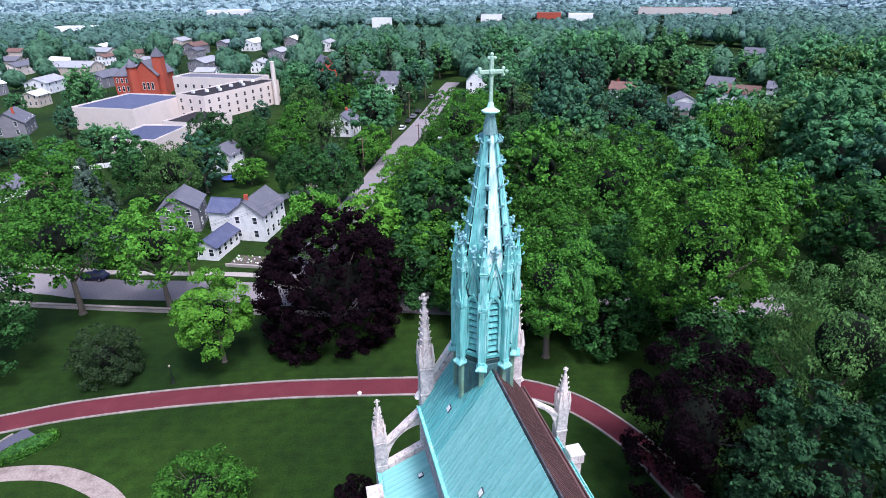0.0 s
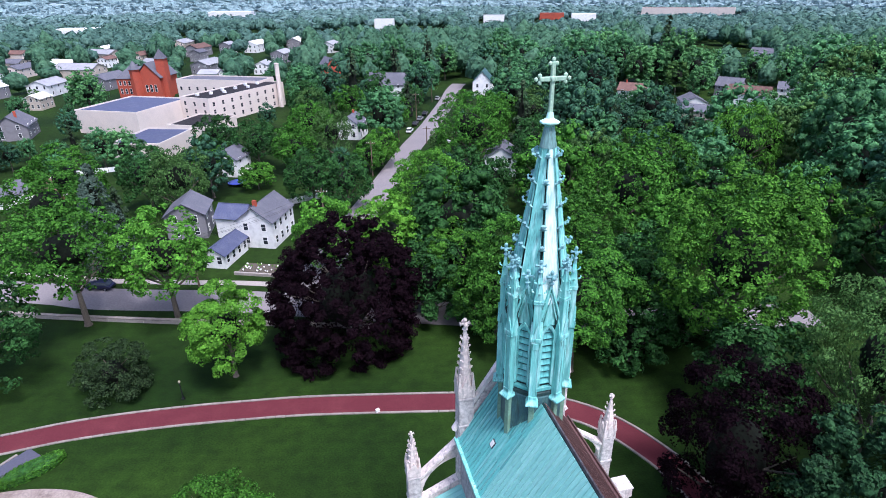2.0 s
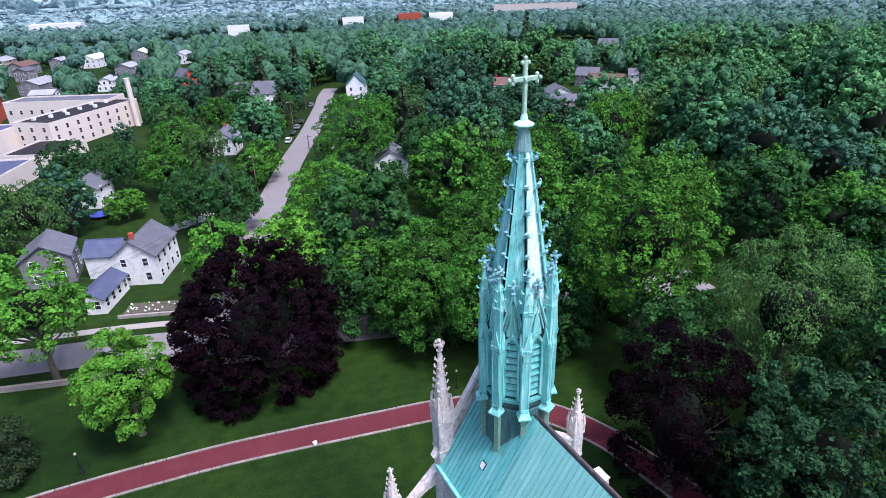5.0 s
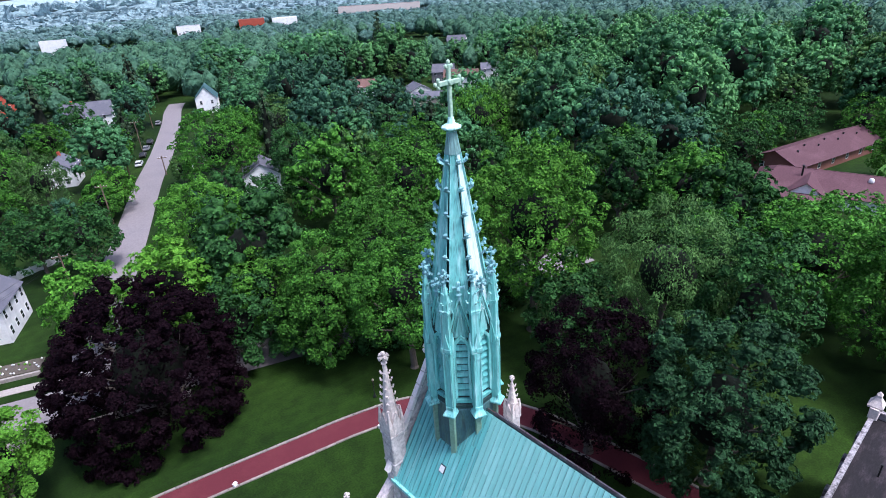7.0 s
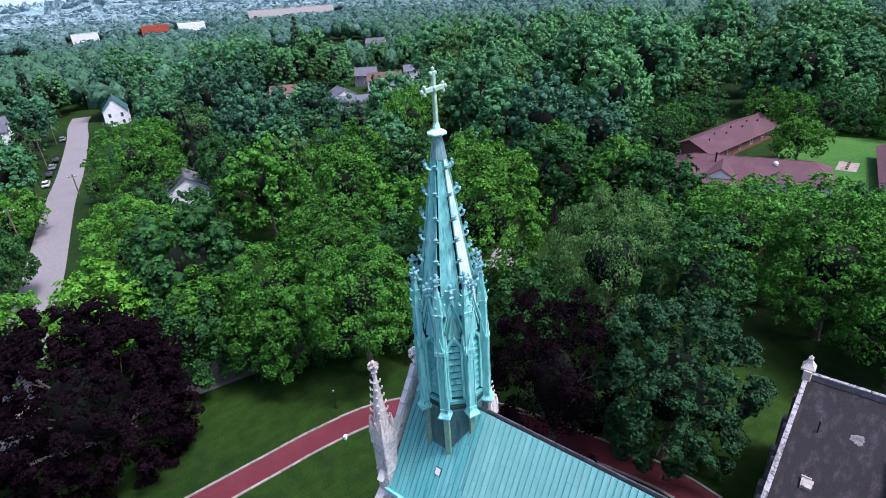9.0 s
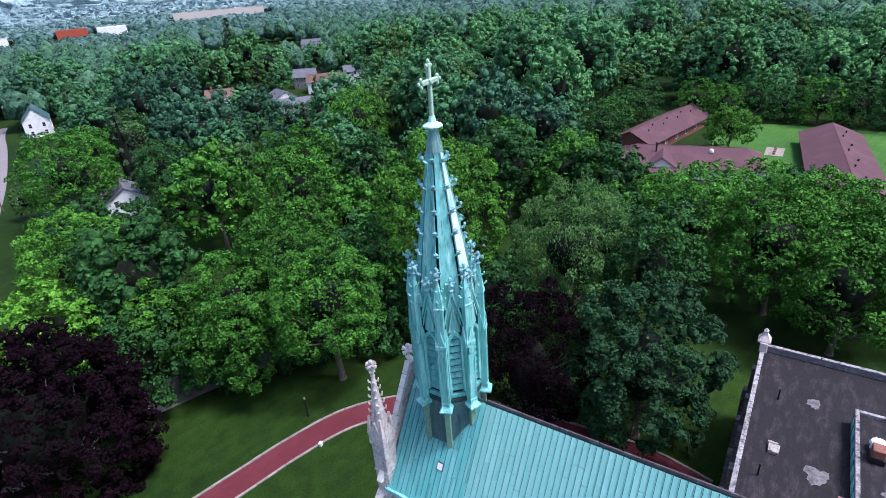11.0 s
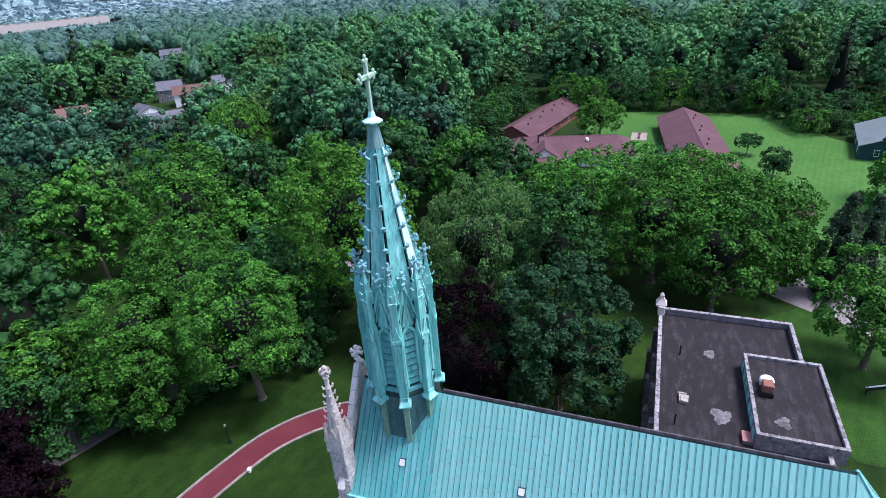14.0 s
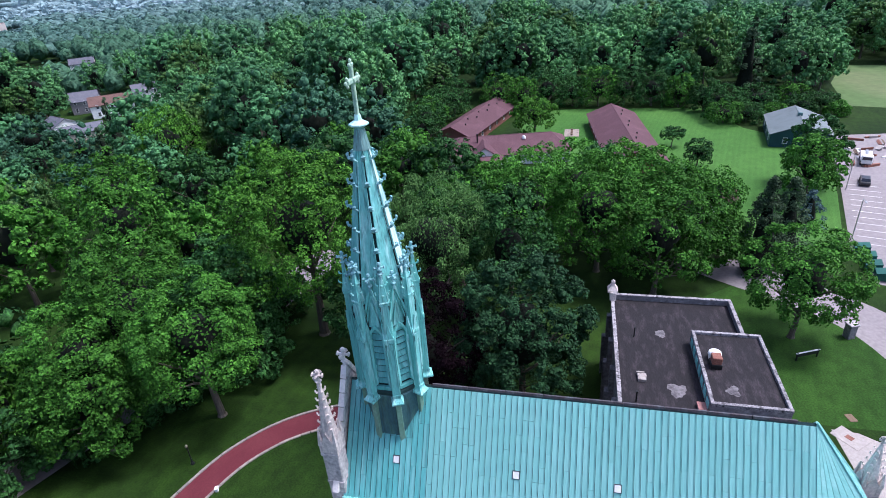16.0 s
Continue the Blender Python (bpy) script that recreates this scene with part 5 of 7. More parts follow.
def pinnacle(parent, x, y, z_shaft, z_gab, z_top, w, base=0.0, ph=0.0):
    """A square shaft of grey stone with a crocketed limestone spirelet."""
    rows = bmesh.new()
    bm_box(rows, x - w, x + w, y - w, y + w, base, z_shaft, 0.05)
    bm_box(rows, x - w * 1.12, x + w * 1.12, y - w * 1.12, y + w * 1.12, z_shaft - 0.5, z_shaft - 0.3, 0.04)
    bm_box(rows, x - w * 1.08, x + w * 1.08, y - w * 1.08, y + w * 1.08, z_shaft - 2.6, z_shaft - 2.4, 0.04)
    part("pinnacle_shaft", rows, STONE_MID, parent, "weathered limestone buttress shaft")
    for q in range(4):
        bm = bmesh.new()
        vs = bm_prism(bm, [(-w * 1.02, z_shaft - 0.25), (w * 1.02, z_shaft - 0.25), (w * 1.02, z_shaft + 0.1), (0.0, z_gab), (-w * 1.02, z_shaft + 0.1)], w * 0.72, w * 1.1)
        bmesh.ops.transform(bm, matrix=Matrix.Translation((x, y, 0)) @ Matrix.Rotation(q * math.pi / 2, 4, "Z"), verts=vs)
        part("gablet", bm, STONE, parent, "pale limestone gablet")
        bm = bmesh.new()
        a = math.pi / 4 + q * math.pi / 2
        bm_rings(bm, [ring(4, r, z, x + w * 1.25 * math.cos(a), y + w * 1.25 * math.sin(a), math.pi / 4) for r, z in ((w * 0.26, z_shaft - 0.5), (w * 0.26, z_shaft + 0.25), (w * 0.36, z_shaft + 0.3), (0.02, z_gab + 0.25))])
        part("corner_spike", bm, STONE, parent)
    fin = (z_top - z_gab) * 0.24
    z1 = z_top - fin
    sp = part("spirelet", lathe([(w * 1.0, z_shaft), (w * 0.92, z_gab - 0.2), (w * 0.20, z1)], 8, x, y, OCT), STONE, parent, "pale limestone spirelet")
    ck = crocket_mesh(w * 0.52, STONE)
    steps = max(3, int((z1 - z_gab) / (w * 1.0)))
    for i in range(steps):
        f = (i + 0.5) / steps
        z = z_gab + (z1 - z_gab) * f - 0.1
        r = w * (0.80 - 0.64 * f)
        for q in range(4):
            a = math.pi / 4 * (q * 2 + 1)
            shared("crocket", ck, parent, pose(x + r * math.cos(a), y + r * math.sin(a), z, 0, 0, math.degrees(a)))
    shared("finial", cross_finial_mesh(fin * 1.15, STONE, 1.7), parent, pose(x, y, z1 - 0.03, 0, 0, 0))


pinnacle(church, -2.97 - 0.12, 2.90, 23.3, 24.5, 28.25, 0.47)
pinnacle(church, 2.97 + 0.12, 2.90, 23.3, 24.5, 28.25, 0.47)
for s in (-1, 1):
    px0 = -6.45 if s < 0 else 7.25
    pa = abs(px0) - 0.35
    for y, zt in ((3.1, 20.55),):
        pinnacle(church, px0, y, 17.4, 18.3, zt, 0.42)
        # flying arch from the pier to the wall
        bm = bmesh.new()
        a0, a1 = [], []
        for i in range(11):
            f = i / 10
            x = pa - (pa - 3.4) * f
            a1.append((s * x, 16.35 + 2.55 * f))
            t = f * math.pi / 2
            a0.append((s * (pa - 0.1 - (pa - 3.5) * (1 - math.cos(t))), 14.85 + 3.1 * math.sin(t)))
        poly = a0 + a1[::-1]
        for i in range(10):
            bm_prism(bm, [a0[i], a0[i + 1], a1[i + 1], a1[i]], y - 0.2, y + 0.2)
        part("flying_buttress", bm, STONE, church, "pale limestone flying buttress")
        bm = bmesh.new()
        bm_slab(bm, [(s * (pa + 0.05), y - 0.3, 16.5), (s * (pa + 0.05), y + 0.3, 16.5), (s * 3.4, y + 0.3, 19.1), (s * 3.4, y - 0.3, 19.1)], 0.16)
        bmesh.ops.recalc_face_normals(bm, faces=bm.faces[:])
        part("buttress_coping", bm, STONE, church)
    # aisle: walls, front parapet and lean-to roof of seamed sheets
    bm = bmesh.new()
    bm_box(bm, min(s * 5.9, s * 6.3), max(s * 5.9, s * 6.3), -21, 3.0, 0, 14.3)
    bm_box(bm, min(s * 3.4, s * 6.3), max(s * 3.4, s * 6.3), 2.6, 3.1, 0, 14.4)
    part("aisle_wall", bm, STONE_GREY, church)
    bm = bmesh.new()
    bm_prism(bm, [(s * 3.4, 15.65), (s * 6.3, 14.4), (s * 6.3, 14.9), (s * 3.4, 16.3)], 2.62, 3.2)
    part("aisle_coping", bm, STONE, church, "pale limestone coping of the aisle front")
    a, b = Vector((s * 3.42, 0, 15.95)), Vector((s * 6.55, 0, 14.55))
    d = (b - a).normalized()
    nrm = Vector((-d.z * s, 0, d.x * s))
    nrm = nrm if nrm.z > 0 else -nrm
    base = Matrix(((0, d.x, nrm.x, a.x), (1, 0, 0, 0), (0, d.z, nrm.z, a.z), (0, 0, 0, 1)))
    w, h = 0.40, (b - a).length
    bm = bmesh.new()
    bm_box(bm, -w / 2 + 0.014, w / 2 - 0.006, 0.0, h, -0.05, 0.012)
    bm_box(bm, -w / 2 - 0.006, -w / 2 + 0.018, 0.0, h, -0.05, 0.04)
    me = mesh_of("aisle_roof_sheet", bm, COPPER_ROOF)
    for i in range(58):
        shared("aisle_roof_sheet", me, church, Matrix.Translation((0, 2.3 - i * w, 0)) @ base)
    bm = bmesh.new()
    bm_prism(bm, [(s * 6.5, 14.35), (s * 6.85, 14.4), (s * 6.85, 14.62), (s * 6.78, 14.62), (s * 6.74, 14.48), (s * 6.55, 14.45)], -21, 2.6)
    part("aisle_gutter", bm, COPPER, church)
bm = box(-0.2, 0.2, -0.18, 0.18, 0, 0.1, 0.015)
_sk = part("skylight_frame", bm, LEAD, church)
_sk.matrix_basis = pose(-4.1, 0.5, 15.72, 0, -24, 0)
part("pane", box(-0.15, 0.15, -0.13, 0.13, 0.1, 0.12, 0.01), SKYLIGHT, _sk)
_bm = bmesh.new()
bm_box(_bm, -0.42, 0.42, -0.42, 0.42, 0, 14.2, 0.03)
bm_rings(_bm, [[(x * w, y * w, z) for x, y in ((-0.5, -0.5), (0.5, -0.5), (0.5, 0.5), (-0.5, 0.5))] for w, z in ((1.0, 14.2), (1.05, 14.3), (1.0, 14.95), (1.12, 15.0), (1.08, 15.1))])
_pc = mesh_of("pier_cap", _bm, STONE)
for s in (-1, 1):
    for y in (0.55, -5.4, -11.4, -17.4):
        shared("pier_cap", _pc, church, pose(s * 7.25, y, 0), "pale stone pier cap on the aisle eave")
for x, y in ((-3.6, -22.0), (-1.9, -25.1), (2.0, -25.1)):
    pinnacle(church, x, y, 19.6, 20.6, 23.0, 0.45)


# ---- buildings ----
def window(parent, x, z, w, h, m, wallmat=WHITE):
    """A framed window on a wall: local x along the wall, -y outwards."""
    bm = bmesh.new()
    for x0, x1, z0, z1 in ((-w / 2 - 0.09, -w / 2, -0.09, h + 0.09), (w / 2, w / 2 + 0.09, -0.09, h + 0.09), (-w / 2, w / 2, h, h + 0.09), (-w / 2, w / 2, -0.09, 0), (-w / 2, w / 2, h / 2 - 0.03, h / 2 + 0.03)):
        bm_box(bm, x0, x1, -0.07, 0.02, z0, z1)
    fr = part("window", bm, wallmat, parent)
    fr.matrix_basis = m @ pose(x, 0, z)
    part("pane", box(-w / 2, w / 2, -0.03, 0.01, 0, h), GLASS, fr)
    return fr


def side_matrix(kind, w, d):
    return {"front": pose(0, -d / 2, 0), "back": pose(0, d / 2, 0, 0, 0, 180), "right": pose(w / 2, 0, 0, 0, 0, 90), "left": pose(-w / 2, 0, 0, 0, 0, -90)}[kind]


def house(name, x, y, rot, w, d, eave, ridge, wall, roof, label, category="house", wins=None, chimney=None, over=0.35, gable_along="y", hip=0.0, group="", reach=None):
    """Walls with gables, two roof slopes with thickness, windows and chimney. The ridge runs along local y."""
    t = thing(name, pose(x, y, 0, 0, 0, rot), label, category, group)
    bm = bmesh.new()
    bm_prism(bm, [(-w / 2, 0), (w / 2, 0), (w / 2, eave), (0, ridge if not hip else eave + 0.05), (-w / 2, eave)], -d / 2, d / 2)
    part("wall", bm, wall, t)
    k = (ridge - eave) / (w / 2)
    e0 = eave - k * over
    for s in (-1, 1):
        o = over
        a = (s * (w / 2 + o), -d / 2 - o, e0 + 0.1)
        b = (s * (w / 2 + o), d / 2 + o, e0 + 0.1)
        c = (0, d / 2 + o - hip, ridge + 0.1)
        e = (0, -d / 2 - o + hip, ridge + 0.1)
        bm = slab([a, b, c, e] if s > 0 else [b, a, e, c], 0.12)
        part("roof", bm, roof, t)
        if hip:
            yy = s * (d / 2 + o)
            part("roof", slab([(-(w / 2 + o), yy, e0 + 0.1), (w / 2 + o, yy, e0 + 0.1), (0, s * (d / 2 + o - hip), ridge + 0.1)][::1 if s < 0 else -1], 0.1), roof, t)
    part("ridge_cap", box(-0.12, 0.12, -d / 2 - over + hip, d / 2 + over - hip, ridge + 0.02, ridge + 0.13, 0.02), roof, t)
    storeys = 2 if eave > 4.2 else 1
    for side, n in (wins or {"front": 2, "right": 3, "left": 3, "back": 2}).items():
        ln = w if side in ("front", "back") else d
        for st in range(storeys):
            for i in range(n):
                window(t, -ln / 2 + ln * (i + 0.5) / n, 0.95 + st * 2.7, 0.85, 1.35, side_matrix(side, w, d))
    if chimney:
        cx, cy = chimney
        part("chimney", box(cx - 0.35, cx + 0.35, cy - 0.3, cy + 0.3, eave, ridge + 1.0, 0.03), BRICK_WALL, t, "red brick chimney")
    PLANTED.append((x, y, reach or max(w, d) * 0.62 + 1.5))
    return t


STREET_ROT = -23.6
white = house("white_house", -20.2, 84.6, STREET_ROT, 7.2, 9.5, 5.5, 8.2, WHITE, SLATE, "white clapboard two-storey house with grey shingle roof", wins={"front": 2, "right": 4, "left": 2}, chimney=(0, -3.4), reach=10)
_w = house("porch_wing", -27.4, 77.0, STREET_ROT, 4.2, 8.2, 2.7, 4.0, WHITE, NAVY, "low white wing with a blue-grey roof joining the white house", "house wing", wins={"front": 2, "right": 4}, reach=6)
house("white_house_ell", -26.2, 88.6, STREET_ROT + 90, 5.2, 6.0, 4.4, 6.4, WHITE, NAVY, "white back part of the house with a blue-grey roof", "house wing", wins={"right": 2}, reach=6)
house("grey_house", -35.4, 92.0, STREET_ROT + 20, 7.5, 8.0, 5.2, 7.6, GREY_SIDING, SLATE, "dark grey sided house with white trim", wins={"front": 2, "right": 2}, reach=8)
house("small_white_house", -30.5, 132, STREET_ROT, 6.5, 7.5, 4.8, 7.2, WHITE, SLATE, "small white gabled house behind the gardens", wins={"front": 2, "right": 2})
house("white_cottage", 4.5, 163, STREET_ROT, 7.5, 9.0, 4.8, 7.4, WHITE, SLATE, "white gabled house beside the side street", chimney=(0, 2))
house("grey_roof_house", 28.5, 238, STREET_ROT + 90, 9.0, 17.0, 5.0, 9.5, WHITE, SLATE, "long white house with a grey roof at the street end", chimney=(0, 5), reach=16)
house("red_house", 5.7, 300, STREET_ROT + 40, 9.0, 11.0, 5.5, 10.5, BRICK_WALL, SLATE, "red gabled house with a grey roof among trees", reach=13)
house("white_gable_house", 70.0, 226, STREET_ROT, 8.5, 11.0, 6.0, 10.5, WHITE, COPPER_DARK, "white house with a steep pale green gable", reach=13)
house("corner_house", 39.0, 113, STREET_ROT, 8.5, 9.0, 4.8, 7.6, WHITE, SLATE, "white house half hidden among street trees", reach=9)
house("brown_roof_house", 124, 190, STREET_ROT + 70, 8.5, 11.0, 4.8, 7.4, WHITE, BROWN_ROOF, "white house with a brown roof among the trees", chimney=(0, 3), reach=13)
house("low_house", 138, 170, STREET_ROT, 9.0, 11.0, 3.0, 5.2, WHITE, SLATE, "low white house with a grey roof among the trees", reach=12)
house("grey_house", 168, 186, STREET_ROT + 60, 9.0, 10.0, 5.0, 8.0, GREY_SIDING, SLATE, "blue-grey gabled house among the trees", reach=12)
house("red_roof_house", 163, 169, STREET_ROT + 65, 9.0, 15.0, 4.8, 7.5, WHITE, BROWN_ROOF, "white house with a brownish red roof among the trees", reach=14)
house("white_house", 186, 172, STREET_ROT + 70, 8.0, 10.0, 4.8, 7.2, WHITE, SLATE, "white house with a grey roof among the trees", reach=11)
house("low_house", 131, 154, STREET_ROT + 70, 9.0, 13.0, 2.8, 4.6, BEIGE, SLATE, "low beige house beside a drive", reach=11)
house("white_house", 268, 281, STREET_ROT + 60, 9.0, 13.0, 4.8, 7.6, WHITE, SLATE, "white house standing out of the far trees", reach=14)
house("garage", -80.5, 122, STREET_ROT, 6.0, 9.0, 2.6, 4.4, WHITE, SLATE, "white garage with a grey roof behind the gardens", wins={"right": 2}, reach=8)
house("brown_shed", -70.5, 125, STREET_ROT + 80, 5.0, 7.0, 2.4, 4.0, RUST, BROWN_ROOF, "dark red-brown garden shed under the trees", wins={}, reach=6)
house("grey_roof_house", -106, 196, STREET_ROT + 30, 10.0, 13.0, 4.5, 8.0, GREY_SIDING, SLATE, "house with a broad grey roof and a red chimney", chimney=(1.5, -2), reach=11)
house("garden_shed", 83.0, -35.0, 10, 4.5, 6.0, 2.4, 4.0, WHITE, MAROON, "small white shed with a maroon roof behind trees", "shed", wins={}, reach=4)

# red brick school hall with its towers
red = thing("red_brick_hall", pose(-78, 268, 0, 0, 0, -16), "large red brick hall with towers and grey roofs", "hall")
_bm = bmesh.new()
bm_box(_bm, -11, 9, -7, 9, 0, 9.0)
bm_prism(_bm, [(-2, 9.0), (9, 9.0), (3.5, 15.0)], -7.02, 9)
part("wall", _bm, BRICK_WALL, red)
part("roof", slab([(-11.3, -7.3, 8.8), (-2, -7.3, 8.8), (-4, 1, 14.2), (-7, 1, 14.2)], 0.2), SLATE, red)
part("roof", slab([(3.5, -7.4, 15.3), (-2.6, -7.4, 8.9), (-2.6, 9.2, 8.9), (3.5, 9.2, 15.3)], 0.2), SLATE, red)
part("roof", slab([(9.6, -7.4, 8.9), (3.5, -7.4, 15.3), (3.5, 9.2, 15.3), (9.6, 9.2, 8.9)], 0.2), SLATE, red)
part("tower", lathe([(2.2, 0), (2.2, 12.5), (2.4, 12.6), (2.4, 13.0)], 8, -1.5, -7.5), BRICK_WALL, red)
part("tower_roof", lathe([(2.7, 12.9), (0.1, 16.5)], 8, -1.5, -7.5), SLATE, red, "grey cone tower roof")
part("tower", box(7.2, 11.2, -5, -1, 0, 17.0, 0.1), BRICK_WALL, red, "tall square red brick tower")
part("tower_roof", lathe([(3.2, 16.9), (0.1, 21.0)], 4, 9.2, -3.0, math.pi / 4), SLATE, red, "grey pyramid tower roof")
for i in range(4):
    window(red, -9.5 + i * 2.1, 2.2, 0.9, 2.2, pose(0, -7, 0))
    window(red, -9.5 + i * 2.1, 6.0, 0.9, 1.8, pose(0, -7, 0))
for i in range(3):
    window(red, 2.4 + i * 2.0, 3.0, 1.0, 3.0, pose(0, -7.02, 0))
    window(red, 11.2, 0, 0.1, 0.1, pose(0, 0, 0)) if False else None
PLANTED.append((-78, 268, 19))


def flat_block(name, x, y, rot, w, d, h, wall, roof, label, rows=0, n_front=0, n_side=0, category="factory", parapet=0.45, reach=None, group=""):
    t = thing(name, pose(x, y, 0, 0, 0, rot), label, category, group)
    part("wall", box(-w / 2, w / 2, -d / 2, d / 2, 0, h), wall, t)
    part("roof_deck", box(-w / 2 + 0.3, w / 2 - 0.3, -d / 2 + 0.3, d / 2 - 0.3, h, h + 0.05), roof, t, "dark flat roof deck")
    bm = bmesh.new()
    for x0, x1, y0, y1 in ((-w / 2, w / 2, -d / 2, -d / 2 + 0.3), (-w / 2, w / 2, d / 2 - 0.3, d / 2), (-w / 2, -w / 2 + 0.3, -d / 2 + 0.3, d / 2 - 0.3), (w / 2 - 0.3, w / 2, -d / 2 + 0.3, d / 2 - 0.3)):
        bm_box(bm, x0, x1, y0, y1, h, h + parapet)
    part("parapet", bm, wall, t)
    for r in range(rows):
        for side, n, ln in (("front", n_front, w), ("right", n_side, d)):
            for i in range(n):
                window(t, -ln / 2 + ln * (i + 0.5) / n, 1.0 + r * (h - 0.8) / rows, 1.0, 1.4, side_matrix(side, w, d), CREAM)
    PLANTED.append((x, y, reach or 0.5 * max(w, d) + 2))
    return t


FR = 39.0                                  # the long factory block points away to the right
fac = flat_block("factory_building", -35.8, 215.5, -FR, 14, 41, 8.9, CREAM, TAR, "long cream factory with rows of small windows", 3, 3, 9, reach=24)
for i in range(8):
    part("roof_vent", box(-4 + (i % 3) * 2.6, -2.9 + (i % 3) * 2.6, -16 + i * 4.2, -15 + i * 4.2, 8.95, 9.9, 0.05), WHITE, fac, "white roof vent")
part("smokestack", lathe([(1.0, 0), (0.85, 17.0), (0.95, 17.05), (0.95, 17.4)], 10, 8.6, 16), CREAM, fac, "tall cream chimney stack")
flat_block("factory_hall", -69.5, 202, -28, 25, 27, 7.6, CREAM, NAVY, "big windowless cream hall with a blue-grey flat roof", reach=20)
flat_block("factory_annex", -55.5, 161, -20, 15, 19, 4.8, CREAM, NAVY, "low cream annex with a blue-grey flat roof", reach=13)
flat_block("factory_link", -45, 186, -28, 15, 18, 3.6, CREAM, TAR, "low link building with a dark flat roof", reach=11)
flat_block("factory_block", -42, 243, -28, 40, 12, 9.5, CREAM, SLATE, "cream block with grey roofs behind the factory", 2, 10, 3, reach=23)
# sheds and shops of the town
_rg = random.Random(7)
TOWN_NEAR = [(-150, 385, 26, 12, 5), (-128, 392, 14, 9, 6), (-110, 402, 18, 11, 7), (-60, 448, 16, 10, 8), (-40, 455, 28, 14, 7), (-127, 288, 22, 13, 6), (-150, 282, 20, 12, 6), (-104, 300, 24, 14, 6), (-92, 330, 20, 12, 5), (-30, 330, 18, 10, 6), (-62, 345, 26, 14, 6), (-95, 365, 16, 10, 6), (-20, 380, 20, 12, 7), (-170, 330, 18, 11, 6)]
TOWN_MILL = [(-185, 400, 24, 12, 5), (-75, 405, 14, 10, 7), (-200, 450, 20, 12, 6), (-150, 470, 18, 10, 6), (-100, 500, 30, 14, 6), (-55, 300, 15, 10, 6), (-185, 290, 14, 10, 6), (-118, 250, 12, 9, 5.5), (-150, 235, 12, 9, 5.5), (-215, 380, 30, 14, 6), (-130, 345, 34, 16, 6), (-165, 360, 24, 12, 6), (-80, 440, 26, 14, 7), (-140, 430, 30, 14, 6)]
TOWN_HILL = [(-10, 470, 26, 14, 7), (15, 430, 22, 12, 7), (-170, 250, 14, 10, 5.5), (-200, 330, 16, 11, 6)]
TOWN = [(x, y, 0.72 * w, 0.78 * d, 0.85 * e) for x, y, w, d, e in TOWN_NEAR + TOWN_MILL + TOWN_HILL]
for x, y, w, d, e in TOWN:
    house("town_house", x, y, STREET_ROT + _rg.choice((0, 90, 80, 10)), d, w, e, e + d * 0.22, _rg.choice((WHITE, WHITE, BEIGE, CREAM, GREY_SIDING)), _rg.choice((SLATE, PALE_ROOF, PALE_ROOF, WHITE, BROWN_ROOF)),
          "house with a shingle roof in the town beyond the trees", wins={"front": 3, "right": 3}, group="town houses", reach=0.6 * w)
# far white and red halls near the horizon
flat_block("far_school", 525, 715, -39, 120, 24, 11, CREAM, BROWN_ROOF, "long pale school building with reddish roofs far off", 1, 24, 0, "school", reach=75)
flat_block("far_red_hall", 310, 690, -25, 30, 16, 10, BRICK_WALL, BROWN_ROOF, "red hall standing out of the far trees", 1, 5, 0, "hall", reach=22)
flat_block("far_white_hall", 345, 672, -25, 30, 14, 9, WHITE, WHITE, "white hall standing out of the far trees", 0, 0, 0, "hall", reach=20)
flat_block("far_white_hall", 236, 700, -20, 26, 14, 9, WHITE, SLATE, "white hall standing out of the far trees", 1, 5, 0, "hall", reach=20)
flat_block("far_white_hall", -95, 900, -10, 60, 20, 13, WHITE, WHITE, "white hall standing out of the far trees", 0, 0, 0, "hall", reach=40)
flat_block("far_white_hall", 85, 620, -20, 20, 10, 12, WHITE, SLATE, "white hall standing out of the far trees", 1, 4, 0, "hall", reach=16)
flat_block("far_white_hall", -210, 620, -10, 36, 14, 11, WHITE, WHITE, "white hall standing out of the far trees", 0, 0, 0, "hall", reach=26)

# maroon-roofed wings beyond the trees
_ma = "long low building with a maroon shingle roof"
house("maroon_roof_wing", 123.0, -20.3, -84.0, 12.2, 42, 2.9, 5.4, BRICK_DULL, MAROON, _ma + " beside the lawn", "school wing", wins={"left": 9, "right": 9, "front": 3}, over=0.7, reach=1)
house("maroon_roof_wing", 138.6, 20.3, -103.0, 11.0, 34, 2.9, 5.4, BRICK_DULL, MAROON, _ma + " behind the trees", "school wing", wins={"left": 6, "right": 6, "front": 2}, over=0.7, reach=1)
_mw = house("maroon_roof_wing", 113.5, 8.5, 12.0, 13.0, 30, 2.9, 5.6, WHITE, MAROON, "low building with a maroon roof and a white gabled entrance", "school wing", wins={"left": 6, "front": 2}, over=0.6, hip=4.0, reach=1)
_bm = bmesh.new()
bm_prism(_bm, [(2.0, 2.7), (9.0, 2.7), (5.5, 5.2)], -8.6, -8.2, "x")
part("entrance_gable", _bm, WHITE, _mw, "white entrance gable")
part("roof", slab([(-8.9, 1.5, 2.6), (-4.5, 1.5, 2.6), (-1.0, 5.5, 5.4), (-8.9, 5.5, 5.4)], 0.12), MAROON, _mw)
part("roof", slab([(-8.9, 5.5, 5.4), (-1.0, 5.5, 5.4), (-4.5, 9.5, 2.6), (-8.9, 9.5, 2.6)], 0.12), MAROON, _mw)
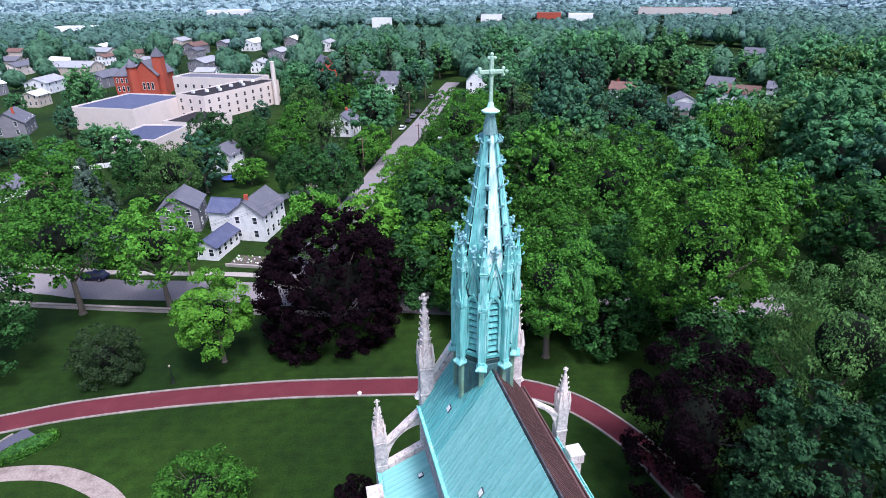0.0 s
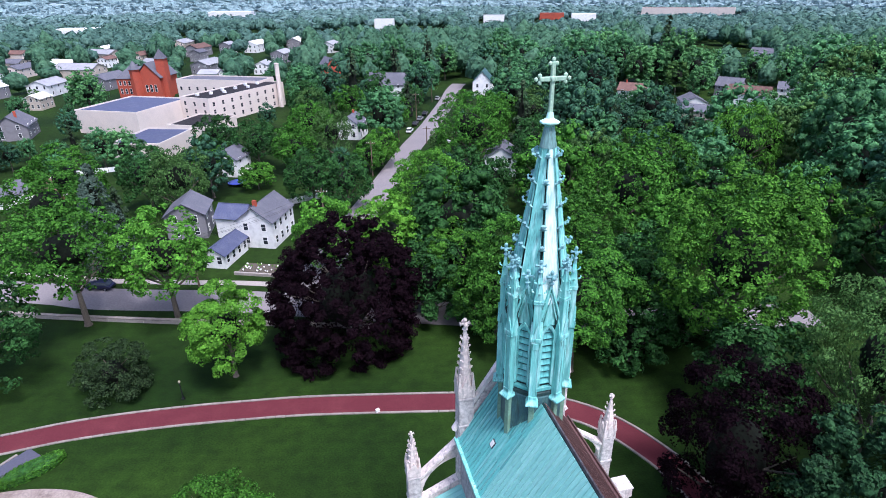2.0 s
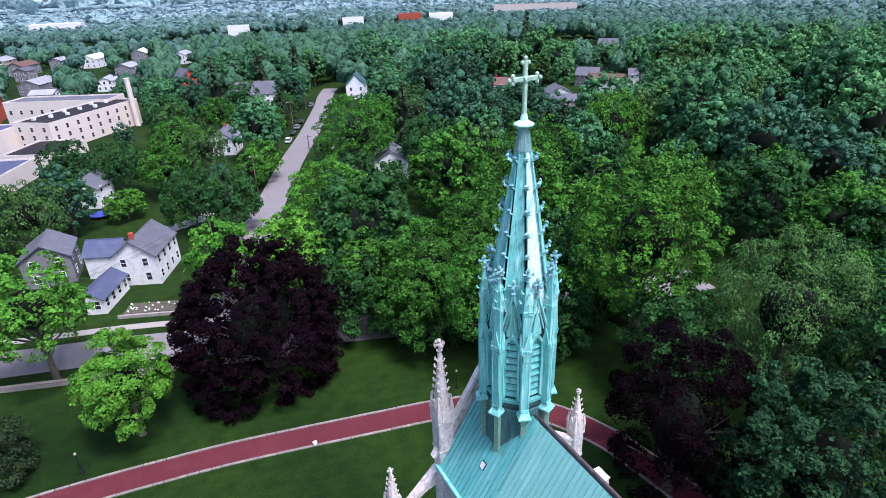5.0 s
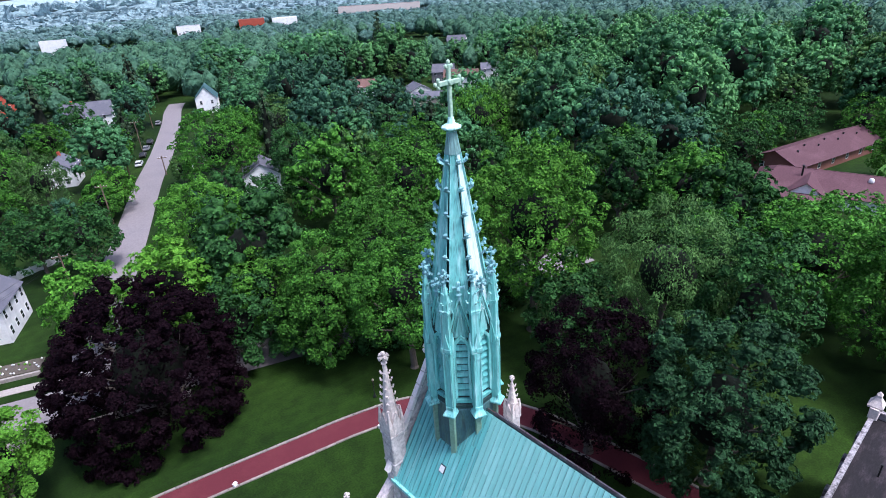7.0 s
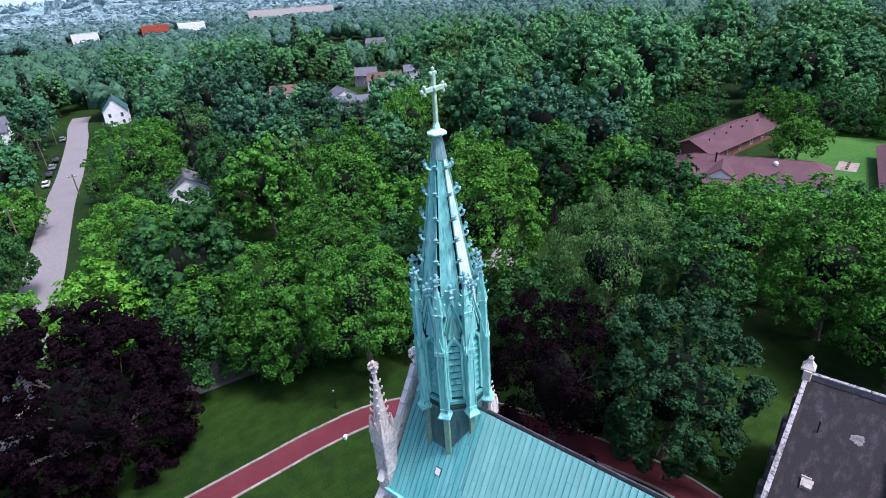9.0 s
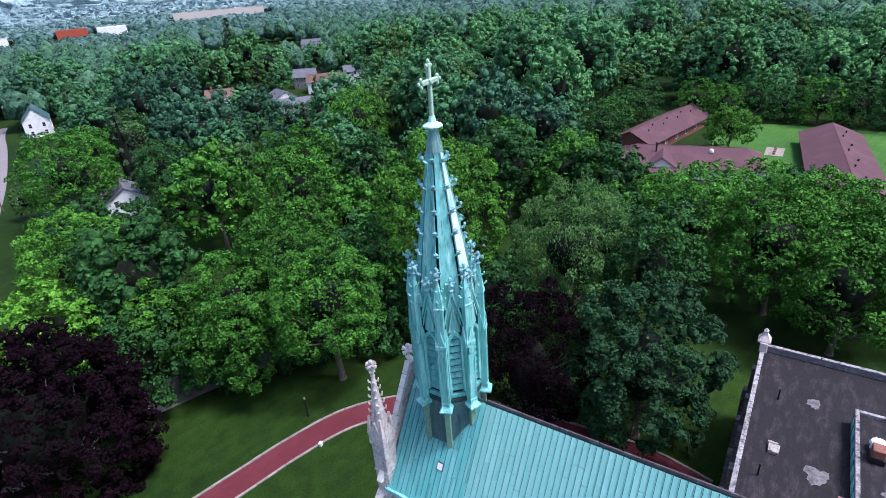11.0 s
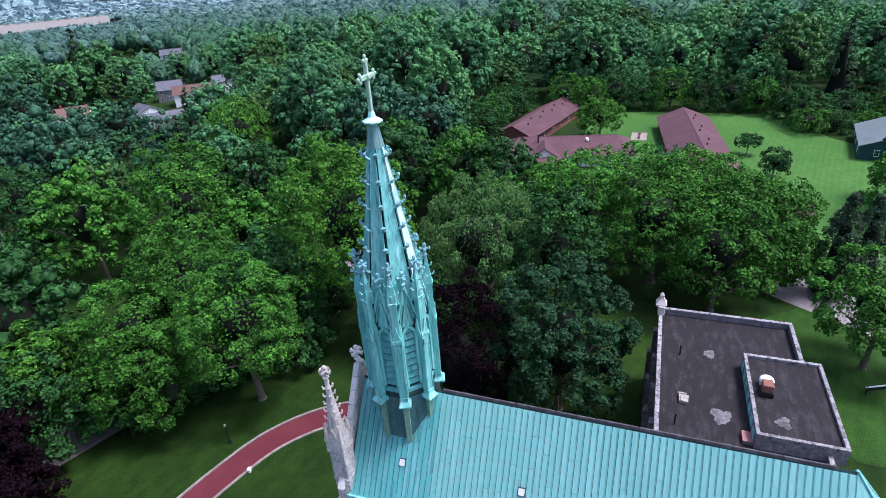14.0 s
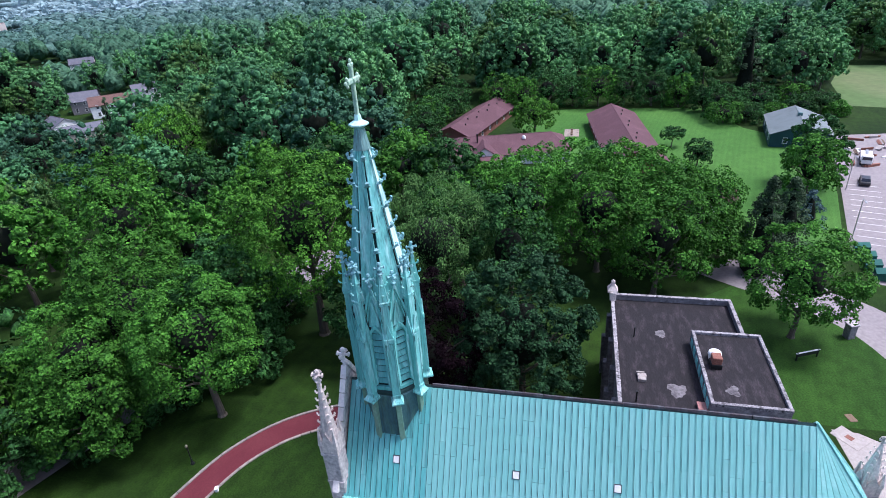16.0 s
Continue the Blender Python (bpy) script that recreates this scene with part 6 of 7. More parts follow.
part("porch_roof", slab([(-11.5, 1.0, 2.75), (-8.6, 1.0, 3.0), (-8.6, 13, 3.0), (-11.5, 13, 2.75)][::-1], 0.2), MAROON, _mw, "low maroon porch roof with white edge")
for yy in (1.5, 5.0, 9.0, 12.5):
    part("porch_post", box(-11.3, -11.1, yy - 0.1, yy + 0.1, 0, 2.6), WHITE, _mw)
part("flue", lathe([(0.18, 4.5), (0.18, 6.6), (0.26, 6.65), (0.26, 6.9)], 8, -2.2, 7.0), BLACK, _mw, "black flue pipe")
part("roof_dome", lathe([(0.5, 4.9), (0.5, 5.3), (0.35, 5.6), (0.05, 5.75)], 10, -1.8, -4.5), WHITE, _mw, "white roof dome")
for x, y, r in ((135, -19, 9), (122, -21, 10), (108, -23, 9), (128, 21, 8), (140, 19, 9), (152, 17, 8), (112, 0, 8), (113, 10, 9), (115, 18, 8)):
    PLANTED.append((x, y, r))

# small vents on the maroon roofs
for cx, cy, rot_, ln_, side_ in ((123.0, -20.3, -84.0, 38, 3.4), (138.6, 20.3, -103.0, 28, 3.0)):
    for i in range(7):
        m_ = pose(cx, cy, 0, 0, 0, rot_) @ pose(side_ * (0.35 if i % 2 else 0.7), -ln_ / 2 + ln_ * (i + 0.5) / 7, 0)
        v_ = thing("roof_vent", m_ @ pose(0, 0, 5.4 - 2.5 * side_ * (0.35 if i % 2 else 0.7) / (side_ * 1.85) - 0.12), "small dark vent pipe on a maroon roof", "roof vent", "vents on maroon roofs")
        part("pipe", lathe([(0.16, -0.1), (0.16, 0.5), (0.24, 0.52), (0.24, 0.62), (0.05, 0.7)], 8), BLACK, v_)

# dark teal shed
shed = house("metal_shed", 129.5, -62.0, -100.0, 13.0, 18.0, 3.1, 5.6, TEAL, SHED_ROOF, "dark teal metal shed with a grey roof", "shed", wins={}, over=0.3, reach=11)
part("roof_cupola", box(-0.5, 0.5, -1.0, 0.0, 5.6, 6.3, 0.05), COPPER_DARK, shed)

# flat-roofed stone wing east of the nave
wing = thing("flat_roofed_wing", pose(0, 0, 0), "stone church wing with a dark tarred flat roof", "church wing")
_bm = bmesh.new()
bm_box(_bm, 7.0, 35.0, -26.5, -13.9, 0, 9.3)
part("wall", _bm, STONE_DARK, wing, "dark rubble stone walls")
part("roof_deck", box(7.3, 34.75, -26.3, -14.08, 9.3, 9.36), TAR, wing, "dark tarred roof deck with pale dried puddles")
for x0, x1, y0, y1 in ((7, 35, -14.08, -13.78), (34.75, 35.05, -26.6, -14.08), (7, 34.75, -26.6, -26.3)):
    part("parapet", box(x0, x1, y0, y1, 9.3, 9.95), STONE_DARK, wing)
    n = int(max(x1 - x0, y1 - y0) / 1.4)
    for i in range(n):
        f0, f1 = i / n, (i + 1) / n
        if x1 - x0 > y1 - y0:
            b = (x0 + (x1 - x0) * f0 + 0.01, x0 + (x1 - x0) * f1 - 0.01, y0 - 0.04, y1 + 0.04)
        else:
            b = (x0 - 0.04, x1 + 0.04, y0 + (y1 - y0) * f0 + 0.01, y0 + (y1 - y0) * f1 - 0.01)
        part("coping_stone", box(*b, 9.95, 10.07, 0.02), STONE_MOTTLED, wing)
up = part("upper_block", box(16.9, 27.4, -27.6, -21.3, 9.3, 10.6), STONE_DARK, wing, "raised roof block with a parapet")
part("upper_deck", box(17.16, 27.14, -27.34, -21.58, 10.6, 10.65), TAR, up)
for b in ((16.85, 27.45, -21.58, -21.27), (16.85, 27.45, -27.65, -27.34), (16.85, 17.16, -27.34, -21.58), (27.14, 27.45, -27.34, -21.58)):
    part("coping_stone", box(*b, 10.6, 10.95, 0.03), STONE_MOTTLED, up)
# weathered copper flashing on the raised block
for i in range(7):
    bm = box(17.4 + i * 1.4, 18.3 + i * 1.4, -21.28, -21.22, 9.75, 10.5 + 0.15 * (i % 2))
    part("flashing", bm, COPPER, up, "verdigris flashing sheet")
_bm = bmesh.new()
bm_box(_bm, 33.5, 34.9, -14.3, -13.6, 9.9, 11.0, 0.05)
bm_rings(_bm, [ring(4, r, z, 34.2, -13.9, math.pi / 4) for r, z in ((0.75, 10.9), (0.8, 11.1), (0.4, 11.6), (0.25, 11.9), (0.3, 12.1), (0.03, 12.4))])
part("corner_pinnacle", _bm, STONE, wing, "pale stone corner pinnacle")
# stepped buttresses on the outer wall
for i in range(6):
    x = 9.5 + i * 4.7
    bm = bmesh.new()
    bm_box(bm, x - 0.4, x + 0.4, -13.92, -13.0, 0, 5.5, 0.04)
    bm_box(bm, x - 0.4, x + 0.4, -13.92, -13.4, 5.5, 8.4, 0.04)
    part("buttress", bm, STONE_DARK, wing)
    wn = part("window", prism(lancet(0.75, 2.0, 5.2), -13.93, -13.85), GLASS, wing) if i < 5 else None
    if wn:
        wn.matrix_basis = pose(x + 2.35, 0, 0)


def blotch(name, x, y, z, rx, ry, seed, material, label):
    rg = random.Random(seed)
    n = 22
    bm = bmesh.new()
    pts = []
    for i in range(n):
        a = 2 * math.pi * i / n
        k = 0.75 + 0.35 * rg.random() + 0.15 * math.sin(3 * a + seed)
        pts.append((x + rx * k * math.cos(a), y + ry * k * math.sin(a)))
    bm_prism(bm, pts, z, z + 0.008, "z")
    return part(name, bm, material, wing, label)


blotch("dried_puddle", 28.6, -18.6, 9.362, 0.7, 0.55, 3, PUDDLE, "pale dried puddle stain")
blotch("dried_puddle", 19.9, -19.2, 9.362, 0.95, 0.85, 5, PUDDLE, "pale dried puddle stain")
blotch("dried_puddle", 19.0, -23.5, 10.652, 0.7, 0.6, 9, PUDDLE, "damp pale stain")
for x, y in ((27.7, -15.9), (17.9, -15.4)):
    part("vent_pipe", lathe([(0.07, 9.3), (0.07, 10.5), (0.1, 10.52), (0.1, 10.6)], 8, x, y), BLACK, wing, "thin black vent pipe")
rubble = thing("roof_rubble", pose(21.4, -15.9, 9.36), "small heap of pale blocks on the tarred roof", "rubble")
for i in range(7):
    part("block", box(-0.25 + random.uniform(-0.5, 0.5), 0.1 + random.uniform(-0.4, 0.5), -0.3 + random.uniform(-0.4, 0.3), 0.05 + random.uniform(-0.3, 0.4), 0, 0.3 + 0.1 * random.random(), 0.02), CONCRETE, rubble)
vent = thing("roof_ventilator", pose(22.3, -22.6, 10.65), "rusty roof ventilator with a white dome", "ventilator")
part("curb", box(-0.55, 0.55, -0.5, 0.5, 0, 0.5, 0.03), BLACK, vent)
part("housing", box(-0.5, 0.45, -0.42, 0.42, 0.5, 1.25, 0.05), RUST, vent, "rusty sheet metal housing")
part("dome", lathe([(0.5, 0.0), (0.52, 0.55), (0.62, 0.6), (0.55, 0.8), (0.3, 0.98), (0.02, 1.02)], 14, 1.1, -0.1), WHITE, vent, "white dome cowl")
hatch = thing("roof_hatch", pose(17.7, -21.0, 9.36), "small reddish roof hatch beside the raised block", "hatch")
part("lid", box(-0.6, 0.6, -0.5, 0.5, 0.3, 0.4, 0.03), mat("pink_hatch_paint", (0.42, 0.20, 0.18), 0.7), hatch)
part("curb", box(-0.55, 0.55, -0.45, 0.45, 0, 0.3), STONE_DARK, hatch)

# ---- churchyard things ----
wall_line = smooth_line([(-110, 82.5), (-64, 66.8), (-50.2, 61.7), (-32.6, 55.6), (-19, 51.4), (-4, 46.5)], 2.4)
yard_wall = thing("churchyard_wall", pose(0, 0, 0), "low weathered stone wall along the street", "wall")
for a, b in zip(wall_line, wall_line[1:]):
    c, d = (a + b) / 2, b - a
    p = part("wall_length", box(-d.length / 2 + 0.01, d.length / 2 - 0.01, -0.22, 0.22, -0.05, 0.62, 0.03), CONCRETE, yard_wall)
    p.matrix_basis = pose(c.x, c.y, 0, 0, 0, math.degrees(math.atan2(d.y, d.x)))
    q = part("coping", box(-d.length / 2 + 0.01, d.length / 2 - 0.01, -0.28, 0.28, 0.62, 0.74, 0.03), KERB, p)


def lamp_post(x, y, label):
    t = thing("lamp_post", pose(x, y, 0), label, "lamp post", "drive lamps")
    part("base", lathe([(0.24, -0.05), (0.22, 0.1), (0.13, 0.3), (0.1, 0.5)], 10), BLACK, t)
    part("pole", lathe([(0.075, 0.45), (0.06, 1.4), (0.06, 2.3), (0.12, 2.35), (0.12, 2.42)], 10), BLACK, t)
    part("globe", lathe([(0.08, 2.4), (0.14, 2.5), (0.15, 2.6), (0.11, 2.72), (0.02, 2.78)], 12), GLOBE, t, "white lamp globe")


lamp_post(-28.9, 37.2, "black lamp post with a dull glass globe on the lawn")
lamp_post(11.9, 29.3, "black lamp post with a dull glass globe beside the drive")


def ground_box(x, y):
    t = thing("utility_box", pose(x, y, 0, 0, 0, 20), "small white box standing on the lawn edge", "utility box", "lawn boxes")
    part("body", box(-0.2, 0.2, -0.15, 0.15, 0, 0.42, 0.03), WHITE, t)
    part("lid", box(-0.23, 0.23, -0.18, 0.18, 0.42, 0.48, 0.02), WHITE, t)


ground_box(-6.2, 28.7)
ground_box(9.2, 24.6)
# clipped hedges
for hx, hy, hl, rot in ((-42.2, 28.9, 3.0, 32), (-46.5, 23.4, 1.6, 60)):
    t = thing("clipped_hedge", pose(hx, hy, 0, 0, 0, rot), "bright green clipped hedge beside the side drive", "hedge")
    rng = np.random.default_rng(int(hl * 10))
    bm = bmesh.new()
    bm_rings(bm, [ring(16, r, z, sx=hl, sy=1.05) for r, z in ((0.9, 0), (1.0, 0.3), (0.97, 0.75), (0.75, 0.95), (0.3, 1.0))])
    part("body", bm, LEAF_DARK, t)
    n = 3200
    th, u = rng.random(n) * 6.283, rng.random(n)
    rr = np.where(u < 0.5, 1.0, np.sqrt(rng.random(n)))
    P = np.stack([hl * rr * np.cos(th), 1.05 * rr * np.sin(th), np.where(u < 0.5, rng.random(n) * 0.95, 0.97 - 0.25 * rr ** 6)], 1)
    d = rng.normal(size=(n, 3)) + np.array([0, 0, 0.8])
    d /= np.linalg.norm(d, axis=1)[:, None]
    a = np.cross(d, rng.normal(size=(n, 3)))
    a /= np.linalg.norm(a, axis=1)[:, None]
    b = np.cross(d, a)
    V = np.stack([P - a * 0.1, P - b * 0.06, P + a * 0.1, P + b * 0.06], 1).reshape(-1, 3)
    shared("leaves", fast_mesh("leaves", V, np.arange(4 * n), np.full(n, 4), LEAF_LIGHT), t, Matrix.Identity(4))
PLANTED.append((-30, 22, 10))

# lawn sign and gate post
sign = thing("notice_board", pose(38.7, -37.3, 0, 0, 0, -66), "long dark notice board on two posts on the lawn", "notice board")
part("board", box(-1.55, 1.55, -0.06, 0.06, 0.55, 1.05, 0.02), BLACK, sign)
part("cap", box(-1.6, 1.6, -0.1, 0.1, 1.05, 1.12, 0.02), WHITE, sign)
for x in (-1.4, 1.4):
    part("post", box(x - 0.07, x + 0.07, -0.07, 0.07, -0.05, 1.2, 0.01), BLACK, sign)
gate = thing("gate_post", pose(43.9, -43.6, 0, 0, 0, 20), "square stone gate post beside the access road", "gate post")
part("shaft", box(-0.5, 0.5, -0.5, 0.5, -0.05, 1.9, 0.06), STONE_DARK, gate)
part("cap", box(-0.62, 0.62, -0.62, 0.62, 1.9, 2.12, 0.06), STONE_GREY, gate)
slab1 = thing("ground_hatch", pose(29.0, -38.6, 0, 0, 0, 15), "small brown ground hatch in the lawn", "hatch")
part("plate", box(-0.55, 0.55, -0.4, 0.4, -0.03, 0.05, 0.02), DIRT, slab1)
slab2 = thing("manhole_slab", pose(26.0, -37.4, 0, 0, 0, 40), "pale concrete slab with a brown cover", "slab")
part("slab", box(-1.4, 1.4, -1.0, 1.0, -0.03, 0.06, 0.03), CONCRETE, slab2)
part("cover", box(-0.35, 0.35, -0.3, 0.3, 0.06, 0.09, 0.01), RUST, slab2, "brown metal cover")

# parking bay lines, bins, light poles
lines = thing("bay_lines", pose(0, 0, 0), "worn white bay lines on the parking lot", "road marking", kind="structure")
_e0, _e1 = Vector((98.5, -61.8)), Vector((70.0, -53.5))
_dir = (_e1 - _e0).normalized()
_out = Vector((_dir.y, -_dir.x))
_out = _out if _out.y < 0 else -_out
for i in range(11):
    c = _e0 + _dir * (1.0 + 2.75 * i) + _out * 3.4
    p = part("bay_line", box(-2.6, 2.6, -0.07, 0.07, 0.023, 0.030), LINE, lines)
    p.matrix_basis = pose(c.x, c.y, 0, 0, 0, math.degrees(math.atan2(_out.y, _out.x)))
for i, (x, y) in enumerate(((67.5, -53.6), (64.6, -53.3), (61.8, -53.0), (59.3, -53.4))):
    t = thing("waste_container", pose(x, y, 0.022, 0, 0, -15), "dark green metal waste container at the lot's edge", "waste container", "waste containers")
    bm = bmesh.new()
    bm_prism(bm, [(-0.95, 0.1), (0.95, 0.1), (1.0, 1.1), (-1.0, 1.5)], -0.95, 0.95, "x")
    part("body", bm, GREEN_BIN, t)
    part("lid", slab([(-0.98, -1.0, 1.54), (0.98, -1.0, 1.54), (0.98, 1.02, 1.14), (-0.98, 1.02, 1.14)], 0.05), GREEN_BIN, t)
    part("wheel_rail", box(-0.8, 0.8, -0.8, 0.8, 0.0, 0.1), BLACK, t)
for x, y, h, lab in ((94.5, -61.0, 7.0, "thin grey lot light pole"), (72.5, -54.2, 7.0, "thin grey lot light pole")):
    t = thing("light_pole", pose(x, y, 0), lab + " beside the parking lot", "light pole", "lot lights")
    part("pole", lathe([(0.09, -0.05), (0.06, h)], 8), CHROME, t)
    part("arm", box(-0.9, 0.05, -0.04, 0.04, h - 0.06, h + 0.02), CHROME, t)
    part("head", box(-1.3, -0.7, -0.14, 0.14, h - 0.12, h, 0.03), CHROME, t)


# ---- vehicles ----
def car(x, y, rot, paint, label, kind_="car", group="parked cars", s=1.0, z=0.016):
    t = thing("parked_car", pose(x, y, z, 0, 0, rot) @ Matrix.Scale(s, 4), label, "car", group)
    bm = bmesh.new()
    prof = [(-2.25, 0.35), (-2.3, 0.75), (-2.1, 0.95), (-1.0, 1.02), (1.45, 1.02), (2.2, 0.9), (2.28, 0.55), (2.2, 0.3)]
    bm_prism(bm, prof, -0.86, 0.86)
    bmesh.ops.bevel(bm, geom=bm.edges[:], offset=0.06, segments=1, affect="EDGES")
    part("body", bm, paint, t)
    bm = bmesh.new()
    rows = [[(xx, yy * w, zz) for xx, yy in pts] for pts, zz, w in (
        (((-2.0, -0.8), (0.95, -0.8), (0.95, 0.8), (-2.0, 0.8)), 1.0, 1.0), (((-1.65, -0.66), (0.2, -0.66), (0.2, 0.66), (-1.65, 0.66)), 1.5, 1.0))]
    bm_rings(bm, rows)
    part("windows", bm, GLASS, t)
    part("roof", box(-1.68, 0.24, -0.67, 0.67, 1.47, 1.55, 0.03), paint, t)
    for wx in (-1.4, 1.4):
        for wy in (-0.82, 0.82):
            w = part("wheel", lathe([(0.32, -0.1), (0.32, 0.1)], 14), RUBBER, t)
            w.matrix_basis = pose(wx, wy, 0.32, 90, 0, 0)
            part("rim", lathe([(0.18, -0.11), (0.18, 0.11)], 10), CHROME, w)
    for wy in (-0.6, 0.6):
        part("headlight", box(2.2, 2.31, wy - 0.15, wy + 0.15, 0.62, 0.76, 0.02), GLOBE, t)
    return t


def paint(name, c):
    return mat(name, c, 0.3, 0.0, 0.05, 1.0, 6.0, 0.0, spec=0.6)


P_NAVY, P_WHITE, P_GREY, P_BLACK, P_RED = paint("navy_paint", (0.012, 0.015, 0.05)), paint("white_car_paint", (0.7, 0.7, 0.7)), paint("grey_paint", (0.2, 0.2, 0.21)), paint("black_paint", (0.015, 0.015, 0.017)), paint("red_paint", (0.3, 0.02, 0.02))
car(-47.0, 70.6, 160, P_NAVY, "dark blue estate car parked at the street edge")
car(23.7, 163.2, 67, P_WHITE, "white car parked at the side street")
car(27.6, 172.8, 67, P_BLACK, "dark car parked at the side street")
car(31.0, 180.5, 67, P_GREY, "grey car parked at the side street")
car(34.6, 188.8, 67, P_BLACK, "dark car parked at the side street")
car(46.5, 217.5, 67, P_GREY, "grey car parked at the side street")
car(31.2, 146.3, -25, P_WHITE, "white car parked across the verge")
car(60.3, 119.8, 60, P_BLACK, "dark car on a drive among the trees")
car(118.5, 157.5, 40, P_RED, "red car beside a low house")
car(98.0, -65.5, -20, P_BLACK, "black pickup with a pale load bed on the lot")
truck = thing("utility_truck", pose(111, -70.5, 0.022, 0, 0, 160), "white utility truck on the far end of the lot", "truck")
part("cab", box(1.6, 3.4, -1.0, 1.0, 0.5, 2.3, 0.15), WHITE, truck)
part("windscreen", box(3.1, 3.45, -0.85, 0.85, 1.45, 2.1, 0.03), GLASS, truck)
part("bed", box(-3.3, 1.5, -1.05, 1.05, 0.6, 1.5, 0.05), WHITE, truck)
part("boom", box(-3.0, 1.2, -0.25, 0.25, 1.5, 1.9, 0.05), CHROME, truck)
for wx in (-2.2, 2.4):
    for wy in (-0.95, 0.95):
        w = part("wheel", lathe([(0.45, -0.15), (0.45, 0.15)], 14), RUBBER, truck)
        w.matrix_basis = pose(wx, wy, 0.45, 90, 0, 0)
# builders' heaps at the lot's far end
_rg = random.Random(21)
for i in range(16):
    x, y = 118 + _rg.uniform(-14, 12), -72 + _rg.uniform(-7, 5)
    t = thing("timber_heap", pose(x, y, 0.0, 0, 0, _rg.uniform(0, 180)), "heap of pale boards and rubble beside the lot", "heap", "rubble heaps")
    for k in range(4):
        bx = _rg.uniform(0.8, 2.2)
        part("board", box(-bx, bx, -0.25 + 0.3 * k - 0.5, 0.3 * k - 0.45, 0.02, 0.2 + 0.12 * k, 0.01), _rg.choice((CONCRETE, RUST, WHITE, WOOD)), t)


# ---- poles, fence, trampoline ----
def utility_pole(x, y, h, rot, group="street poles"):
    t = thing("utility_pole", pose(x, y, 0, 0, 0, rot), "weathered wooden utility pole with a crossarm", "utility pole", group)
    part("pole", lathe([(0.17, -0.05), (0.12, h)], 8), WOOD, t)
    part("crossarm", box(-1.2, 1.2, -0.06, 0.06, h - 0.7, h - 0.55), WOOD, t)
    for xx in (-1.1, -0.5, 0.5, 1.1):
        part("insulator", lathe([(0.05, h - 0.55), (0.06, h - 0.42), (0.02, h - 0.36)], 6, xx, 0), WHITE, t)
    return t


POLES = [(5.2, 118.6, 9.4), (17.6, 149.5, 10.5), (29.5, 180, 10.0), (43, 213, 10.0), (-9, 84, 9.5), (-31, 67, 9.0)]
for x, y, h in POLES:
    utility_pole(x, y, h, STREET_ROT)
utility_pole(26.0, 146.7, 5.5, STREET_ROT)
wires = thing("power_lines", pose(0, 0, 0), "thin dark power lines slung between street poles", "power line")
for (x0, y0, h0), (x1, y1, h1) in zip(sorted(POLES, key=lambda p: p[1]), sorted(POLES, key=lambda p: p[1])[1:]):
    for o in (-1.1, 0.5, 1.1):
        pts = []
        for i in range(9):
            f = i / 8
            pts.append((x0 + (x1 - x0) * f + o * 0.917, y0 + (y1 - y0) * f - o * 0.4, h0 - 0.4 + (h1 - h0) * f - 0.8 * 4 * f * (1 - f)))
        bm = bmesh.new()
        bm_limb(bm, pts, [0.018] * 9, 4)
        part("wire", bm, BLACK, wires)
fence = thing("white_fence", pose(-14.5, 103, 0, 0, 0, 20), "white board garden fence behind the white house", "fence")
for i in range(8):
    part("panel", box(-8 + i * 2.0 + 0.06, -6 + i * 2.0 - 0.06, -0.03, 0.03, 0.1, 1.5), WHITE, fence)
    part("post", box(-8.07 + i * 2.0, -7.93 + i * 2.0, -0.07, 0.07, -0.05, 1.65), WHITE, fence)
fence2 = thing("white_fence", pose(-70, 141, 0, 0, 0, 8), "white board garden fence beside the gardens", "fence")
for i in range(8):
    part("panel", box(-8 + i * 2.0 + 0.06, -6 + i * 2.0 - 0.06, -0.03, 0.03, 0.1, 1.5), WHITE, fence2)
tramp = thing("trampoline", pose(-29.0, 121.0, 0), "round dark blue garden trampoline", "trampoline")
part("mat", lathe([(1.9, 0.75), (1.9, 0.8)], 20), P_NAVY, tramp)
part("pad", lathe([(2.2, 0.72), (2.25, 0.8), (2.2, 0.84), (1.9, 0.82)], 20), paint("blue_pad", (0.02, 0.05, 0.4)), tramp)
for i in range(6):
    part("leg", lathe([(0.04, 0), (0.04, 0.75)], 6, 2.1 * math.cos(i * 1.047), 2.1 * math.sin(i * 1.047)), BLACK, tramp)
PLANTED.append((-29, 121, 5))
PLANTED.append((-15, 103, 5))
# front garden: steps, terrace wall and flower bed of the white house
bed = thing("flower_bed", pose(-20.5, 70.8, 0, 0, 0, -22), "dark mulched flower bed with pale flowers", "flower bed")
part("soil", box(-4.2, 4.2, -1.6, 1.6, -0.02, 0.12, 0.04), BARK, bed)
for i in range(46):
    part("flower", lathe([(0.05, 0.1), (0.16, 0.3), (0.02, 0.42)], 5, random.uniform(-4, 4), random.uniform(-1.5, 1.5)), WHITE if i % 3 else LEAF_LIME, bed)
terr = thing("terrace_wall", pose(-21.4, 68.2, 0, 0, 0, -22), "low stone terrace wall before the garden", "wall")
for i in range(9):
    part("block", box(-4.5 + i * 1.0 + 0.01, -3.5 + i * 1.0 - 0.01, -0.2, 0.2, -0.02, 0.55, 0.03), CONCRETE, terr)
PLANTED.append((-21, 70, 6))
bench = thing("garden_litter", pose(134, -7.5, 0, 0, 0, 0), "pale patio patch with garden furniture", "patio")
part("slab", box(-3.5, 3.5, -2.0, 2.0, -0.03, 0.05), WALK, bench)
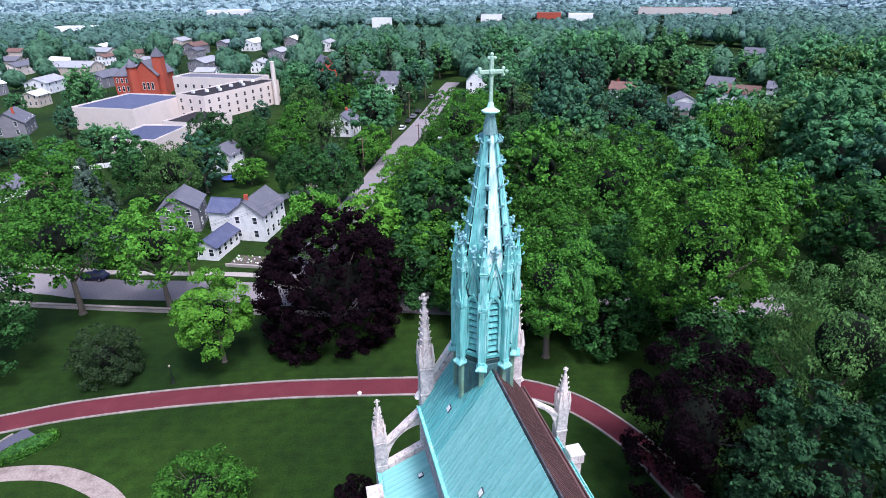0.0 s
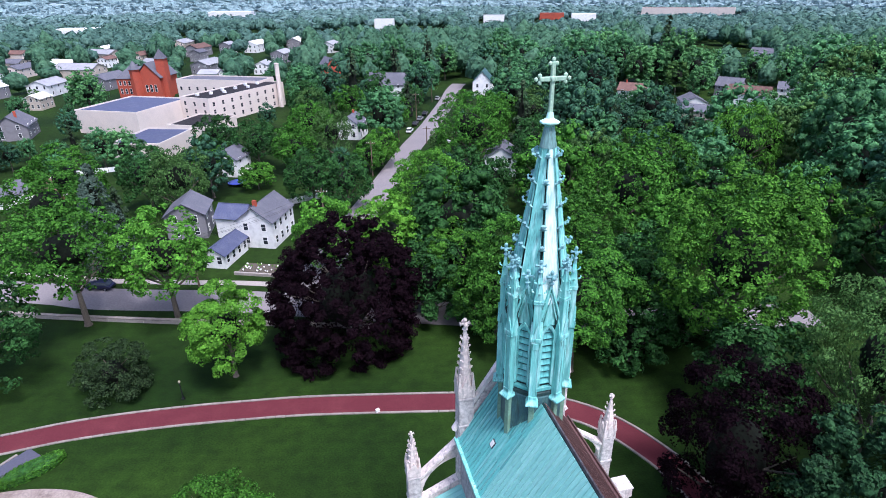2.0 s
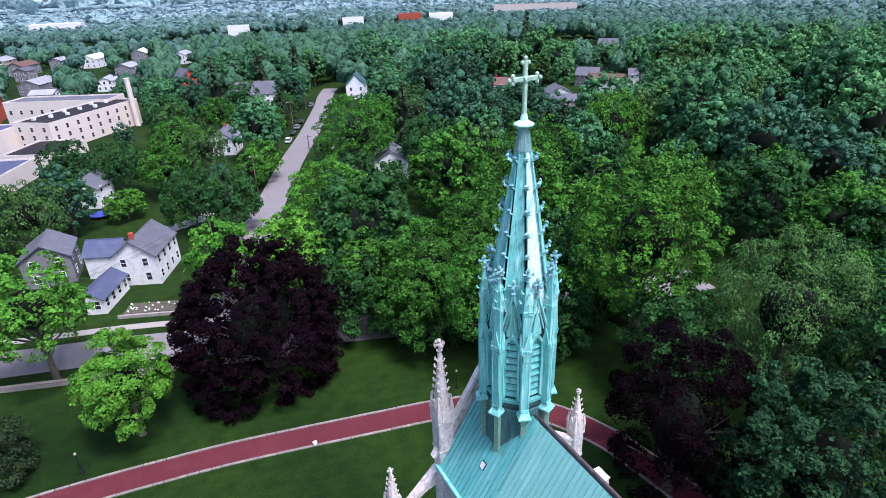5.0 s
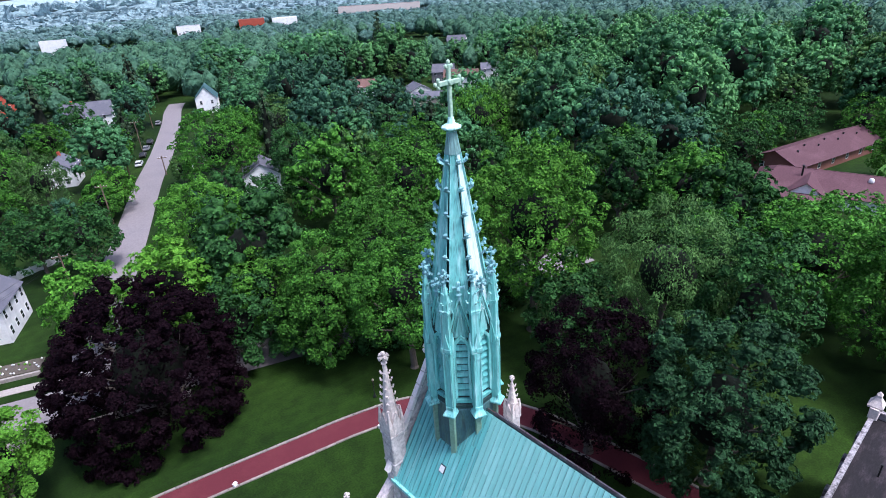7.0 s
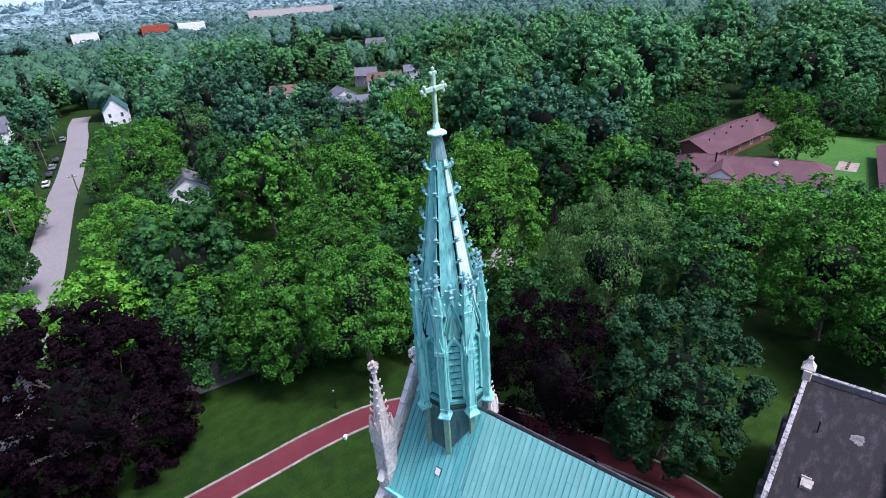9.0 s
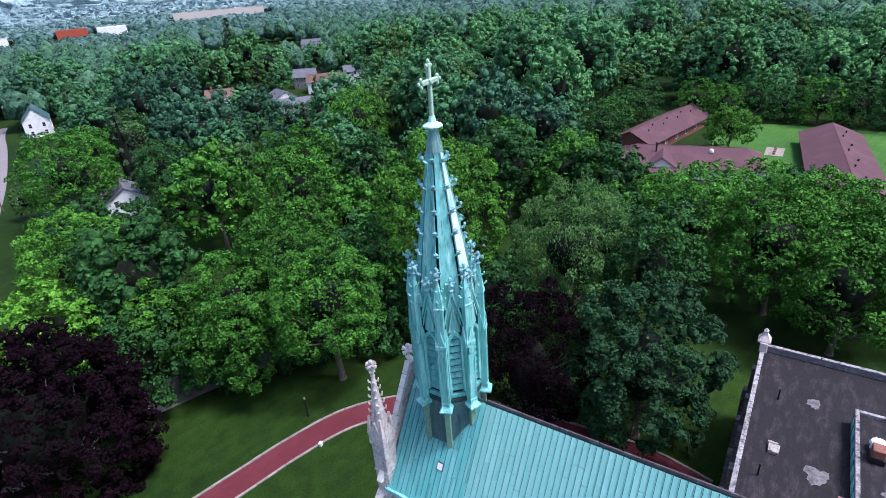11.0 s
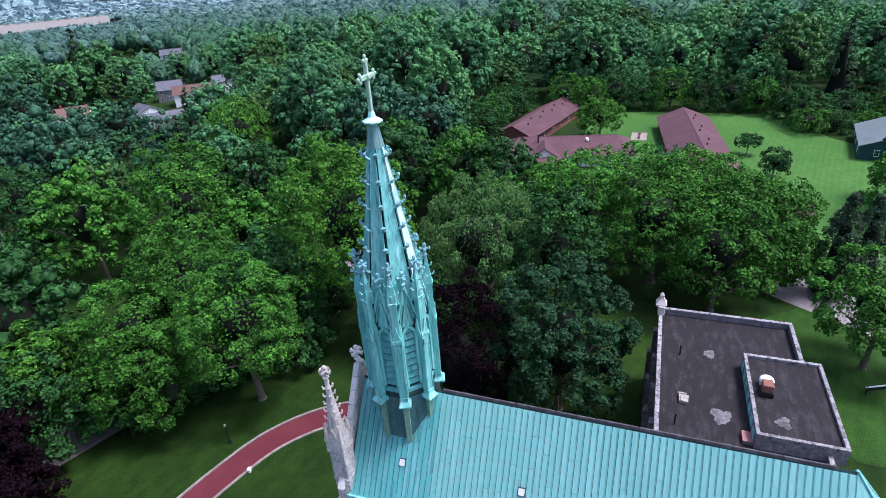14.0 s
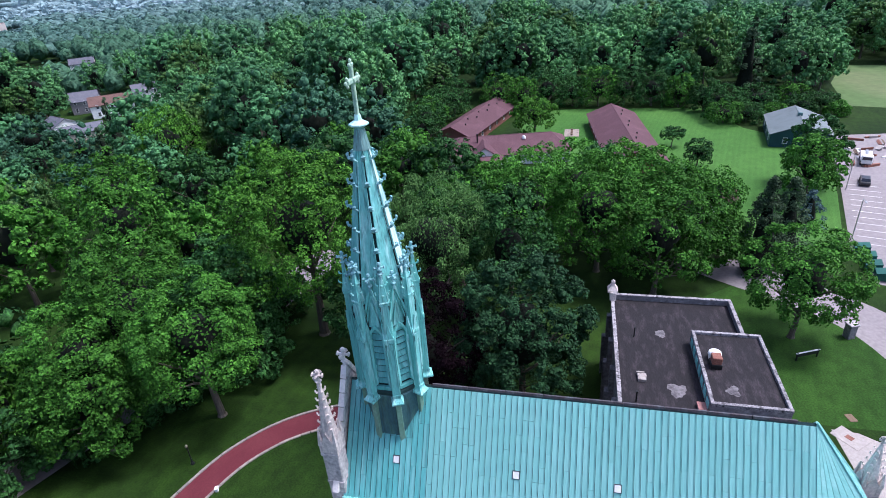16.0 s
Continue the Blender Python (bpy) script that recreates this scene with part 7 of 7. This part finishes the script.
for i in range(4):
    part("seat", box(-2.5 + i * 1.5, -1.9 + i * 1.5, -0.3, 0.3, 0.05, 0.5, 0.03), WOOD, bench)


# ---- woods ----
def inside(x, y, poly):
    c = False
    j = len(poly) - 1
    for i in range(len(poly)):
        (xi, yi), (xj, yj) = poly[i], poly[j]
        if (yi > y) != (yj > y) and x < (xj - xi) * (y - yi) / (yj - yi) + xi:
            c = not c
        j = i
    return c


OPEN = [
    [(-120, -90), (-120, 84), (-64, 68), (-50, 62), (-32, 56), (-18, 52), (2, 46.5), (12, 40), (20, 34), (26, 22), (27, 10), (31, 4), (34, -10), (46, -24), (50, -90)],      # churchyard
    [(46, -24), (70, -30), (76, -28), (84, -30), (92, -12), (118, -9), (118, 4), (150, 6), (158, 2), (158, -45), (136, -50), (136, -68), (160, -80), (160, -130), (46, -130)],  # east lawn and lot
    [(162, -80), (157, -93), (157, -135), (218, -165), (222, -102), (192, -88)],
    [(108, 62), (120, 54), (138, 66), (128, 80)],
    [(-130, 200), (-100, 215), (-90, 190), (-130, 170)],
    [(62, 104), (70, 112), (58, 128), (50, 118)],
]
_streets = [(p.x, p.y, 5.6) for p in STREET_FAR] + [(p.x, p.y, 6.5) for p in STREET_NEAR] + [(p.x, p.y, 5.5) for p in DRIVE_EAST]
_street_np = np.array(_streets)


def free(x, y, r):
    if any(inside(x, y, p) for p in OPEN):
        return False
    if (np.hypot(_street_np[:, 0] - x, _street_np[:, 1] - y) < _street_np[:, 2] + 0.5 * r).any():
        return False
    pl = np.array(PLANTED)
    return not (np.hypot(pl[:, 0] - x, pl[:, 1] - y) < pl[:, 2] + 0.55 * r).any()


# what the camera sees past the trees: x, y, half width, height seen, from where
EYES = [(-9, -26), (-15, -18), (-22.5, -10)]
SEEN_STREET = [(104, 0, 14, 0.5, 2), (104, 0, 14, 0.5, 1), (108, 8, 14, 2.0, 2), (5.7, 300, 6, 5.0, 1), (-22, 82, 5, 2.0, 0), (-35, 92, 4, 4.0, 0), (-30.5, 131, 4, 4, 0), (4.5, 162, 4, 3.5, 0), (28, 237, 9, 4, 0), (28, 237, 9, 4, 1), (70, 226, 5, 5, 1), (39, 113, 5, 5, 1), (124, 190, 5, 4, 1), (138, 170, 5, 3, 1), (168, 186, 6, 5, 1)]
SEEN_WOODS = [(163, 169, 7, 4, 2), (168, 186, 6, 5, 2), (131, 154, 6, 3, 2), (186, 172, 5, 4, 2), (268, 281, 6, 5, 1), (268, 281, 6, 5, 2), (-80, 122, 5, 2, 0), (-70, 125, 4, 3, 0), (-106, 196, 7, 4, 0), (-78, 268, 12, 5, 0), (-36, 215, 22, 4.5, 0), (-69, 202, 14, 5.0, 0), (-55, 161, 9, 3.5, 0), (-42, 243, 20, 7, 0), (140, -19, 7, 3.0, 2)]
SEEN_MILL = [(125, -21, 9, 4.0, 2), (112, -23, 8, 5.0, 2), (140, 19, 16, 4.0, 2), (113, 8, 13, 4, 2), (113, 8, 13, 4.5, 1), (140, 19, 14, 4.5, 1), (130, -62, 9, 0.5, 2), (-29, 121, 4, 1, 0), (-14, 103, 5, 0.5, 0), (105, -28, 12, 0.5, 2), (525, 715, 110, 4, 1), (310, 690, 36, 4, 1), (345, 672, 34, 4, 1), (236, 700, 32, 4, 1)]
SEEN = SEEN_STREET + SEEN_WOODS + SEEN_MILL
SEEN = [(x, y, hw * 0.62, sz + 1.4, k) for x, y, hw, sz, k in SEEN]
SEEN += [(x, y, 0.32 * w, 0.85 * e, 0) for x, y, w, d, e in TOWN]
SEEN += [(p.x + 1.2, p.y, 0.1, 0.0, k) for p in STREET_FAR if 112 < p.y < 235 for k in (0, 1)]
SEEN += [(p.x, p.y, 1.5, 0.0, 0) for p in STREET_NEAR if -56 < p.x < -34]


def hides(x, y, r, h):
    for sx, sy, hw, sz, k in SEEN:
        ex, ey = EYES[k]
        dx, dy = sx - ex, sy - ey
        ds = math.hypot(dx, dy)
        along = ((x - ex) * dx + (y - ey) * dy) / ds
        if along > ds + r or along < 40:
            continue
        side = abs((x - ex) * dy - (y - ey) * dx) / ds
        if side < hw * along / ds + 0.6 * r and h * 1.08 > sz + (45.8 - sz) * (1 - (along - 0.4 * r) / ds):
            return True
    return False


rg = random.Random(11)
KINDS = [("maple_tree", LEAF_MID, "round", 15.0, 6.0), ("maple_tree", LEAF_MID, "round", 17.0, 6.4), ("oak_tree", LEAF_DARK, "round", 16.0, 6.4), ("oak_tree", LEAF_DARK, "round", 14.0, 5.6),
         ("ash_tree", LEAF_LIGHT, "round", 15.0, 5.4), ("ash_tree", LEAF_LIGHT, "round", 12.5, 4.8), ("willow_tree", LEAF_OLIVE, "weep", 14.5, 5.4), ("spruce_tree", LEAF_CONIFER, "cone", 16.5, 3.4)]
LABELS = {"maple_tree": "green maple in the wood among houses and lawns", "oak_tree": "dark green broad tree in the wood", "ash_tree": "light green tree in the wood", "willow_tree": "olive green drooping tree in the wood", "spruce_tree": "dark narrow spruce in the wood"}
# near leaf to its haze-greyed copy for trees beyond 125 m
HAZED_LEAF = {LEAF_MID: LEAF_HAZED, LEAF_DARK: LEAF_HAZED_DARK, LEAF_LIGHT: LEAF_HAZED_LIGHT, LEAF_OLIVE: LEAF_OLIVE, LEAF_CONIFER: LEAF_CONIFER}
WEIGHT = [6, 6, 6, 5, 2, 1, 2, 2]
NEAR, MID = [], []
STEM = trunk_mesh(11.0, 4.0, 3.0, 59, 0)
for i, (nm, leaf, shp, h, r) in enumerate(KINDS):
    tr = trunk_mesh(h, r, 2.5, 60 + i, 5 if shp != "cone" else 0)
    NEAR.append((tr, crown_mesh("crown", h, r, 1.5, leaf, 85 if shp == "cone" else 72, 2000, 0.43 if shp == "cone" else 0.56, 60 + i, shp, 0.7, True)))
    MID.append((tr, crown_mesh("crown", h, r, 1.3, HAZED_LEAF[leaf], 44 if shp == "cone" else 74, 900, 0.60 if shp == "cone" else 0.68, 80 + i, shp, 0.72, True)))
SPOTS = []
step = 12.3
for iy in range(-16, 26):
    for ix in range(-18, 26):
        x, y = ix * step + rg.uniform(-4.3, 4.3), iy * step + rg.uniform(-4.3, 4.3)
        dist = math.hypot(x + 15, y + 18)
        az = math.degrees(math.atan2(x + 15, y + 18))
        if dist < 55 or dist > 300 or az < -42 or az > 122:
            continue
        k = rg.choices(range(len(KINDS)), WEIGHT)[0]
        if dist < 105 and x > 30 and k in (4, 5):
            k -= 2
        # lighter-leaved kinds put here to brighten the eastern woods
        if x > 120 and dist > 140 and k < 4:
            k = rg.choice((1, 4, 4, 5))
        if not free(x, y, KINDS[k][4]) or (28 < x < 47 and -32 < y < 0):
            continue
        s = rg.uniform(0.72, 1.36)
        if x > 100:
            s *= 1.22
        if x < 10 and y > 225:
            if rg.random() < 0.3:
                continue
            s *= 0.8
        if hides(x, y, KINDS[k][4] * s, KINDS[k][3] * s):
            s *= rg.choice((0.66, 0.5, 0.4))
            if hides(x, y, KINDS[k][4] * s, KINDS[k][3] * s) or rg.random() < 0.15:
                continue
        SPOTS.append((dist, x, y, k, s))
        PLANTED.append((x, y, KINDS[k][4] * 0.42))
for dist, x, y, k, s in SPOTS:
    nm, leaf, shp, h, r = KINDS[k]
    t = thing(nm, pose(x, y, 0, 0, 0, rg.uniform(0, 360)) @ Matrix.Diagonal((s, s, s * rg.uniform(0.92, 1.2), 1)), LABELS[nm], "tree", "woodland trees")
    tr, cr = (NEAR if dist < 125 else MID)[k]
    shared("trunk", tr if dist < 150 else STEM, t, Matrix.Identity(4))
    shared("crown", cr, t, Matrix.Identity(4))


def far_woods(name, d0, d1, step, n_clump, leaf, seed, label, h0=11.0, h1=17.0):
    """Distant crowns, each a lumpy dome of leafy facets, joined into one piece."""
    rng = np.random.default_rng(seed)
    pl = np.array(PLANTED)
    verts, faces, counts, off = [], [], [], 0
    nx = int(d1 * 2 / step)
    for iy in range(-nx // 2, nx // 2):
        for ix in range(-nx // 2, nx // 2):
            x, y = ix * step + rng.uniform(-0.45, 0.45) * step, iy * step + rng.uniform(-0.45, 0.45) * step
            dist = math.hypot(x + 15, y + 18)
            if not d0 <= dist * (1 + 0.2 * (rng.random() - 0.5)) < d1:
                continue
            az = math.degrees(math.atan2(x + 15, y + 18))
            if az < -40 or az > 120 or dist > (4500 if az < 40 else 2600 if az < 80 else 1700):
                continue
            if noise.noise((x * 0.006, y * 0.006, 3.0)) < (-0.30 if az > 5 else -0.22):
                continue
            if any(inside(x, y, p) for p in OPEN) or (np.hypot(pl[:, 0] - x, pl[:, 1] - y) < pl[:, 2]).any():
                continue
            if (np.hypot(_street_np[:, 0] - x, _street_np[:, 1] - y) < _street_np[:, 2]).any():
                continue
            h = rng.uniform(h0, h1)
            if x < 20 and y < 620 and rng.random() < 0.12:
                continue
            if hides(x, y, step * 0.5, h):
                continue
            r = step * rng.uniform(0.50, 0.72)
            T, TF = ICO[0]
            disp = (1 + 0.16 * rng.normal(size=(len(T), 1))).clip(0.6, 1.4)
            W = np.array([x, y, h * 0.55]) + T * disp * np.array([r * 0.90, r * 0.90, h * 0.41])
            e = unit(rng.normal(size=(n_clump, 3)) + np.array([0, 0, 0.7]))
            lump = 0.80 + 0.14 * np.sin(3.1 * e[:, 0] * 2 + ix) + 0.14 * np.sin(2.7 * e[:, 1] * 2 + iy) + 0.12 * rng.random(n_clump)
            P = np.array([x, y, h * 0.55]) + e * lump[:, None] * np.array([r, r, h * 0.45])
            nrm = unit(e + rng.normal(size=(n_clump, 3)) * 0.28)
            Q = leaf_quads(P, nrm, np.full(n_clump, r * (1.15 / math.sqrt(n_clump) + 0.08)), rng)
            verts += [W, Q]
            faces += [TF.ravel() + off, np.arange(len(Q)) + off + len(W)]
            counts += [np.full(len(TF), 3), np.full(n_clump, 4)]
            off += len(W) + len(Q)
    counts = np.concatenate(counts)
    me = fast_mesh(name, np.concatenate(verts), np.concatenate(faces), counts, leaf)
    me.polygons.foreach_set("use_smooth", counts == 3)
    return tagged(new(name, me), label, "woodland", kind="stuff")


# distance bands, each with more haze in its leaf colour
far_woods("distant_woods", 285, 480, 10.0, 68, LEAF_HAZE1, 5, "continuous canopy of woodland far off, tinted slightly as haze", 9, 19)
far_woods("hazy_woods", 480, 720, 12.0, 32, LEAF_HAZE2, 7, "woodland far off, tinted bluish green as haze", 9, 16)
far_woods("horizon_woods", 720, 1050, 16.0, 8, LEAF_HAZE3, 6, "woodland towards the horizon, tinted blue-green as haze", 8, 13)
far_woods("skyline_woods", 1050, 1900, 30, 2, LEAF_HAZE4, 8, "thin woodland on the skyline, tinted pale blue-green as haze", 7, 11)
far_woods("rim_woods", 1900, 4300, 110, 2, LEAF_HAZE4, 9, "woodland on the rim, tinted pale blue-green as haze", 12, 20)
